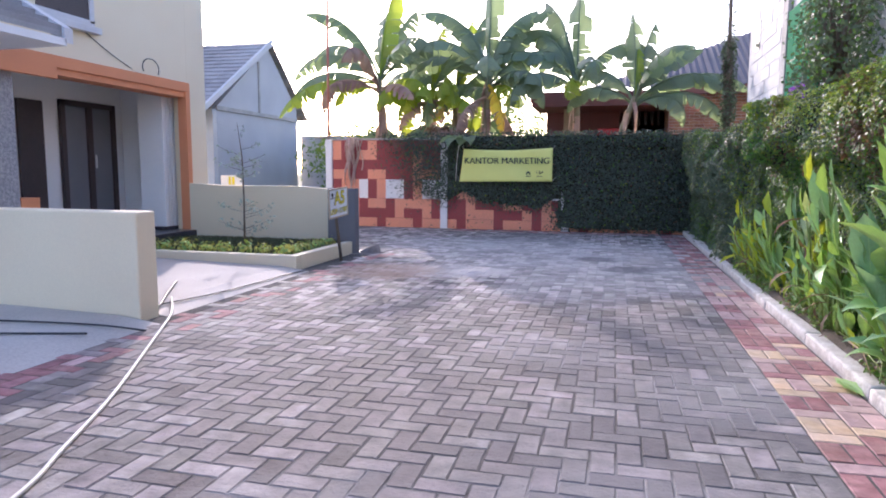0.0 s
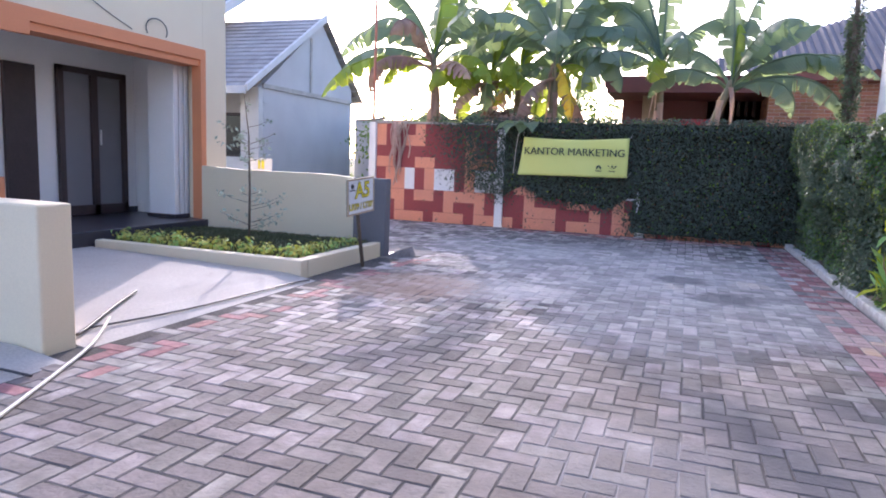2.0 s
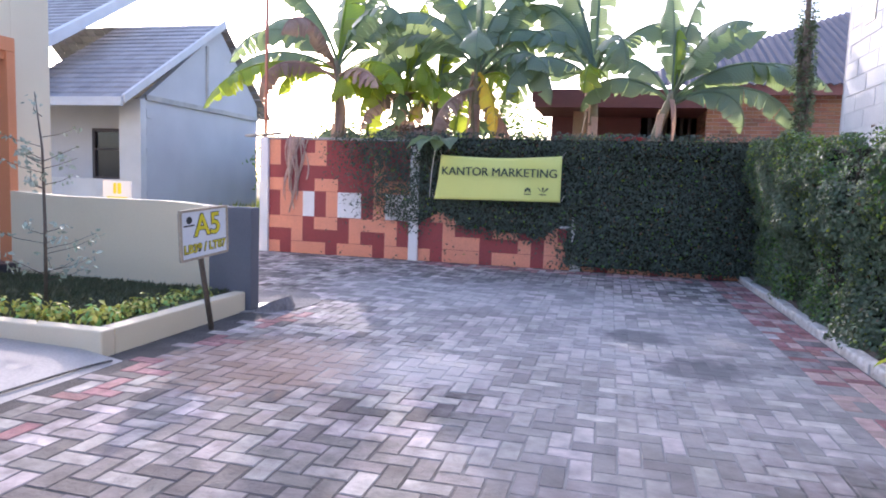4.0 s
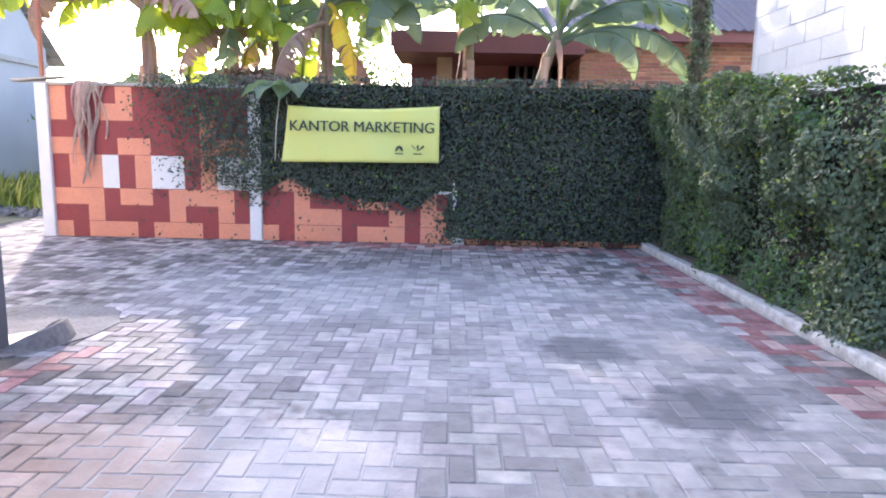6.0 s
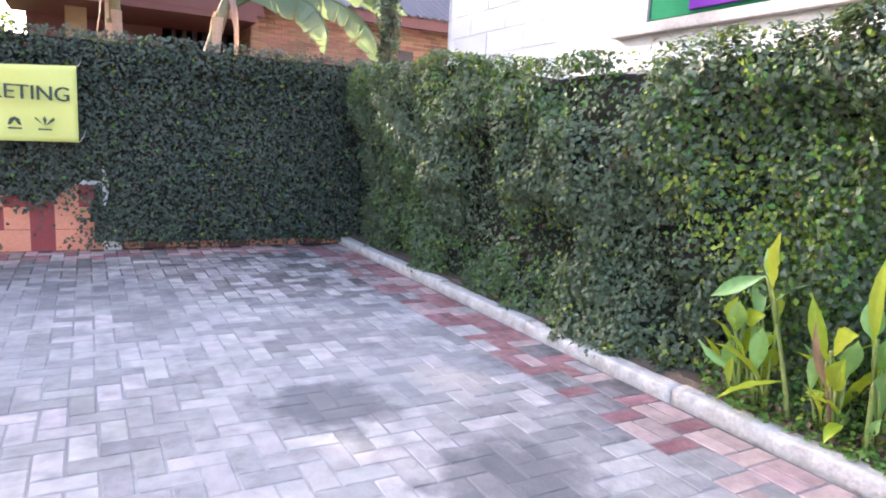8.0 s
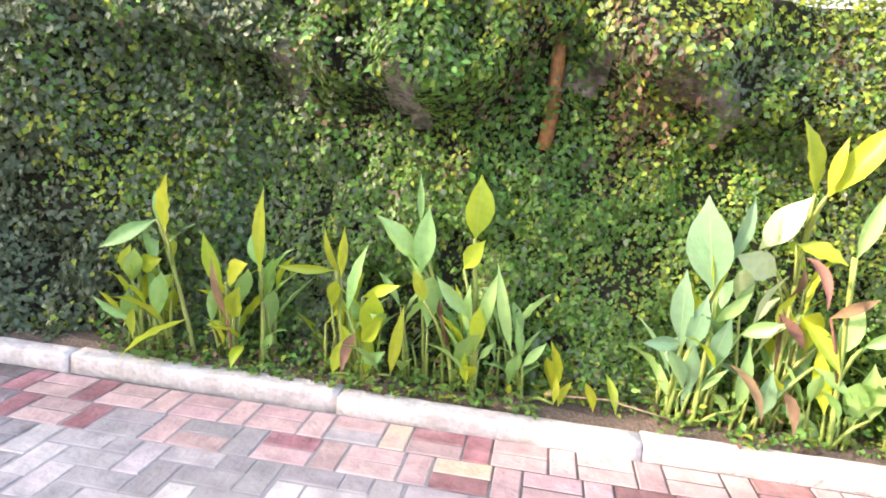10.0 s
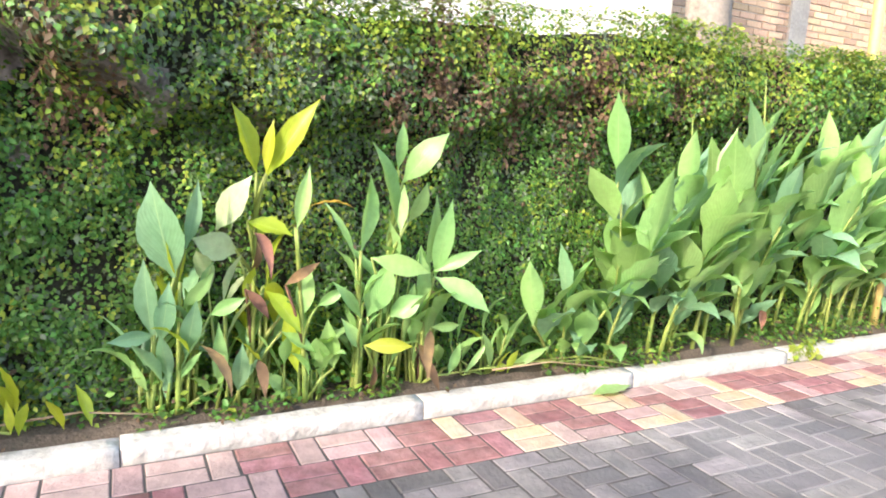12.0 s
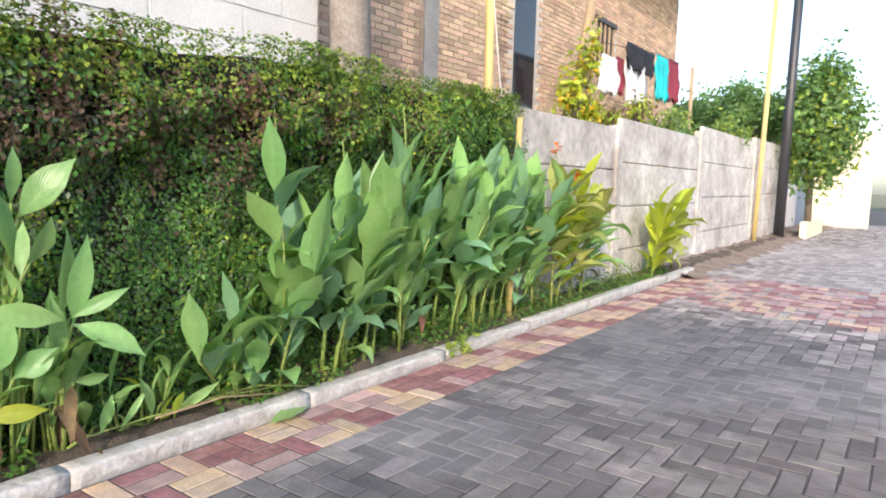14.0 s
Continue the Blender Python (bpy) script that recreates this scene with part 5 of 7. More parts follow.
placed_canna(6.88, ((7.07, 0.63, 7.23, 0.81, 0.09, "G"), (7.05, 0.58, 7.03, 0.86, 0.09, "G"), (7.07, 0.78, 7.08, 0.98, 0.03, "G"), (7.02, 0.48, 7.07, 0.62, 0.05, "Y"), (6.95, 0.42, 6.96, 0.51, 0.04, "D"),), 207, YL)
placed_canna(6.79, ((6.84, 0.75, 6.84, 1.01, 0.12, "Y"), (6.87, 0.63, 6.79, 0.76, 0.08, "Y"), (6.79, 0.34, 6.73, 0.63, 0.06, "G"), (6.83, 0.43, 6.97, 0.60, 0.06, "G"), (6.83, 0.34, 6.83, 0.57, 0.05, "G"), (6.82, 0.14, 6.83, 0.29, 0.04, "Y"), (6.78, 0.25, 6.71, 0.35, 0.03, "G"),), 208, YL)
placed_canna(6.59, ((6.65, 0.31, 6.73, 0.68, 0.05, "G"), (6.61, 0.27, 6.65, 0.46, 0.04, "G"), (6.60, 0.25, 6.51, 0.37, 0.04, "G"), (6.64, 0.10, 6.64, 0.17, 0.03, "Y"), (6.46, 0.12, 6.47, 0.26, 0.03, "Y"),), 209, YL)
placed_canna(6.01, ((5.92, 0.65, 5.99, 1.01, 0.17, "B"), (5.88, 0.76, 5.84, 1.02, 0.06, "B"), (6.00, 0.42, 6.02, 0.72, 0.09, "B"), (5.99, 0.42, 6.15, 0.42, 0.06, "B"), (5.97, 0.39, 5.94, 0.64, 0.08, "B"), (6.02, 0.20, 6.07, 0.34, 0.04, "G"),), 300, BL)
placed_canna(5.91, ((5.90, 0.63, 5.95, 0.86, 0.07, "Y"), (5.89, 0.52, 5.78, 0.67, 0.06, "G"), (5.88, 0.32, 5.84, 0.56, 0.08, "B"), (5.79, 0.49, 5.66, 0.57, 0.06, "G"), (5.91, 0.23, 5.82, 0.36, 0.03, "G"), (5.75, 0.18, 5.76, 0.47, 0.06, "G"), (5.69, 0.18, 5.68, 0.39, 0.07, "B"),), 301, BL)
placed_canna(5.62, ((5.61, 1.05, 5.72, 1.31, 0.09, "Y"), (5.57, 1.04, 5.38, 1.34, 0.10, "Y"), (5.58, 1.05, 5.55, 1.26, 0.05, "Y"), (5.76, 0.82, 5.63, 1.04, 0.11, "P"), (5.68, 0.73, 5.86, 0.80, 0.12, "P"), (5.65, 0.86, 5.48, 0.80, 0.09, "Y"), (5.63, 0.64, 5.63, 0.80, 0.05, "D"), (5.58, 0.59, 5.45, 0.39, 0.08, "Y"), (5.65, 0.58, 5.57, 0.45, 0.07, "D"), (5.51, 0.40, 5.38, 0.31, 0.06, "G"), (5.58, 0.22, 5.41, 0.07, 0.07, "G"), (5.49, 0.47, 5.44, 0.22, 0.07, "Y"),), 302, YL)
placed_canna(5.41, ((5.43, 0.46, 5.40, 0.68, 0.08, "G"), (5.51, 0.61, 5.37, 0.71, 0.06, "D"), (5.37, 0.51, 5.26, 0.60, 0.05, "G"), (5.29, 0.23, 5.33, 0.46, 0.09, "G"), (5.47, 0.84, 5.43, 1.09, 0.06, "G"),), 303, GL)
placed_canna(5.18, ((5.19, 0.74, 5.18, 1.06, 0.09, "G"), (5.21, 0.70, 5.39, 0.95, 0.03, "G"), (5.19, 0.45, 5.35, 0.63, 0.05, "G"), (5.16, 0.29, 5.27, 0.45, 0.06, "G"),), 304, GL)
placed_canna(5.10, ((5.03, 0.86, 5.20, 1.19, 0.12, "G"), (5.02, 1.03, 4.84, 1.24, 0.12, "G"), (5.03, 1.08, 5.03, 1.28, 0.06, "G"), (5.15, 0.71, 4.90, 0.64, 0.09, "G"), (5.14, 0.44, 5.05, 0.69, 0.13, "G"), (5.17, 0.33, 4.98, 0.33, 0.07, "Y"), (5.04, 0.44, 4.91, 0.54, 0.10, "G"), (4.99, 0.86, 4.94, 1.04, 0.08, "G"),), 305, GL)
placed_canna(4.86, ((4.87, 0.63, 4.86, 0.98, 0.08, "G"), (4.82, 0.60, 4.77, 0.96, 0.09, "G"), (4.84, 0.61, 4.62, 0.45, 0.11, "G"), (4.84, 0.63, 4.65, 0.74, 0.06, "G"), (4.88, 0.42, 4.92, 0.74, 0.08, "G"), (4.89, 0.27, 4.80, 0.06, 0.07, "D"), (4.83, 0.37, 4.70, 0.38, 0.05, "G"), (4.74, 0.14, 4.70, 0.30, 0.05, "G"), (5.12, 0.08, 5.12, 0.24, 0.05, "D"),), 306, GL)
placed_canna(4.50, ((4.50, 0.14, 4.60, 0.35, 0.05, "G"), (4.46, 0.11, 4.40, 0.14, 0.04, "Y"), (4.38, 0.10, 4.20, 0.24, 0.05, "G"), (4.65, 0.12, 4.54, 0.29, 0.03, "G"),), 307, GL)
rr = random.Random(12)
yy_ = 4.06
i = 0
while yy_ > 0.95:
    h = min(1.42, 0.6 + (4.06 - yy_) * 1.7) * rr.uniform(0.74, 1.0)
    canna(1.47 + rr.uniform(-0.03, 0.19), yy_ + rr.uniform(-0.05, 0.05), h, rr.choice((6, 7)) if h < 0.9 else rr.choice((8, 9, 10)), (M_CANNA, M_CANNA, M_CANNAB), 400 + i, GL, (rr.uniform(-0.26, 0.03), rr.uniform(-0.22, 0.22)), flower="spent" if i % 5 == 2 else None)
    yy_ -= rr.uniform(0.05, 0.10)
    i += 1
for i, yy_ in enumerate((0.9, 0.72, 0.55, 0.38, 0.2, 0.02, -0.15)):
    canna(1.46 + rr.uniform(-0.05, 0.1), yy_, rr.uniform(1.0, 1.35), 9, (M_CANNAO, M_CANNAY, M_CANNAO, M_CANNA), 500 + i, PALE, (-0.08 + 0.06 * math.sin(i * 2.0), 0.1 * math.sin(i * 2.7)), flower=M_FLOWER if i in (1, 2) else None, dead=1 if i % 3 == 0 else 0, size=1.22, limp=0.8)
for i, yy_ in enumerate((-1.9, -2.1, -2.3, -2.5, -2.75, -3.0)):
    canna(1.44 + rr.uniform(-0.1, 0.12), yy_, rr.uniform(0.8, 1.15), 9, (M_CANNAY, M_CANNAY, M_CANNAO), 520 + i, PALE, (-0.08, 0.1 * math.sin(i * 2.7)), size=1.2, limp=0.7)

# low weeds and litter in the bed
r = np.random.default_rng(90)
n = 17000
y = r.uniform(-2.6, 8.6, n); x = r.uniform(1.39, 1.74, n)
ok = fbm(x * 3, y, 1.6, 91) > 0.38
x, y = x[ok], y[ok]
z = 0.095 + r.random(len(x)) ** 2.5 * 0.2 * smooth(1.39, 1.5, x)
mi = np.where(r.random(len(x)) < 0.14, 2, np.where(r.random(len(x)) < 0.16, 1, 0))
single(leaves_mesh("ground_weeds", np.stack([x, y, z], 1), np.tile((-0.4, 0, 1.0), (len(x), 1)), 0.034 * r.uniform(0.5, 1.3, len(x)), mi, IVYS, None, 92), "low weeds and fallen leaves on the soil", "weeds", kind="stuff")


def stake(name, pts, rad, mm, label, category="pole"):
    return single(part(name, tube(pts, rad, 10), mm), label, category)


# fallen leaves over the kerb
def fallen(x, y, z, az, L, W, mm, label, pitch=-10, droop=40):
    o = part("fallen_leaf", canna_leaf(L, W, pitch, droop, int(y * 100)), mm)
    o.matrix_basis = pose(x, y, z, 0, 0, az)
    return single(o, label, "leaf")


fallen(1.46, 8.06, 0.26, 140, 0.33, 0.10, M_CANNAY, "yellow canna leaf drooping over the white kerb", -12, 45)
fallen(1.3, 3.75, 0.02, 100, 0.3, 0.09, M_CANNA, "green fallen leaf lying on the border pavers", 2, 3)
fallen(1.47, 7.8, 0.17, 185, 0.16, 0.05, M_CANNAY, "small yellow leaf drooping at the kerb", 10, 90)

# withered leaves hanging at the plants' feet, dry stalks lying on the soil, a weed sprig over the kerb
for y_, z_, L_ in ((5.83, 0.38, 0.3), (5.61, 0.3, 0.22), (5.63, 0.82, 0.3), (4.84, 0.36, 0.32), (4.9, 0.3, 0.22), (7.3, 0.3, 0.24), (2.6, 0.3, 0.2)):
    fallen(1.46, y_, z_, 170 + 40 * math.sin(y_ * 9), L_, 0.045, M_CANNAD, "withered brown canna leaf hanging at the plants' feet", 0, 100)
fallen(1.46, 5.42, 0.92, 250, 0.2, 0.08, mat("yellow_orange_leaf", (0.62, 0.42, 0.05), 0.6, (0.5, 0.26, 0.05), 20, 1.0), "yellow and brown withered canna leaf", 20, 60)
for k, (ya, yb, xa, xb) in enumerate(((4.75, 3.75, 1.47, 1.4), (4.5, 3.85, 1.45, 1.36), (4.2, 3.7, 1.5, 1.35), (6.5, 6.0, 1.5, 1.45))):
    stake("dry_stalk", [(xa, ya, 0.135), (xa * 0.5 + xb * 0.5 + 0.02, (ya + yb) / 2, 0.15), (xb, yb, 0.125 if xb > 1.39 else 0.105)], [0.005, 0.004, 0.003], M_WOOD if k % 2 else M_STEM, "dry yellow canna stalk lying on the soil", "stalk")
for y_ in (6.21, 6.3, 6.44, 4.47, 4.4):
    fallen(1.47, y_, 0.1, 120 + 100 * math.sin(y_ * 13), 0.17, 0.045, M_CANNAY, "small yellow-green canna shoot in the soil", 70, 30)
r = np.random.default_rng(95)
n = 90
P_ = np.stack([1.36 - 0.07 * r.random(n), 2.35 + r.normal(0, 0.09, n), 0.11 - 0.09 * r.random(n)], 1)
single(leaves_mesh("weed_sprig", P_, np.tile((-0.7, 0, 0.7), (n, 1)), 0.05 * r.uniform(0.6, 1.3, n), np.zeros(n, int), [M_IVYY], None, 96), "bright green weed sprig hanging over the kerb", "weed", kind="stuff")

# bamboo stakes at the wall
stake("bamboo_stake", [(1.69, 6.615, 1.12), (1.675, 6.6, 1.25), (1.66, 6.595, 1.45), (1.64, 6.6, 1.78)], [0.03, 0.033, 0.029, 0.032], mat("orange_timber", (0.46, 0.21, 0.07), 0.8, (0.16, 0.085, 0.04), 16, 1.0, 40, 0.3, 0.5, 30), "orange-brown timber stake in the creeper")
stake("bamboo_stake", [(1.5, 1.35, 0.08), (1.5, 1.33, 0.9), (1.49, 1.31, 1.72)], 0.024, M_BAMBOO, "yellow bamboo stake among the cannas")
stake("bamboo_pole", [(2.3, 0.35, 0.0), (2.45, 0.28, 2.0), (2.5, 0.25, 4.2)], 0.045, M_BAMBOO, "tall yellow bamboo pole behind the wall")
stake("bamboo_pole", [(1.62, -9.2, 0.05), (1.58, -9.2, 2.0), (1.53, -9.2, 5.4)], 0.05, M_BAMBOO, "tall yellow bamboo pole at the wall's end")
stake("utility_pole", [(1.5, -11.5, 0.0), (1.49, -11.5, 3.0), (1.44, -11.5, 8.5)], [0.12, 0.11, 0.09], M_BLACK, "black painted steel utility pole")
stake("bamboo_pole", [(2.55, -1.75, 0.4), (2.5, -1.9, 2.4), (2.55, -2.6, 4.6)], 0.05, M_WOOD, "leaning pale timber pole beside the brick house")
stake("bamboo_pole", [(2.6, -1.9, 0.4), (2.5, -2.05, 2.4), (2.6, -2.75, 4.6)], 0.04, M_WOOD, "leaning pale timber pole beside the brick house")


# ---- banana trees ----
def banana_leaf(L, W, start, droop, seed, torn=0.5, hang=38):
    """An arching leaf along +x: midrib and a blade torn into strips that droop from it."""
    r = random.Random(seed)
    bm = bmesh.new()
    uv = bm.loops.layers.uv.new("leaf")
    n = 44
    pts, dirs = [], []
    px, pz, ang = 0.0, 0.0, start
    for i in range(n + 1):
        t = i / n
        pts.append(Vector((px, 0, pz))); dirs.append(radians(ang))
        px += math.cos(radians(ang)) * L / n; pz += math.sin(radians(ang)) * L / n
        ang -= droop / n * (0.35 + 1.3 * t)
    tube(pts, [0.032 * (1 - 0.85 * i / n) + 0.003 for i in range(n + 1)], 6, bm)
    stalk = 0.14
    for s in (-1, 1):
        i = int(stalk * n)
        while i < n:
            j = min(n, i + (r.choice((1, 1, 2, 2, 3)) if r.random() < torn else r.choice((3, 5, 7))))
            hg = radians(hang + r.uniform(-14, 22))
            prev = None
            gap = 0.18 if r.random() < torn else 0.03
            for q in range(i, j + 1):
                t = (q / n - stalk) / (1 - stalk)
                w = W * (min(1, 4.2 * t + 0.12)) * (1 - max(0, t - 0.72) / 0.30) ** 0.8 if t < 1 else 0.015
                w = max(w, 0.012)
                pos = pts[q].copy()
                a = dirs[q]
                up = Vector((-math.sin(a), 0, math.cos(a)))
                lean_ = Vector((math.cos(a), 0, math.sin(a)))
                frac = 1.0 - (gap if q in (i, j) else 0)
                row = [bm.verts.new(pos)]
                rows_t = q / n
                for k, f in ((1, 0.5), (2, 1.0)):
                    hh = hg * (0.75 if k == 1 else 1.15)
                    fw = w * f * (frac if k == 2 else 1)
                    shrink = (0.06 if q == i else (-0.06 if q == j else 0)) * k * 0.5 * L / n
                    row.append(bm.verts.new(pos + Vector((0, s * math.cos(hh) * fw, 0)) - up * (math.sin(hh) * fw) + lean_ * (0.22 * fw + shrink * 3)))
                if prev:
                    for k in (0, 1):
                        f_ = bm.faces.new((prev[k], row[k], row[k + 1], prev[k + 1])); f_.smooth = True
                        for lp, c_ in zip(f_.loops, ((t_prev, k), (rows_t, k), (rows_t, k + 1), (t_prev, k + 1))):
                            lp[uv].uv = (c_[0], 0.5 + s * 0.25 * c_[1])
                prev, t_prev = row, rows_t
            i = j
    return bm


def banana(x, y, h, lean, leaves, seed, label, rad=0.11, grow=1.3):
    r = random.Random(seed)
    e = holder("banana_plant", label, "banana plant", (x, y, -0.1), group="banana plants behind the fence")
    n = 8
    pts = [(lean[0] * (i / n) ** 1.6, lean[1] * (i / n) ** 1.6, (h + 0.1) * i / n) for i in range(n + 1)]
    part("trunk", tube(pts, [rad * (1.15 - 0.65 * i / n) for i in range(n + 1)], 12), M_BSTEM, e, "fibrous green-brown banana trunk")
    for k, (az, start, droop, L, W, mm, torn) in enumerate(leaves):
        L, W, droop = L * grow, W * grow * 1.0, droop * 1.18 if droop > 50 else droop
        start = min(86, start + 6)
        o = part("leaf", banana_leaf(L, W, start, droop, seed * 17 + k, torn, 42 if mm is not M_BANANAD else 62), mm, e, "dry brown hanging leaf" if mm is M_BANANAD else "")
        o.matrix_basis = pose(pts[-1][0], pts[-1][1], pts[-1][2] - (0.12 if mm is not M_BANANAD else 0.35) - 0.03 * (k % 4), 0, 0, az)
    if h > 2.5:
        for k in range(3 if x < -2 else 2):
            mm = M_BANANA
            o = part("leaf", banana_leaf(r.uniform(1.5, 2.2) * grow, r.uniform(0.22, 0.28) * grow, r.uniform(58, 84), r.uniform(30, 100), seed * 53 + k, r.uniform(0.2, 0.7), 44), mm, e)
            o.matrix_basis = pose(pts[-1][0], pts[-1][1], pts[-1][2] - 0.05, 0, 0, r.uniform(-10, 190))
        for k in range(3 if x < -2.5 else 0):
            mm = r.choice((M_BANANA, M_BANANAY, M_BANANAD))
            o = part("leaf", banana_leaf(r.uniform(1.0, 1.5) * grow, r.uniform(0.2, 0.26) * grow, r.uniform(5, 35), r.uniform(70, 120), seed * 71 + k, 0.75, 40), mm, e)
            o.matrix_basis = pose(pts[-2][0], pts[-2][1], pts[-2][2] + 0.15, 0, 0, r.choice((0, 180)) + r.uniform(-60, 60))
    # dry sheaths round the trunk
    bm = bmesh.new()
    for k in range(9):
        a = r.uniform(0, 6.28); z = (h + 0.1) * r.uniform(0.55, 0.98)
        i = z / (h + 0.1)
        cx, cy = lean[0] * i ** 1.6, lean[1] * i ** 1.6
        ln, wd = r.uniform(0.35, 0.95), r.uniform(0.03, 0.07)
        rad_ = rad * (1.15 - 0.65 * i) + 0.012
        prev = None
        for q in range(5):
            t = q / 4
            ro = rad_ + 0.06 * math.sin(t * 2.4) + 0.02 * r.random()
            c = Vector((cx + ro * math.cos(a), cy + ro * math.sin(a), z - ln * t))
            sd_ = Vector((-math.sin(a), math.cos(a), 0)) * wd * (1 - 0.6 * t)
            cur = (bm.verts.new(c - sd_), bm.verts.new(c + Vector((math.cos(a), math.sin(a), 0)) * 0.012), bm.verts.new(c + sd_))
            if prev:
                bm.faces.new((prev[0], prev[1], cur[1], cur[0])); bm.faces.new((prev[1], prev[2], cur[2], cur[1]))
            prev = cur
    part("dry_sheath", bm, M_BANANAD, e, "dry brown leaf sheaths hanging down")
    return e


B, Y, Dd = M_BANANA, M_BANANAY, M_BANANAD
banana(-5.15, 14.5, 3.3, (-0.1, 0.0), [
    (180, 42, 105, 2.0, 0.26, B, 0.7), (195, 20, 95, 1.9, 0.25, B, 0.7), (160, 55, 110, 2.2, 0.26, B, 0.8), (100, 75, 60, 2.0, 0.28, B, 0.5), (20, 50, 110, 1.9, 0.27, B, 0.7),
    (-30, 60, 120, 1.8, 0.27, B, 0.8), (60, 84, 25, 1.9, 0.26, Y, 0.2), (-100, 66, 125, 1.7, 0.25, Dd, 0.9), (215, 30, 140, 1.5, 0.2, Dd, 0.9), (205, 5, 70, 2.0, 0.24, Y, 0.6)], 1, "tall backlit banana plant with torn leaves", 0.12)
banana(-4.35, 15.2, 2.9, (0.1, 0.1), [
    (80, 78, 40, 1.6, 0.26, Y, 0.3), (10, 40, 110, 1.6, 0.26, B, 0.6), (150, 45, 110, 1.7, 0.26, B, 0.7), (-50, 45, 130, 1.3, 0.26, Y, 0.3), (230, 35, 120, 1.5, 0.26, Y, 0.5), (280, 10, 120, 1.1, 0.24, B, 0.5)], 2, "banana plant with yellowing leaves", 0.1)
banana(-4.55, 14.2, 1.65, (0.0, 0.0), [
    (-10, 45, 80, 1.2, 0.26, B, 0.15), (170, 40, 80, 1.3, 0.26, B, 0.15), (-90, 60, 120, 0.9, 0.24, B, 0.1), (60, 70, 60, 1.1, 0.24, B, 0.1), (-150, 35, 95, 1.1, 0.25, B, 0.1)], 3, "young banana sucker with whole dark leaves", 0.07, 1.0)
banana(-3.75, 15.4, 3.0, (0.05, 0.1), [
    (0, 50, 110, 1.8, 0.27, B, 0.6), (180, 50, 115, 1.8, 0.27, B, 0.6), (270, 45, 130, 1.4, 0.26, Y, 0.6), (60, 80, 30, 1.6, 0.26, Y, 0.2), (220, 20, 110, 1.5, 0.25, Y, 0.6), (320, 25, 110, 1.5, 0.26, B, 0.6)], 4, "banana plant with yellowing leaves", 0.1)
banana(-2.78, 14.5, 3.2, (0.05, 0.0), [
    (170, 45, 110, 1.9, 0.29, B, 0.5), (200, 62, 130, 1.9, 0.29, B, 0.5), (10, 50, 115, 1.9, 0.29, B, 0.5), (-25, 25, 120, 1.5, 0.27, B, 0.6), (90, 86, 12, 2.0, 0.26, B, 0.1), (40, 65, 90, 2.0, 0.28, B, 0.4),
    (140, 72, 80, 2.0, 0.28, B, 0.4), (-80, 55, 140, 1.5, 0.27, B, 0.5), (-60, -30, 60, 1.2, 0.16, M_FLOWERY, 0.7), (235, -20, 70, 1.1, 0.2, Dd, 0.9), (-20, -45, 45, 1.0, 0.2, Dd, 0.9)], 5, "tall banana plant with a yellow withered leaf", 0.12)
banana(-0.8, 14.6, 3.1, (-0.03, 0.0), [
    (180, 48, 100, 1.9, 0.28, B, 0.6), (160, 25, 110, 1.7, 0.28, B, 0.7), (20, 60, 100, 1.8, 0.28, B, 0.5), (90, 80, 30, 1.9, 0.28, B, 0.3), (-70, 50, 150, 1.5, 0.26, B, 0.6), (-95, 20, 100, 1.1, 0.24, Y, 0.5),
    (215, 30, 120, 1.6, 0.27, B, 0.6), (130, 66, 70, 1.9, 0.28, B, 0.4)], 6, "tall banana plant with arching dark leaves", 0.12)
banana(-0.25, 14.4, 2.75, (0.62, 0.0), [
    (0, 38, 105, 2.1, 0.27, B, 0.5), (-8, 18, 100, 2.0, 0.26, B, 0.5), (6, 34, 80, 2.3, 0.27, B, 0.5), (-30, 25, 130, 1.4, 0.25, B, 0.4), (40, 62, 70, 2.0, 0.28, B, 0.4), (100, 82, 30, 1.8, 0.27, B, 0.2),
    (150, 58, 110, 1.8, 0.28, B, 0.5), (185, 40, 120, 1.6, 0.27, B, 0.6), (75, 80, 15, 1.0, 0.18, Y, 0.1), (-50, 66, 90, 1.7, 0.27, B, 0.5)], 7, "leaning banana plant with long arching leaves", 0.11, 1.12)
# leaf hanging over the fence by the banner
for k, (az, start, droop, L, W) in enumerate(((250, 10, 90, 0.62, 0.14), (300, 15, 95, 0.6, 0.14), (200, 5, 60, 0.55, 0.12), (275, 5, 80, 0.5, 0.13))):
    o = part("taro_leaf", canna_leaf(L, W * 2.4, start, droop, 900 + k), M_BANANA)
    o.matrix_basis = pose(-3.0, 13.2, 1.84, 0, 0, az)
    single(o, "broad dark leaf hanging over the fence top", "leaf")
# dry leaf hung over the painted fence
bm = bmesh.new()
rr = random.Random(8)
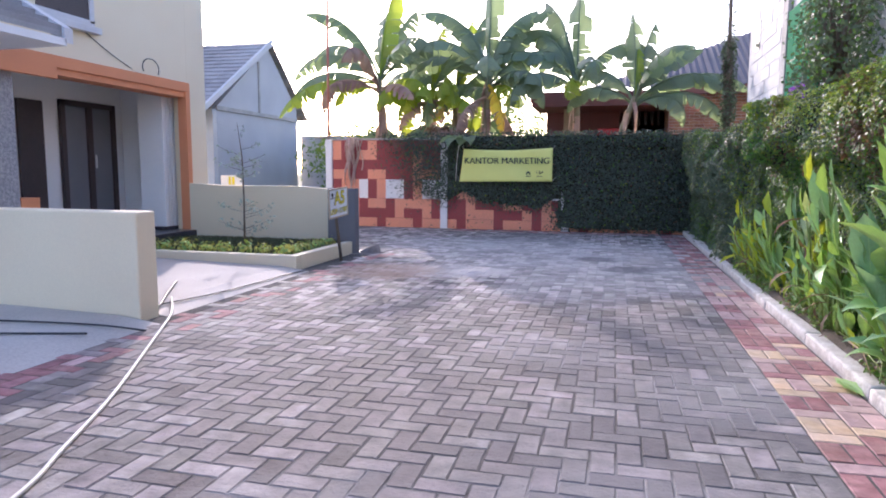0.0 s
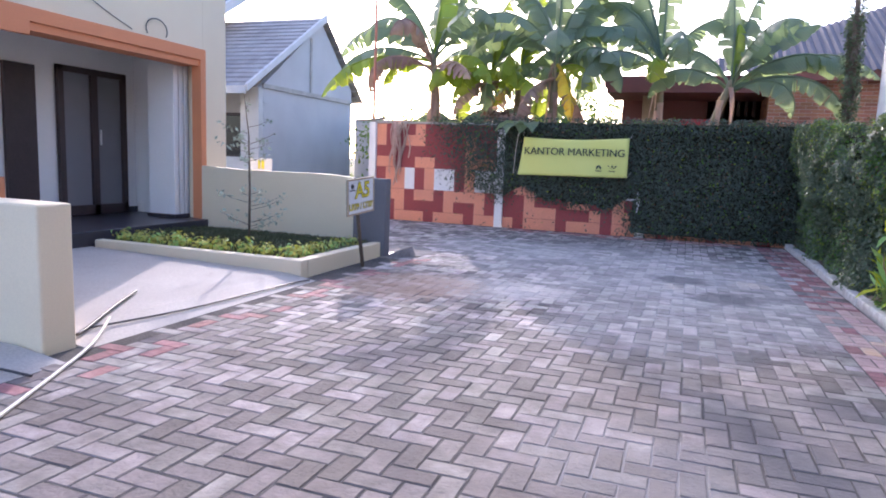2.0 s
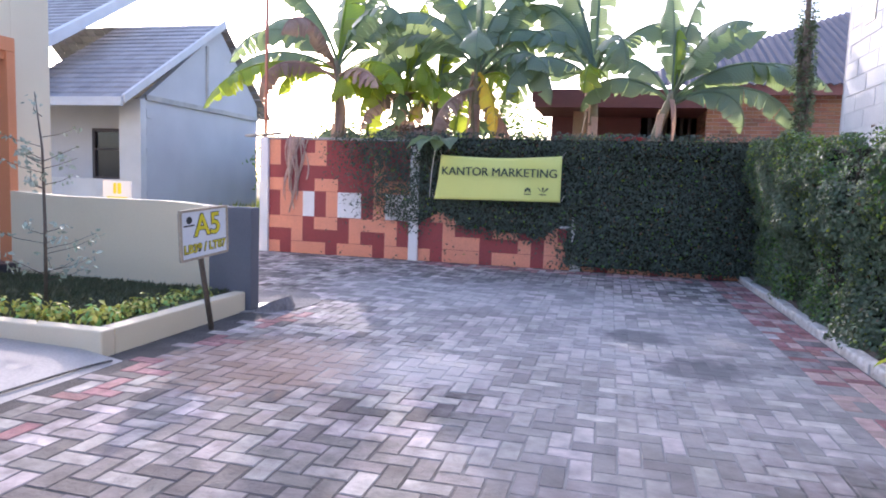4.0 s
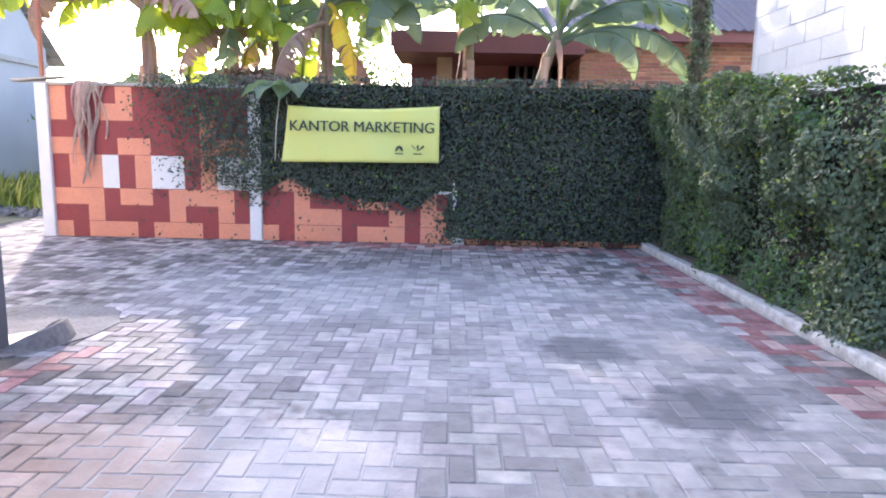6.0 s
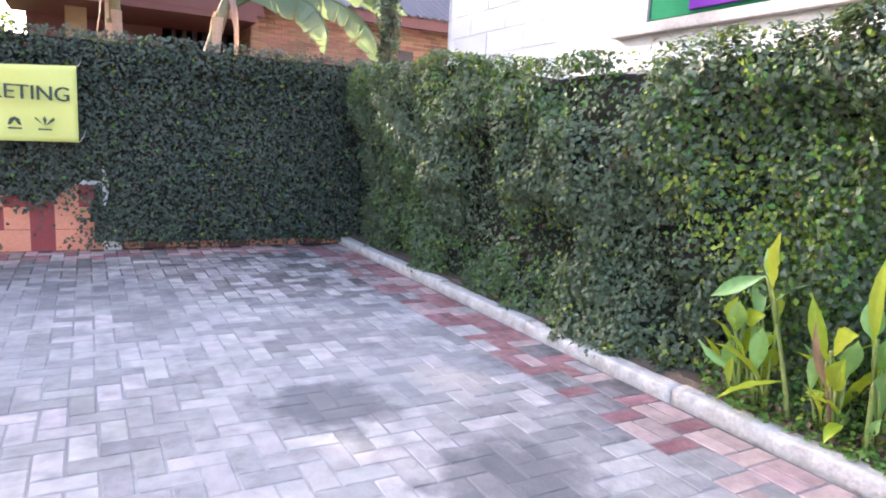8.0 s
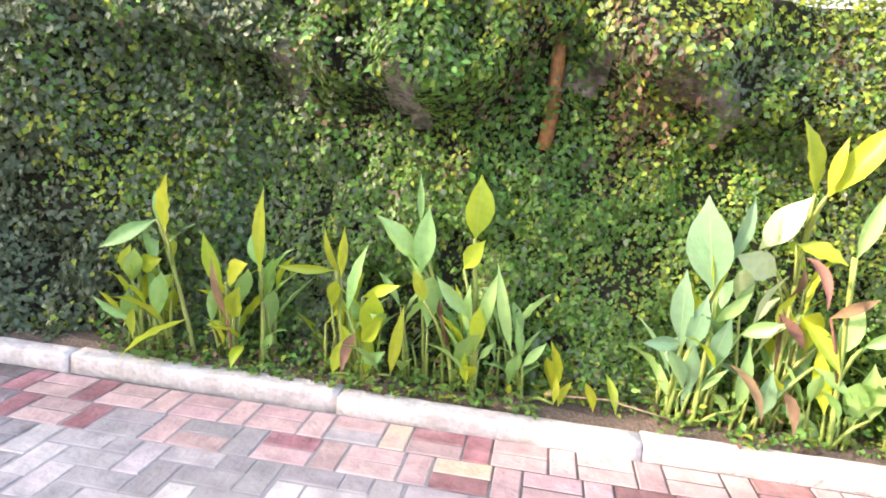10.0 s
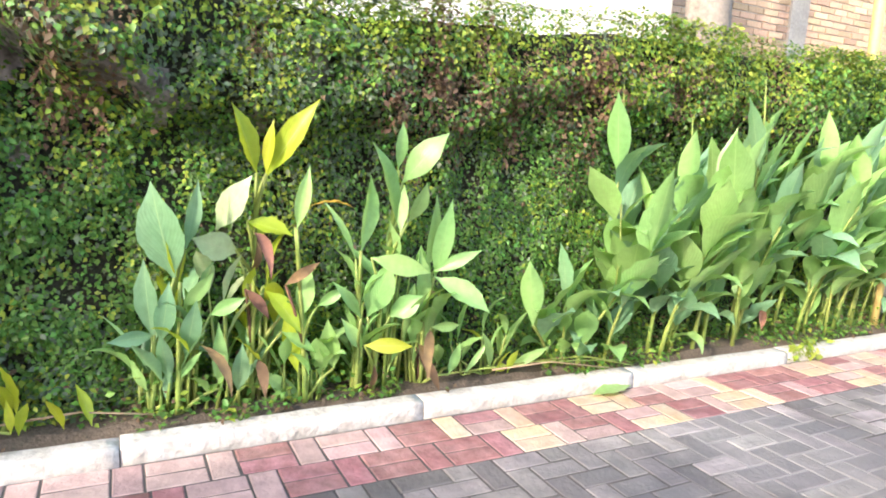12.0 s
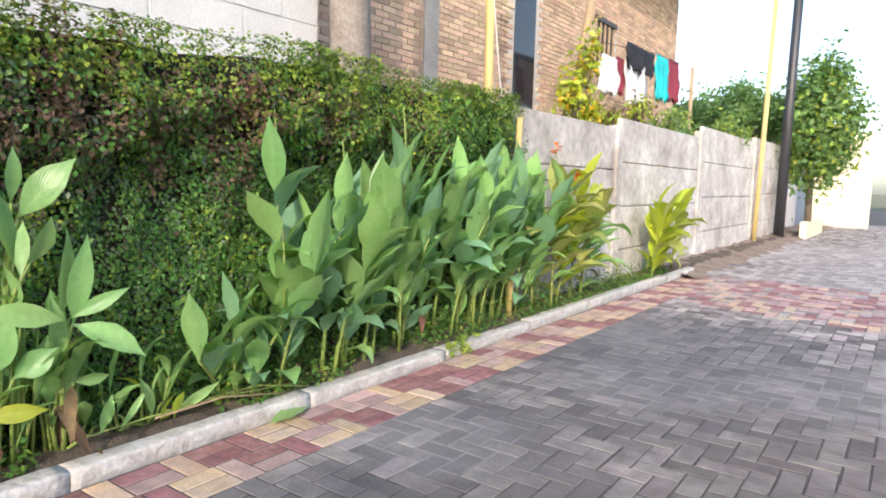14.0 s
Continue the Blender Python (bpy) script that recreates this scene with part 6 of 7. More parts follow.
for k in range(17):
    x0 = -5.40 + rr.uniform(-0.13, 0.13)
    ln = rr.uniform(0.55, 1.25)
    prev = None
    for q in range(8):
        t = q / 7
        c = Vector((x0 + 0.08 * math.sin(3.4 * t + 1.7 * k) - 0.04 * t, FENCE_Y - 0.04 - 0.035 * math.sin(2.5 * t + k) - 0.015 * (k % 3) + (0.05 if q == 0 else 0), 1.9 - ln * t))
        w = 0.02 * (1 - 0.6 * t) + 0.007 * math.sin(5 * t + k)
        cur = (bm.verts.new(c + Vector((-w, 0, 0))), bm.verts.new(c + Vector((0, -0.014, 0))), bm.verts.new(c + Vector((w, 0, 0))))
        if prev:
            for i in (0, 1):
                f = bm.faces.new((prev[i], prev[i + 1], cur[i + 1], cur[i])); f.smooth = True
        prev = cur
single(part("dry_banana_leaf", bm, leaf_mat("bleached_banana_leaf", (0.60, 0.46, 0.40), (0.46, 0.30, 0.25), (0.6, 0.42, 0.3), 0.8, 0.3, 0.02, 0.3, 14)), "dry brown banana leaf hanging over the painted fence", "leaf")
stake("red_pipe", [(-6.08, 13.5, -0.1), (-6.08, 13.5, 2.4), (-6.07, 13.5, 5.2)], 0.028, M_REDPIPE, "thin rusty red upright pipe at the fence's end")
ob = part("scrap_board", prism([(-6.35, 1.87), (-5.75, 1.93), (-5.75, 1.95), (-6.35, 1.9)], 1, FENCE_Y - 0.05, FENCE_Y + 0.14), M_CONC)
single(ob, "loose thin board lying on the fence's end post", "board")


# ---- shrubs and trees made of a trunk, limbs and leaves ----
def shrub(name, x, y, z, rx, ry, rz, count, size, materials, seed, label, category, trunk=True, up=0.0, share=(1.0,), clumps=14):
    r = np.random.default_rng(seed)
    e = holder(name, label, category, (x, y, z))
    cl = r.normal(0, 1, (clumps, 3)); cl /= np.linalg.norm(cl, axis=1)[:, None]
    cl *= r.uniform(0.45, 1.0, (clumps, 1))
    cl = cl * np.array((rx, ry, rz)) + np.array((0, 0, up))
    if trunk:
        bm = bmesh.new()
        tube([(0, 0, 0), (0.03 * rx, 0.02, up * 0.45), (0, 0.03 * ry, up * 0.8)], [0.055 * rz + 0.01, 0.045 * rz + 0.006, 0.03 * rz + 0.004], 8, bm)
        for c in cl:
            m = c * 0.5 + np.array((0, 0, up * 0.4))
            tube([(0, 0, up * 0.5), tuple(m), tuple(c)], [0.022 * rz + 0.004, 0.014 * rz + 0.003, 0.004], 5, bm)
        part("trunk", bm, M_BARK, e)
    k = r.integers(0, clumps, count)
    P = cl[k] + r.normal(0, 0.2, (count, 3)) * np.array((rx, ry, rz))
    Nn = P - np.array((0, 0, up)); Nn /= np.linalg.norm(Nn, axis=1)[:, None] + 1e-6
    mi = r.choice(len(materials), count, p=np.array(share) / sum(share))
    o = leaves_mesh("crown", P, Nn, size * r.uniform(0.6, 1.3, count), mi, materials, e, seed + 1)
    return e


shrub("wall_shrub", 1.95, 6.9, 1.5, 0.32, 0.85, 0.95, 5200, 0.05, [M_IVYD, M_IVY], 601, "dark leafy shrub rising above the hedge", "shrub", True, 0.85, (0.85, 0.15), 30)
shrub("creeper_pole_foliage", 2.1, 14.0, 0.0, 0.15, 0.15, 1.6, 3000, 0.06, [M_IVYD], 602, "dark creeper climbing an old post behind the fence", "creeper", True, 2.6, (1.0,), 34)
stake("old_post", [(2.1, 14.0, -0.1), (2.1, 14.0, 2.5), (2.05, 14.0, 5.2)], [0.06, 0.05, 0.03], M_BARK, "dark old timber post behind the fence")
shrub("croton_shrub", 2.35, -1.75, 0.6, 0.25, 0.3, 0.75, 700, 0.10, [M_CANNAY, M_FLOWERY, M_IVYY], 603, "yellow-leaved croton shrub behind the old wall", "shrub", True, 1.75, (0.5, 0.2, 0.3))
shrub("croton_shrub", 2.3, -3.0, 0.6, 0.3, 0.7, 0.35, 700, 0.08, [M_IVYY, M_IVYB, M_CANNAY], 604, "straggly dry shrub behind the old wall", "shrub", True, 1.6, (0.4, 0.3, 0.3))
shrub("street_tree", 1.1, -13.2, 0.0, 0.95, 1.3, 1.55, 9000, 0.15, [M_TREE, M_IVYY], 605, "young broad-leaved tree beside the lane", "tree", True, 2.9, (0.8, 0.2), 60)
shrub("street_tree", 3.7, -15.5, 0.0, 1.7, 1.8, 1.1, 5200, 0.16, [M_TREE], 606, "leafy tree behind the old wall", "tree", True, 3.2, (1.0,), 34)
shrub("wall_shrub", 2.0, -8.0, 0.8, 0.3, 1.2, 0.35, 1400, 0.08, [M_TREE, M_IVYY], 607, "green creeper spilling over the old wall", "shrub", True, 1.45, (0.7, 0.3))
shrub("wall_shrub", 2.3, -5.6, 0.8, 0.35, 1.2, 0.3, 1200, 0.07, [M_TREE, M_IVYY], 608, "low green shrub behind the old wall", "shrub", True, 1.35, (0.7, 0.3))
shrub("far_bush", -7.5, 19.5, 0.0, 2.2, 1.2, 1.3, 3600, 0.13, [M_TREE, M_IVYY], 609, "hazy green bush on the vacant plot", "bush", True, 1.5, (0.8, 0.2), 24)
shrub("far_bush", -4.0, 21.0, 0.0, 2.4, 1.2, 1.6, 3600, 0.15, [M_TREE, M_IVYY], 610, "pale green bush behind the banana plants", "bush", True, 2.0, (0.8, 0.2), 24)
shrub("dry_bush", -3.6, 14.1, 0.0, 0.55, 0.2, 0.22, 700, 0.10, [M_IVYB, M_BANANAD], 611, "reddish dry leaves behind the fence", "bush", True, 1.95, (0.5, 0.5))
shrub("dry_bush", -0.9, 13.9, 0.0, 0.4, 0.2, 0.2, 600, 0.06, [M_IVY, M_IVYB], 612, "small scrubby bush behind the fence", "bush", True, 1.9, (0.5, 0.5))

for i_, (x_, h_, seed_) in enumerate(((-4.9, 1.9, 31), (-3.3, 2.0, 32))):
    banana(x_, 15.0 + 0.3 * (i_ % 2), h_, (0.0, 0.0), [(20, 55, 90, 1.1, 0.26, B, 0.3), (150, 50, 95, 1.2, 0.26, B, 0.3), (80, 78, 40, 1.2, 0.25, Y, 0.2), (-70, 55, 120, 0.9, 0.24, Y, 0.3), (220, 45, 100, 1.0, 0.24, B, 0.4)], seed_, "young banana plant behind the fence", 0.07, 1.1)
shrub("far_bush", -1.6, 22.5, 0.0, 2.0, 1.0, 1.1, 2400, 0.15, [M_TREE, M_IVYY], 614, "hazy green bush beyond the fence", "bush", True, 1.6, (0.8, 0.2), 20)
# ---- things at the fence ----
banner = holder("banner", "creased yellow-green vinyl banner tied to the fence", "banner", (-2.11, 13.16, 1.33))
bm = bmesh.new()
nu, nv = 40, 14
grid = []
for i in range(nu + 1):
    col = []
    for j in range(nv + 1):
        u, v = i / nu, j / nv
        x = -0.94 + 1.88 * u + 0.1 * (1 - u) * v * 0.9
        z = -0.33 + 0.66 * v - 0.035 * math.sin(math.pi * u) * v - 0.02 * (1 - u)
        y = 0.016 * math.sin(9 * u + 3 * v) + 0.012 * math.sin(4 * v + 17 * u) + 0.03 * (0.5 - abs(u - 0.5)) * (1 - v)
        col.append(bm.verts.new((x, y - 0.02, z)))
    grid.append(col)
for i in range(nu):
    for j in range(nv):
        f = bm.faces.new((grid[i][j], grid[i + 1][j], grid[i + 1][j + 1], grid[i][j + 1])); f.smooth = True
sheet = part("sheet", bm, M_BANNER, banner)
sheet.modifiers.new("thick", "SOLIDIFY").thickness = 0.003
for dx_, dy_ in ((0.0, 0.0), (-0.003, 0.0006), (0.003, 0.0003)):
    lettering("KANTOR MARKETING", 0.172, M_INK, pose(0.03 + dx_, -0.068 + dy_, 0.07, 90, 0, 0), banner, 0.002)
for k, x in enumerate((0.47, 0.69)):
    bm = bmesh.new()
    if k == 0:
        prism([(x - 0.05, -0.2), (x - 0.035, -0.15), (x, -0.13), (x + 0.035, -0.15), (x + 0.05, -0.2), (x + 0.03, -0.2), (x, -0.16), (x - 0.03, -0.2)], 1, -0.062, -0.06, bm)
    else:
        for a in (-1, 0, 1):
            prism([(x, -0.2), (x + a * 0.06 - 0.014, -0.14), (x + a * 0.07, -0.125 + 0.01 * (a == 0)), (x + a * 0.06 + 0.014, -0.15)], 1, -0.064 - 0.001 * a, -0.062 - 0.001 * a, bm)
    part("emblem", bm, M_INK, banner)
    part("caption_bar", box(x - 0.05, x + 0.05, -0.062, -0.06, -0.235, -0.222), M_INK, banner)
for x, z in ((-0.84, 0.3), (0.93, 0.3), (-0.94, -0.33), (0.94, -0.33)):
    part("tie_cord", tube([(x, -0.02, z), (x * 1.04, 0.0, z + 0.05), (x * 1.06, 0.12, z + 0.12)], 0.003, 5), M_HOSE, banner)
stake("cane", [(-3.12, 13.12, 1.0), (-3.1, 13.13, 1.4), (-3.05, 13.15, 1.82)], 0.006, M_HOSE, "thin pale cane hanging beside the banner", "cane")

# plot sign on a stake
sign = holder("plot_sign", "white plot sign with yellow lettering on a stake", "sign", (-3.5, 7.94, 0.0))
part("stake", tube([(0.045, 0.10, -0.1), (0.036, -0.06, 0.6), (0.034, -0.13, 0.93)], 0.021, 6), M_BARK, sign, "thin brown timber stake")
SM = pose(0.06, -0.05, 0.77, 0, -3, 90) @ Matrix.Diagonal((1.14, 1.0, 0.92, 1.0))
bd = part("board", box(-0.25, 0.25, -0.012, 0.0, -0.19, 0.19, 0.002), M_SIGNW, sign)
bd.matrix_basis = SM
M_SFR = mat("pale_timber_edge", (0.45, 0.36, 0.26), 0.8)
for a, b, c, d in ((-0.26, 0.26, 0.185, 0.205), (-0.26, 0.26, -0.205, -0.185), (-0.265, -0.245, -0.185, 0.185), (0.245, 0.265, -0.185, 0.185)):
    o = part("edge_batten", box(a, b, -0.018, 0.004, c, d, 0.002), M_SFR, sign)
    o.matrix_basis = SM
M_SIGNB = mat("black_sign_ink", (0.03, 0.03, 0.03), 0.5)
for txt, sz, x, z in (("A5", 0.25, 0.03, 0.06), ("LB39 / LT87", 0.093, 0.0, -0.115)):
    lettering(txt, sz, M_SIGNB, SM @ pose(x, -0.0135, z, 90, 0, 0), sign, 0.0005, "letter", "CENTER", 0.010 if sz > 0.2 else 0.006)
    lettering(txt, sz, M_SIGNY, SM @ pose(x, -0.0155, z, 90, 0, 0), sign, 0.0005, "letter", "CENTER", 0.003 if sz > 0.2 else 0.001)
bm = bmesh.new()
bmesh.ops.create_circle(bm, cap_ends=True, radius=0.03, segments=16, matrix=SM @ pose(-0.17, -0.0155, 0.12, 90, 0, 0))
part("emblem", bm, M_SIGNB, sign)
o = part("caption_bar", box(-0.225, -0.115, -0.0155, -0.0135, 0.07, 0.082), M_SIGNB, sign)
o.matrix_basis = SM
# second plot sign at the next house
sign2 = holder("plot_sign", "small white plot sign with yellow marks", "sign", (-7.12, 11.3, -0.19))
part("stake", box(-0.02, 0.02, 0.0, 0.03, -0.1, 1.05), M_WOOD, sign2)
part("board", box(-0.23, 0.23, -0.012, 0.0, 0.98, 1.28, 0.002), M_SIGNW, sign2)
part("mark_bar", box(-0.06, -0.01, -0.0145, -0.0125, 1.1, 1.25), M_SIGNY, sign2)
part("mark_bar", box(0.01, 0.07, -0.0145, -0.0125, 1.1, 1.25), M_SIGNY, sign2)
part("caption_bar", box(-0.17, 0.17, -0.0145, -0.0125, 1.02, 1.06), M_SIGNY, sign2)

# ---- garden of the cream house ----
tree = holder("sapling", "thin sapling with pale sparse leaves on the lawn", "tree", (-4.64, 7.62, 0.16))
bm = bmesh.new()
tube([(0, 0, 0), (0.01, 0, 0.6), (-0.01, 0.01, 1.2), (-0.06, 0.0, 1.62)], [0.014, 0.012, 0.008, 0.003], 6, bm)
rr = random.Random(21)
tips = []
for k in range(26):
    z0 = rr.uniform(0.18, 0.62) if k < 13 else rr.uniform(0.88, 1.15) if k < 23 else rr.uniform(1.2, 1.5)
    a = rr.uniform(0, 6.28)
    ln = rr.uniform(0.16, 0.4) * (1.0 if z0 < 1.0 or k > 22 else 0.8)
    p0 = Vector((0.0, 0, z0))
    p1 = p0 + Vector((math.cos(a), math.sin(a), 0.25)) * ln * 0.5
    p2 = p0 + Vector((math.cos(a + 0.2), math.sin(a + 0.2), 0.35)) * ln
    tube([p0, p1, p2], [0.004, 0.003, 0.0015], 4, bm)
    tips += [(p1 + (p2 - p1) * rr.random() * 1.05) for q in range(9)]
part("trunk", bm, M_BARK, tree)
P = np.array([tuple(p) for p in tips]) + rng.normal(0, 0.018, (len(tips), 3))
leaves_mesh("crown", P, rng.normal(0, 1, P.shape), 0.05 * rng.uniform(0.6, 1.3, len(P)), np.zeros(len(P), int), [mat("pale_sapling_leaf", (0.42, 0.45, 0.36), 0.6, (0.3, 0.36, 0.22), 10)], tree, 22)
rr = random.Random(30)
def border_plant(x, y, z, s, seed):
    r = np.random.default_rng(seed)
    n = 130
    P = r.normal(0, 1, (n, 3)) * np.array((0.045, 0.045, 0.035)) * s + np.array((0, 0, 0.06 * s))
    e = holder("border_plant", "small yellow-green edging plant in the bed", "plant", (x, y, z), group="edging plants along the bed")
    leaves_mesh("crown", P, P + np.array((0, 0, 0.03)), 0.05 * s * r.uniform(0.7, 1.3, n), (r.random(n) < 0.3).astype(int), [M_SHRUB, M_CANNA], e, seed, 0.5)
    return e


x = -6.0
k = 0
while x < -3.8:
    border_plant(x, 7.24 + rr.uniform(-0.02, 0.02), 0.14, rr.uniform(1.0, 1.25), 700 + k)
    x += rr.uniform(0.22, 0.3); k += 1
y = 7.34
while y < 8.5:
    border_plant(-3.82 + rr.uniform(-0.02, 0.02), y, 0.14, rr.uniform(0.7, 1.1), 740 + k)
    y += rr.uniform(0.10, 0.2); k += 1
# grass of the lawn
r = np.random.default_rng(31)
n = 9000
gx, gy = r.uniform(-6.2, -3.76, n), r.uniform(7.18, 8.88, n)
P = np.stack([gx, gy, 0.135 + 0.05 * np.sin(np.pi * (gy - 7.13) / 1.77)], 1)
gm = leaves_mesh("lawn_grass", P, np.tile((0, -1.0, 0.2), (n, 1)), 0.05 * r.uniform(0.5, 1.3, n), np.zeros(n, int), [M_LAWN], None, 32, 0.22, 0.9, -3.0)
single(gm, "short dark green grass on the small lawn", "grass", kind="stuff")
# tall grass on the vacant plot
n = 9000
gx, gy = r.uniform(-15, -6.4, n), r.uniform(16.6, 26, n)
P = np.stack([gx, gy, np.full(n, -0.1)], 1)
gm = leaves_mesh("wild_grass", P, np.tile((0, -1.0, 0.2), (n, 1)), 0.5 * r.uniform(0.4, 1.4, n), (r.random(n) < 0.4).astype(int), [leaf_mat("wild_grass_blade", (0.16, 0.24, 0.05), (0.26, 0.28, 0.09), (0.4, 0.5, 0.08)), M_SHRUB], None, 33, 0.09, 0.8, -4.0)
single(gm, "tall wild grass on the vacant plot", "grass", kind="stuff")
# gravel heap edge
V, F = [], []
for k in range(900):
    x, y, s = r.uniform(-11.5, -6.6), r.uniform(16.0, 17.3), r.uniform(0.02, 0.06)
    b = len(V)
    z = -0.08 + 0.08 * r.random()
    for q in ((-1, -1, -1), (1, -1, -.8), (1, 1, -1), (-1, 1, -.9), (-.6, -.5, .8), (.7, -.5, .6), (.5, .6, .9), (-.6, .5, .7)):
        V.append((x + q[0] * s * r.uniform(.7, 1.2), y + q[1] * s * r.uniform(.7, 1.2), z + q[2] * s * 0.7))
    for f in ((4, 5, 6, 7), (0, 1, 5, 4), (1, 2, 6, 5), (2, 3, 7, 6), (3, 0, 4, 7)):
        F.append([b + i for i in f])
single(from_np("gravel", V, F, M_GRAVEL), "loose grey gravel at the edge of the vacant plot", "gravel", kind="stuff")

# hose and cables on the ground
def cable(name, pts, rad, mm, label, category):
    cu = []
    P = [Vector(p) for p in pts]
    for a in range(len(P) - 1):
        p0, p1, p2, p3 = P[max(a - 1, 0)], P[a], P[a + 1], P[min(a + 2, len(P) - 1)]
        for q in range(6):
            t = q / 6
            cu.append(0.5 * ((2 * p1) + (p2 - p0) * t + (2 * p0 - 5 * p1 + 4 * p2 - p3) * t * t + (3 * p1 - p0 - 3 * p2 + p3) * t ** 3))
    cu.append(P[-1])
    return single(part(name, tube(cu, rad, 6), mm), label, category)


cable("garden_hose", [(-3.72, 4.9, 0.06), (-3.42, 4.5, 0.03), (-3.2, 4.1, 0.014), (-2.91, 3.57, 0.012), (-2.46, 2.74, 0.012), (-2.18, 2.14, 0.012), (-2.02, 1.78, 0.012), (-1.9, 1.2, 0.012), (-1.95, 0.3, 0.012), (-2.3, -0.8, 0.012)], 0.011, M_HOSE, "long pale garden hose lying across the pavers", "hose")
cable("black_cable", [(-4.16, 5.56, 0.075), (-3.9, 5.1, 0.07), (-3.68, 4.72, 0.055), (-3.6, 4.55, 0.045)], 0.012, M_BLACK, "short black cable lying on the driveway", "cable")
cable("black_cable", [(-3.66, 4.66, 0.05), (-3.56, 5.4, 0.03), (-3.52, 6.2, 0.024), (-3.5, 6.7, 0.02), (-3.46, 6.95, 0.016)], 0.007, M_BLACK, "thin black cable along the driveway's edge", "cable")
cable("black_cable", [(-4.8, 3.6, 0.085), (-4.2, 3.75, 0.075), (-3.6, 3.9, 0.05), (-3.25, 3.98, 0.012)], 0.008, M_BLACK, "thin black cable on the near driveway", "cable")
cable("black_cable", [(-4.9, 3.0, 0.085), (-4.2, 3.35, 0.075), (-3.5, 3.7, 0.04)], 0.008, M_BLACK, "thin black cable on the near driveway", "cable")
# wire loop and sagging cable on the house front
bm = tube([(FX + 0.03, 8.16 + 0.17 * math.cos(a), 2.6 + 0.13 * math.sin(a)) for a in np.linspace(-0.5, 3.64, 16)], 0.007, 5)
single(part("wire_loop", bm, M_BLACK), "bent black wire loop above the orange beam", "wire")
cable("house_wire", [(FX + 0.02, 6.6, 3.05), (FX + 0.02, 7.0, 2.86), (FX + 0.015, 7.4, 2.68), (FX + 0.01, 7.8, 2.54)], 0.005, M_BLACK, "thin twisted wire hanging on the cream wall", "wire")

# ---- beyond the old wall ----
def cloth(name, x, y0, y1, z0, z1, mm, label, seed):
    r = random.Random(seed)
    bm = bmesh.new()
    n, m = 12, 8
    g = [[bm.verts.new((x + 0.05 * math.sin(i * 1.3 + seed) * (j / m) + 0.02 * math.sin(i * 3 + j), y0 + (y1 - y0) * (i / n) + 0.02 * math.sin(j + i), z1 - (z1 - z0) * (j / m) * (0.93 + 0.07 * math.sin(i * 2.2 + seed)))) for j in range(m + 1)] for i in range(n + 1)]
    for i in range(n):
        for j in range(m):
            f = bm.faces.new((g[i][j], g[i + 1][j], g[i + 1][j + 1], g[i][j + 1])); f.smooth = True
    o = part(name, bm, mm)
    o.modifiers.new("thick", "SOLIDIFY").thickness = 0.006
    return single(o, label, "laundry", group="laundry on the line")


cloth("hanging_shirt", 2.5, -4.55, -3.55, 2.4, 3.2, M_CLWHITE, "white cloth hung to dry outside the brick house", 1)
cloth("hanging_shirt", 2.46, -4.75, -3.45, 2.9, 3.3, M_CLBLACK, "black cloth hung to dry outside the brick house", 2)
cloth("hanging_shirt", 2.5, -5.55, -4.9, 2.6, 3.35, M_CYAN, "turquoise shirt hung to dry outside the brick house", 3)
cloth("hanging_shirt", 2.52, -6.2, -5.6, 2.65, 3.4, M_CLRED, "maroon cloth hung to dry outside the brick house", 4)
cloth("hanging_shirt", 2.52, -3.3, -2.7, 2.45, 3.0, M_CLWHITE, "pale cloth hung to dry outside the brick house", 5)
cloth("hanging_shirt", 2.54, -3.6, -3.3, 2.5, 3.05, M_CLRED, "maroon cloth hung to dry outside the brick house", 6)
stake("clothes_line", [(2.5, -7.0, 3.42), (2.5, -5.0, 3.36), (2.5, -2.4, 3.1)], 0.006, M_BLACK, "taut black clothes line", "line")
stake("line_post", [(2.5, -7.0, -0.1), (2.5, -7.0, 3.45)], 0.035, M_WOOD, "timber post holding the clothes line")
stake("line_post", [(2.5, -2.4, -0.1), (2.5, -2.4, 3.15)], 0.035, M_WOOD, "timber post holding the clothes line")
stake("tree_trunk", [(2.04, 2.72, -0.1), (2.02, 2.72, 2.0), (2.03, 2.76, 3.2), (1.98, 2.85, 4.6)], [0.16, 0.14, 0.13, 0.1], M_PALETRUNK, "pale rough tree trunk between the houses", "tree trunk")
cable("overhead_wire", [(1.52, 1.3, 1.72), (1.9, 0.9, 1.9), (2.2, 0.55, 2.5), (2.5, 0.35, 4.0)], 0.006, M_HOSE, "thin pale wire looping up from the hedge", "wire")
cable("overhead_wire", [(1.46, -11.5, 7.4), (-2.0, -14.0, 6.9), (-6.0, -18.0, 7.2)], 0.012, M_BLACK, "black overhead wire from the utility pole", "wire")
# far end of the lane
fw = single(part("wall_far", box(0.1, 1.75, -19.6, -19.4, -0.1, 3.1, 0.02), M_CREAM), "pale cream wall at the lane's far bend", "wall", kind="structure")
single(part("bed_edge", prism([(-12.3, -0.05), (-12.3, 0.42), (-15.5, 0.34), (-15.5, -0.05)], 0, 1.0, 1.16), M_CREAM), "cream low edge of a roadside bed", "edge", kind="structure")
fh = holder("far_house", "distant low house with a dark roof", "house", (0, 0, 0))
part("wall", box(2.4, 9.0, -24, -18.5, -0.1, 3.2), M_PLASTER, fh)
part("roof", prism([(-24.6, 3.1), (-17.8, 3.1), (-17.8, 3.3), (-21.2, 4.5), (-24.6, 3.3)], 0, 1.7, 9.6), M_CORR, fh)
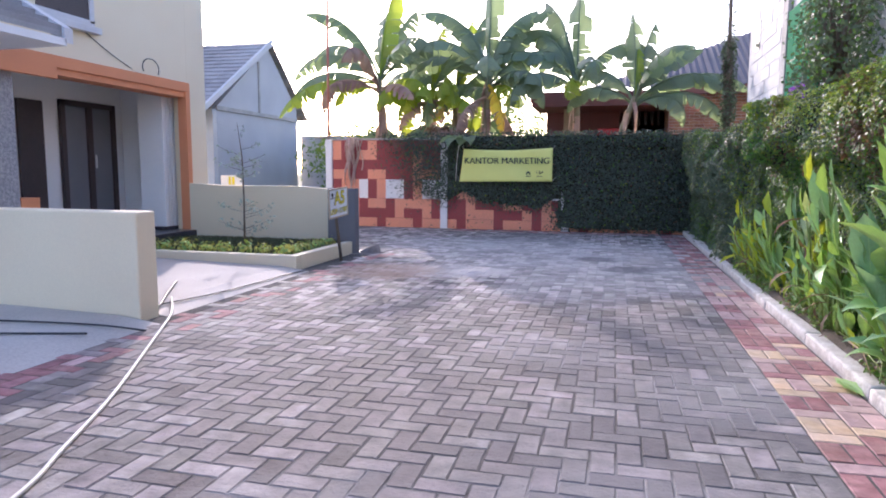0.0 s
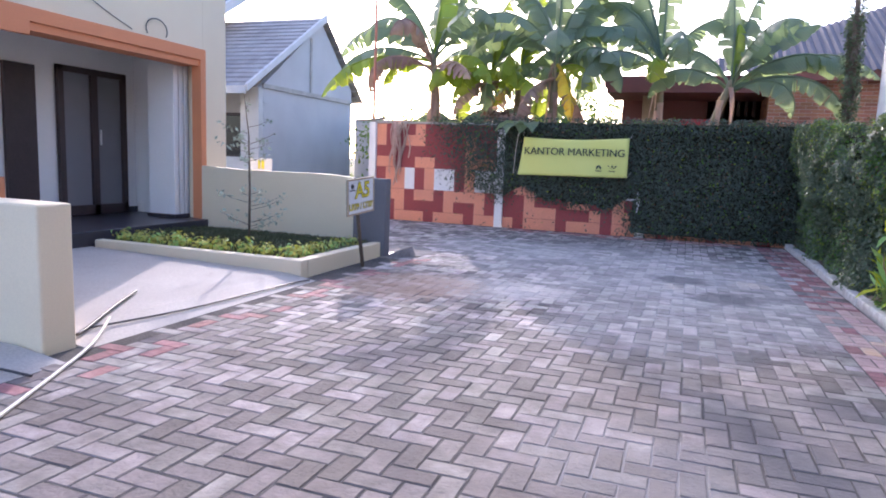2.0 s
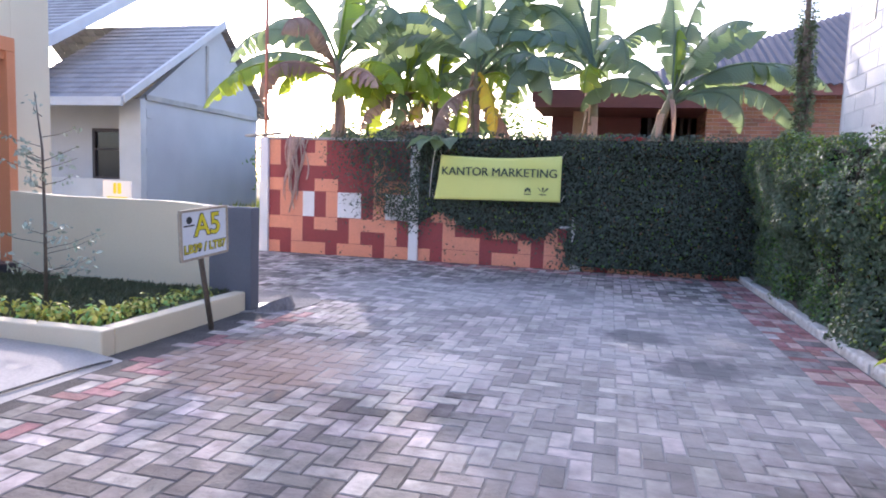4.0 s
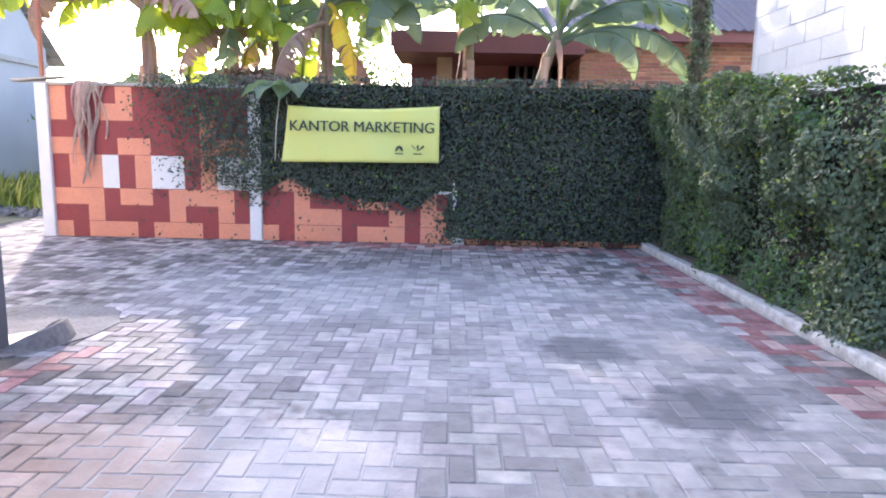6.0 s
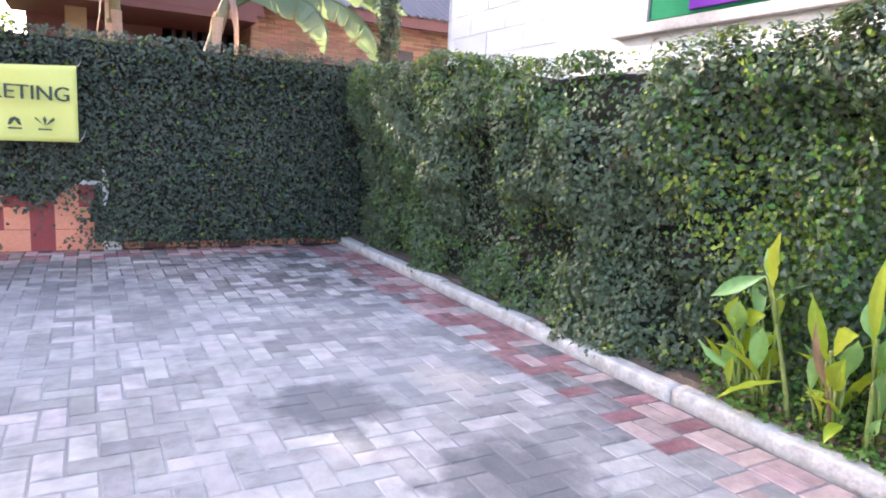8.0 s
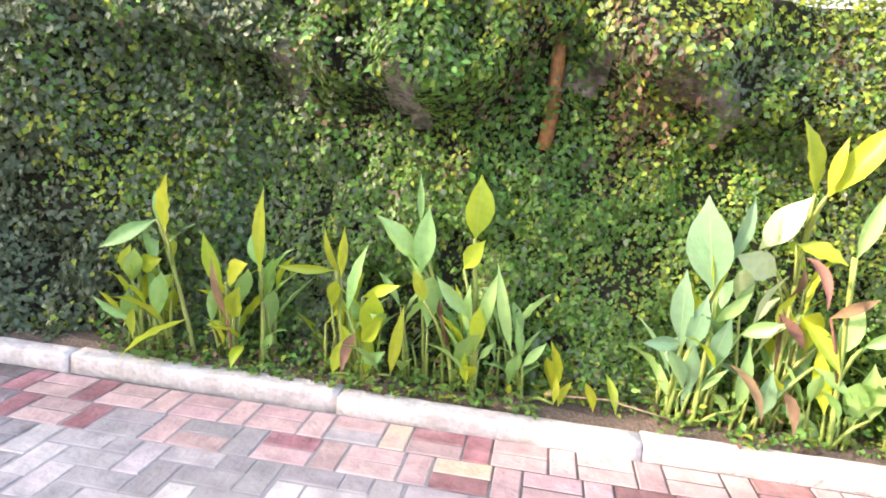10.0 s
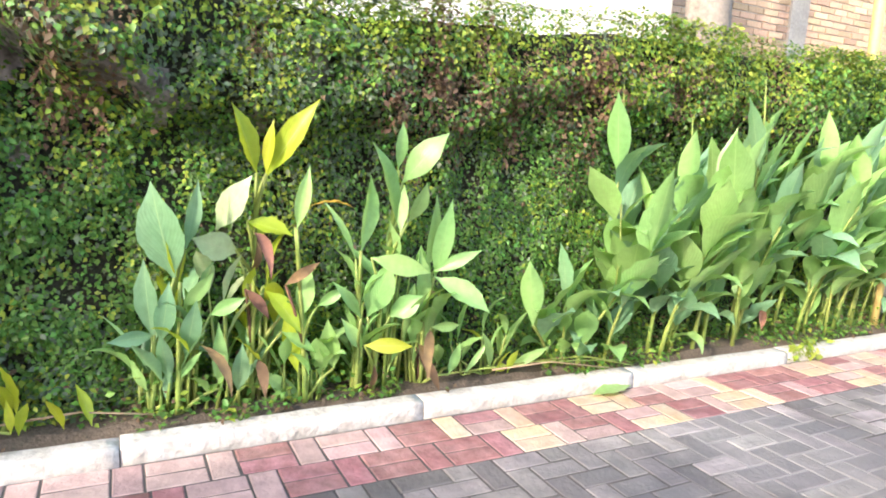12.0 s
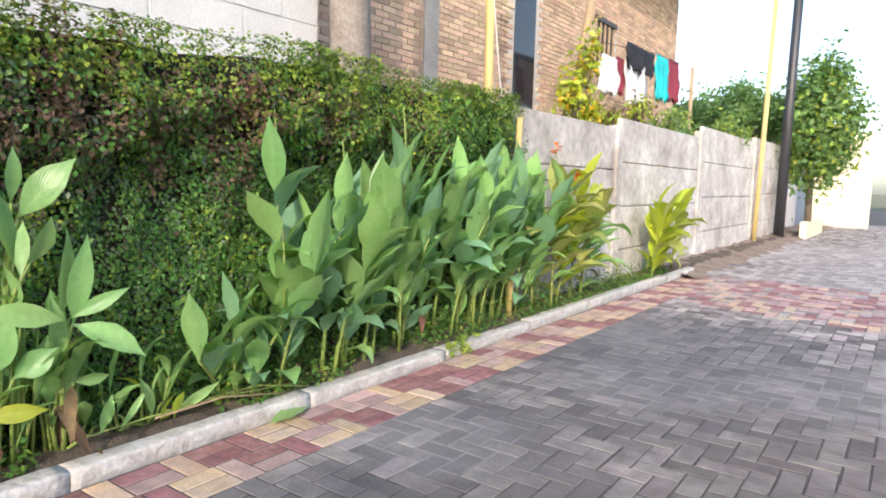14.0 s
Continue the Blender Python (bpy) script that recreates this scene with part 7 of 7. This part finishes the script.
fh = holder("far_house", "distant pale house across the lane", "house", (0, 0, 0))
part("wall", box(-7.5, -0.4, -52, -46, -0.1, 3.4), M_FASCIA, fh)
part("roof", prism([(-52.6, 3.3), (-45.4, 3.3), (-49, 4.9)], 0, -8, 0.1), M_TILE, fh)
part("window", box(-3.0, -1.6, -46.0, -45.96, 1.0, 2.3), M_GLASS, fh)
shrub("street_tree", 2.6, -12.8, 0.0, 0.8, 1.6, 0.7, 2600, 0.12, [M_TREE], 613, "leafy creeper tree above the wall's end", "tree", True, 3.4, (1.0,), 20)
# ---- paving, last ----
GREY, RED, YEL, PNK = 0, 1, 2, 3
PM = [M_PAVER, M_RED, M_YEL, M_PINK]
PL, PW, PG = 0.21, 0.105, 0.007


def paver_geo(L, W, c=0.0045, h=0.05):
    """A block with a chamfered top and sloped sides, top at z = 0."""
    a, b = L / 2 - PG / 2, W / 2 - PG / 2
    v = [(-a, -b, -h), (a, -b, -h), (a, b, -h), (-a, b, -h), (-a, -b, -c), (a, -b, -c), (a, b, -c), (-a, b, -c), (-a + c, -b + c, 0), (a - c, -b + c, 0), (a - c, b - c, 0), (-a + c, b - c, 0)]
    f = [(8, 9, 10, 11)] + [(i, (i + 1) % 4, 4 + (i + 1) % 4, 4 + i) for i in range(4)] + [(4 + i, 4 + (i + 1) % 4, 8 + (i + 1) % 4, 8 + i) for i in range(4)]
    return np.array(v), f


PV, PF = paver_geo(PL, PW)
PH, _ = paver_geo(PW, PW)
shared = {}
for ci, mm in enumerate(PM):
    me = bpy.data.meshes.new("paver")
    me.from_pydata([tuple(v) for v in PV], [], PF)
    me.materials.append(mm)
    shared[ci] = me


def on_road(x, y):
    if x > KERB_X - 0.03:
        return False
    if y < GATE_Y + 0.1:
        return x > -3.36
    if y < FENCE_Y - 0.02:
        return x > -7.0
    return -7.2 < x < POSTS[0] - 0.08 and y < 16


pieces = []     # x, y, turned, kind
r2 = random.Random(5)
BORD = KERB_X - 2 * PL - 0.01
# border of two rows beside the kerb
for rowi in range(2):
    cx = KERB_X - 0.01 - PL * (rowi + 0.5)
    y = FENCE_Y - 0.06 - (0.12 if rowi else 0)
    block = 0
    while y > -3.0:
        pal = (RED, YEL)[int(math.floor((y + 0.12 * rowi) / 0.36)) % 2] if y < 5.2 else (r2.choice((PNK, PNK, PNK, YEL, RED)) if y < 7.1 else r2.choice((PNK, PNK, GREY, GREY, RED)) if y < 9.0 else r2.choice((RED, RED, RED, PNK, GREY)))
        for k in range(2):
            kd = pal if r2.random() < 0.72 else r2.choice((RED, PNK, PNK, GREY) if y > 7.1 else (RED, PNK, PNK))
            pieces.append((cx - PW / 2 + PW * k, y - PL / 2, 1, kd))
        y -= PL
        kd = (pal if r2.random() < 0.7 else r2.choice((YEL, PNK))) if y < 8.2 else r2.choice((RED, RED, PNK))
        pieces.append((cx, y - PW / 2, 0, kd))
        y -= PW
# herringbone field
U = PW
OX = BORD - round(BORD / U) * U
for i in range(-90, 60):
    for j in range(-420, 190):
        # a cell (i, j) of size PW; block of four cells repeats along the diagonal
        s = (i - j) % 4
        if s == 0:
            x, y, turned = OX + i * U + U, j * U + U / 2, 0
            if abs(x - BORD) < 0.01 and y > -3.0:
                x, turned = x - U / 2, 2
        elif s == 3:
            x, y, turned = OX + i * U + U / 2, j * U + U, 1
        else:
            continue
        if x > BORD - 0.04 and y > -3.0:
            continue
        if y < -22 or not on_road(x, y):
            continue
        kd = GREY
        if y > FENCE_Y - 0.45 and x > -3.2:
            kd = r2.choice((RED, RED, PNK, GREY))
        elif y < GATE_Y and x < -3.0:
            kd = r2.choice((RED, RED, PNK, RED, GREY)) if y < 3.4 else r2.choice((RED, GREY, GREY, GREY))
        elif -3.4 < y < -0.6 - 0.25 * (x + 1):
            kd = r2.choice((RED, PNK, PNK, YEL, RED, GREY))
        pieces.append((x, y, turned, kd))
near = [p for p in pieces if p[3] != GREY and 3.2 < p[1] < 8.6 and p[0] > 0.8][:110] + [p for p in pieces if p[3] == GREY and p[2] < 2 and 7.2 < p[1] < 9.0 and -1.9 < p[0] < 0.6][:185]
nearset = set(near)
for x, y, turned, kd in near:
    o = new("paver", shared[kd])
    o.location = (x, y, r2.uniform(-0.0008, 0.002))
    o.rotation_euler = (r2.uniform(-0.008, 0.008), r2.uniform(-0.008, 0.008), math.pi / 2 * turned + r2.uniform(-0.012, 0.012))
    o.parent = road
V, F, MI = [], [], []
for p in pieces:
    if p in nearset:
        continue
    x, y, turned, kd = p
    a = math.pi / 2 * (turned == 1) + r2.uniform(-0.02, 0.02)
    ca, sa = math.cos(a), math.sin(a)
    tx, ty, dz = r2.uniform(-0.008, 0.008), r2.uniform(-0.008, 0.008), r2.uniform(-0.0006, 0.002)
    x, y = x + r2.uniform(-0.003, 0.003), y + r2.uniform(-0.003, 0.003)
    k = len(V)
    for vx, vy, vz in (PH if turned == 2 else PV):
        wx, wy = vx * ca - vy * sa, vx * sa + vy * ca
        V.append((x + wx, y + wy, vz + dz + wx * tx + wy * ty))
    for f in PF:
        F.append([k + q for q in f]); MI.append(kd)
tagged(from_np("paving_blocks", V, F, PM, road, mats=MI), kind="stuff")
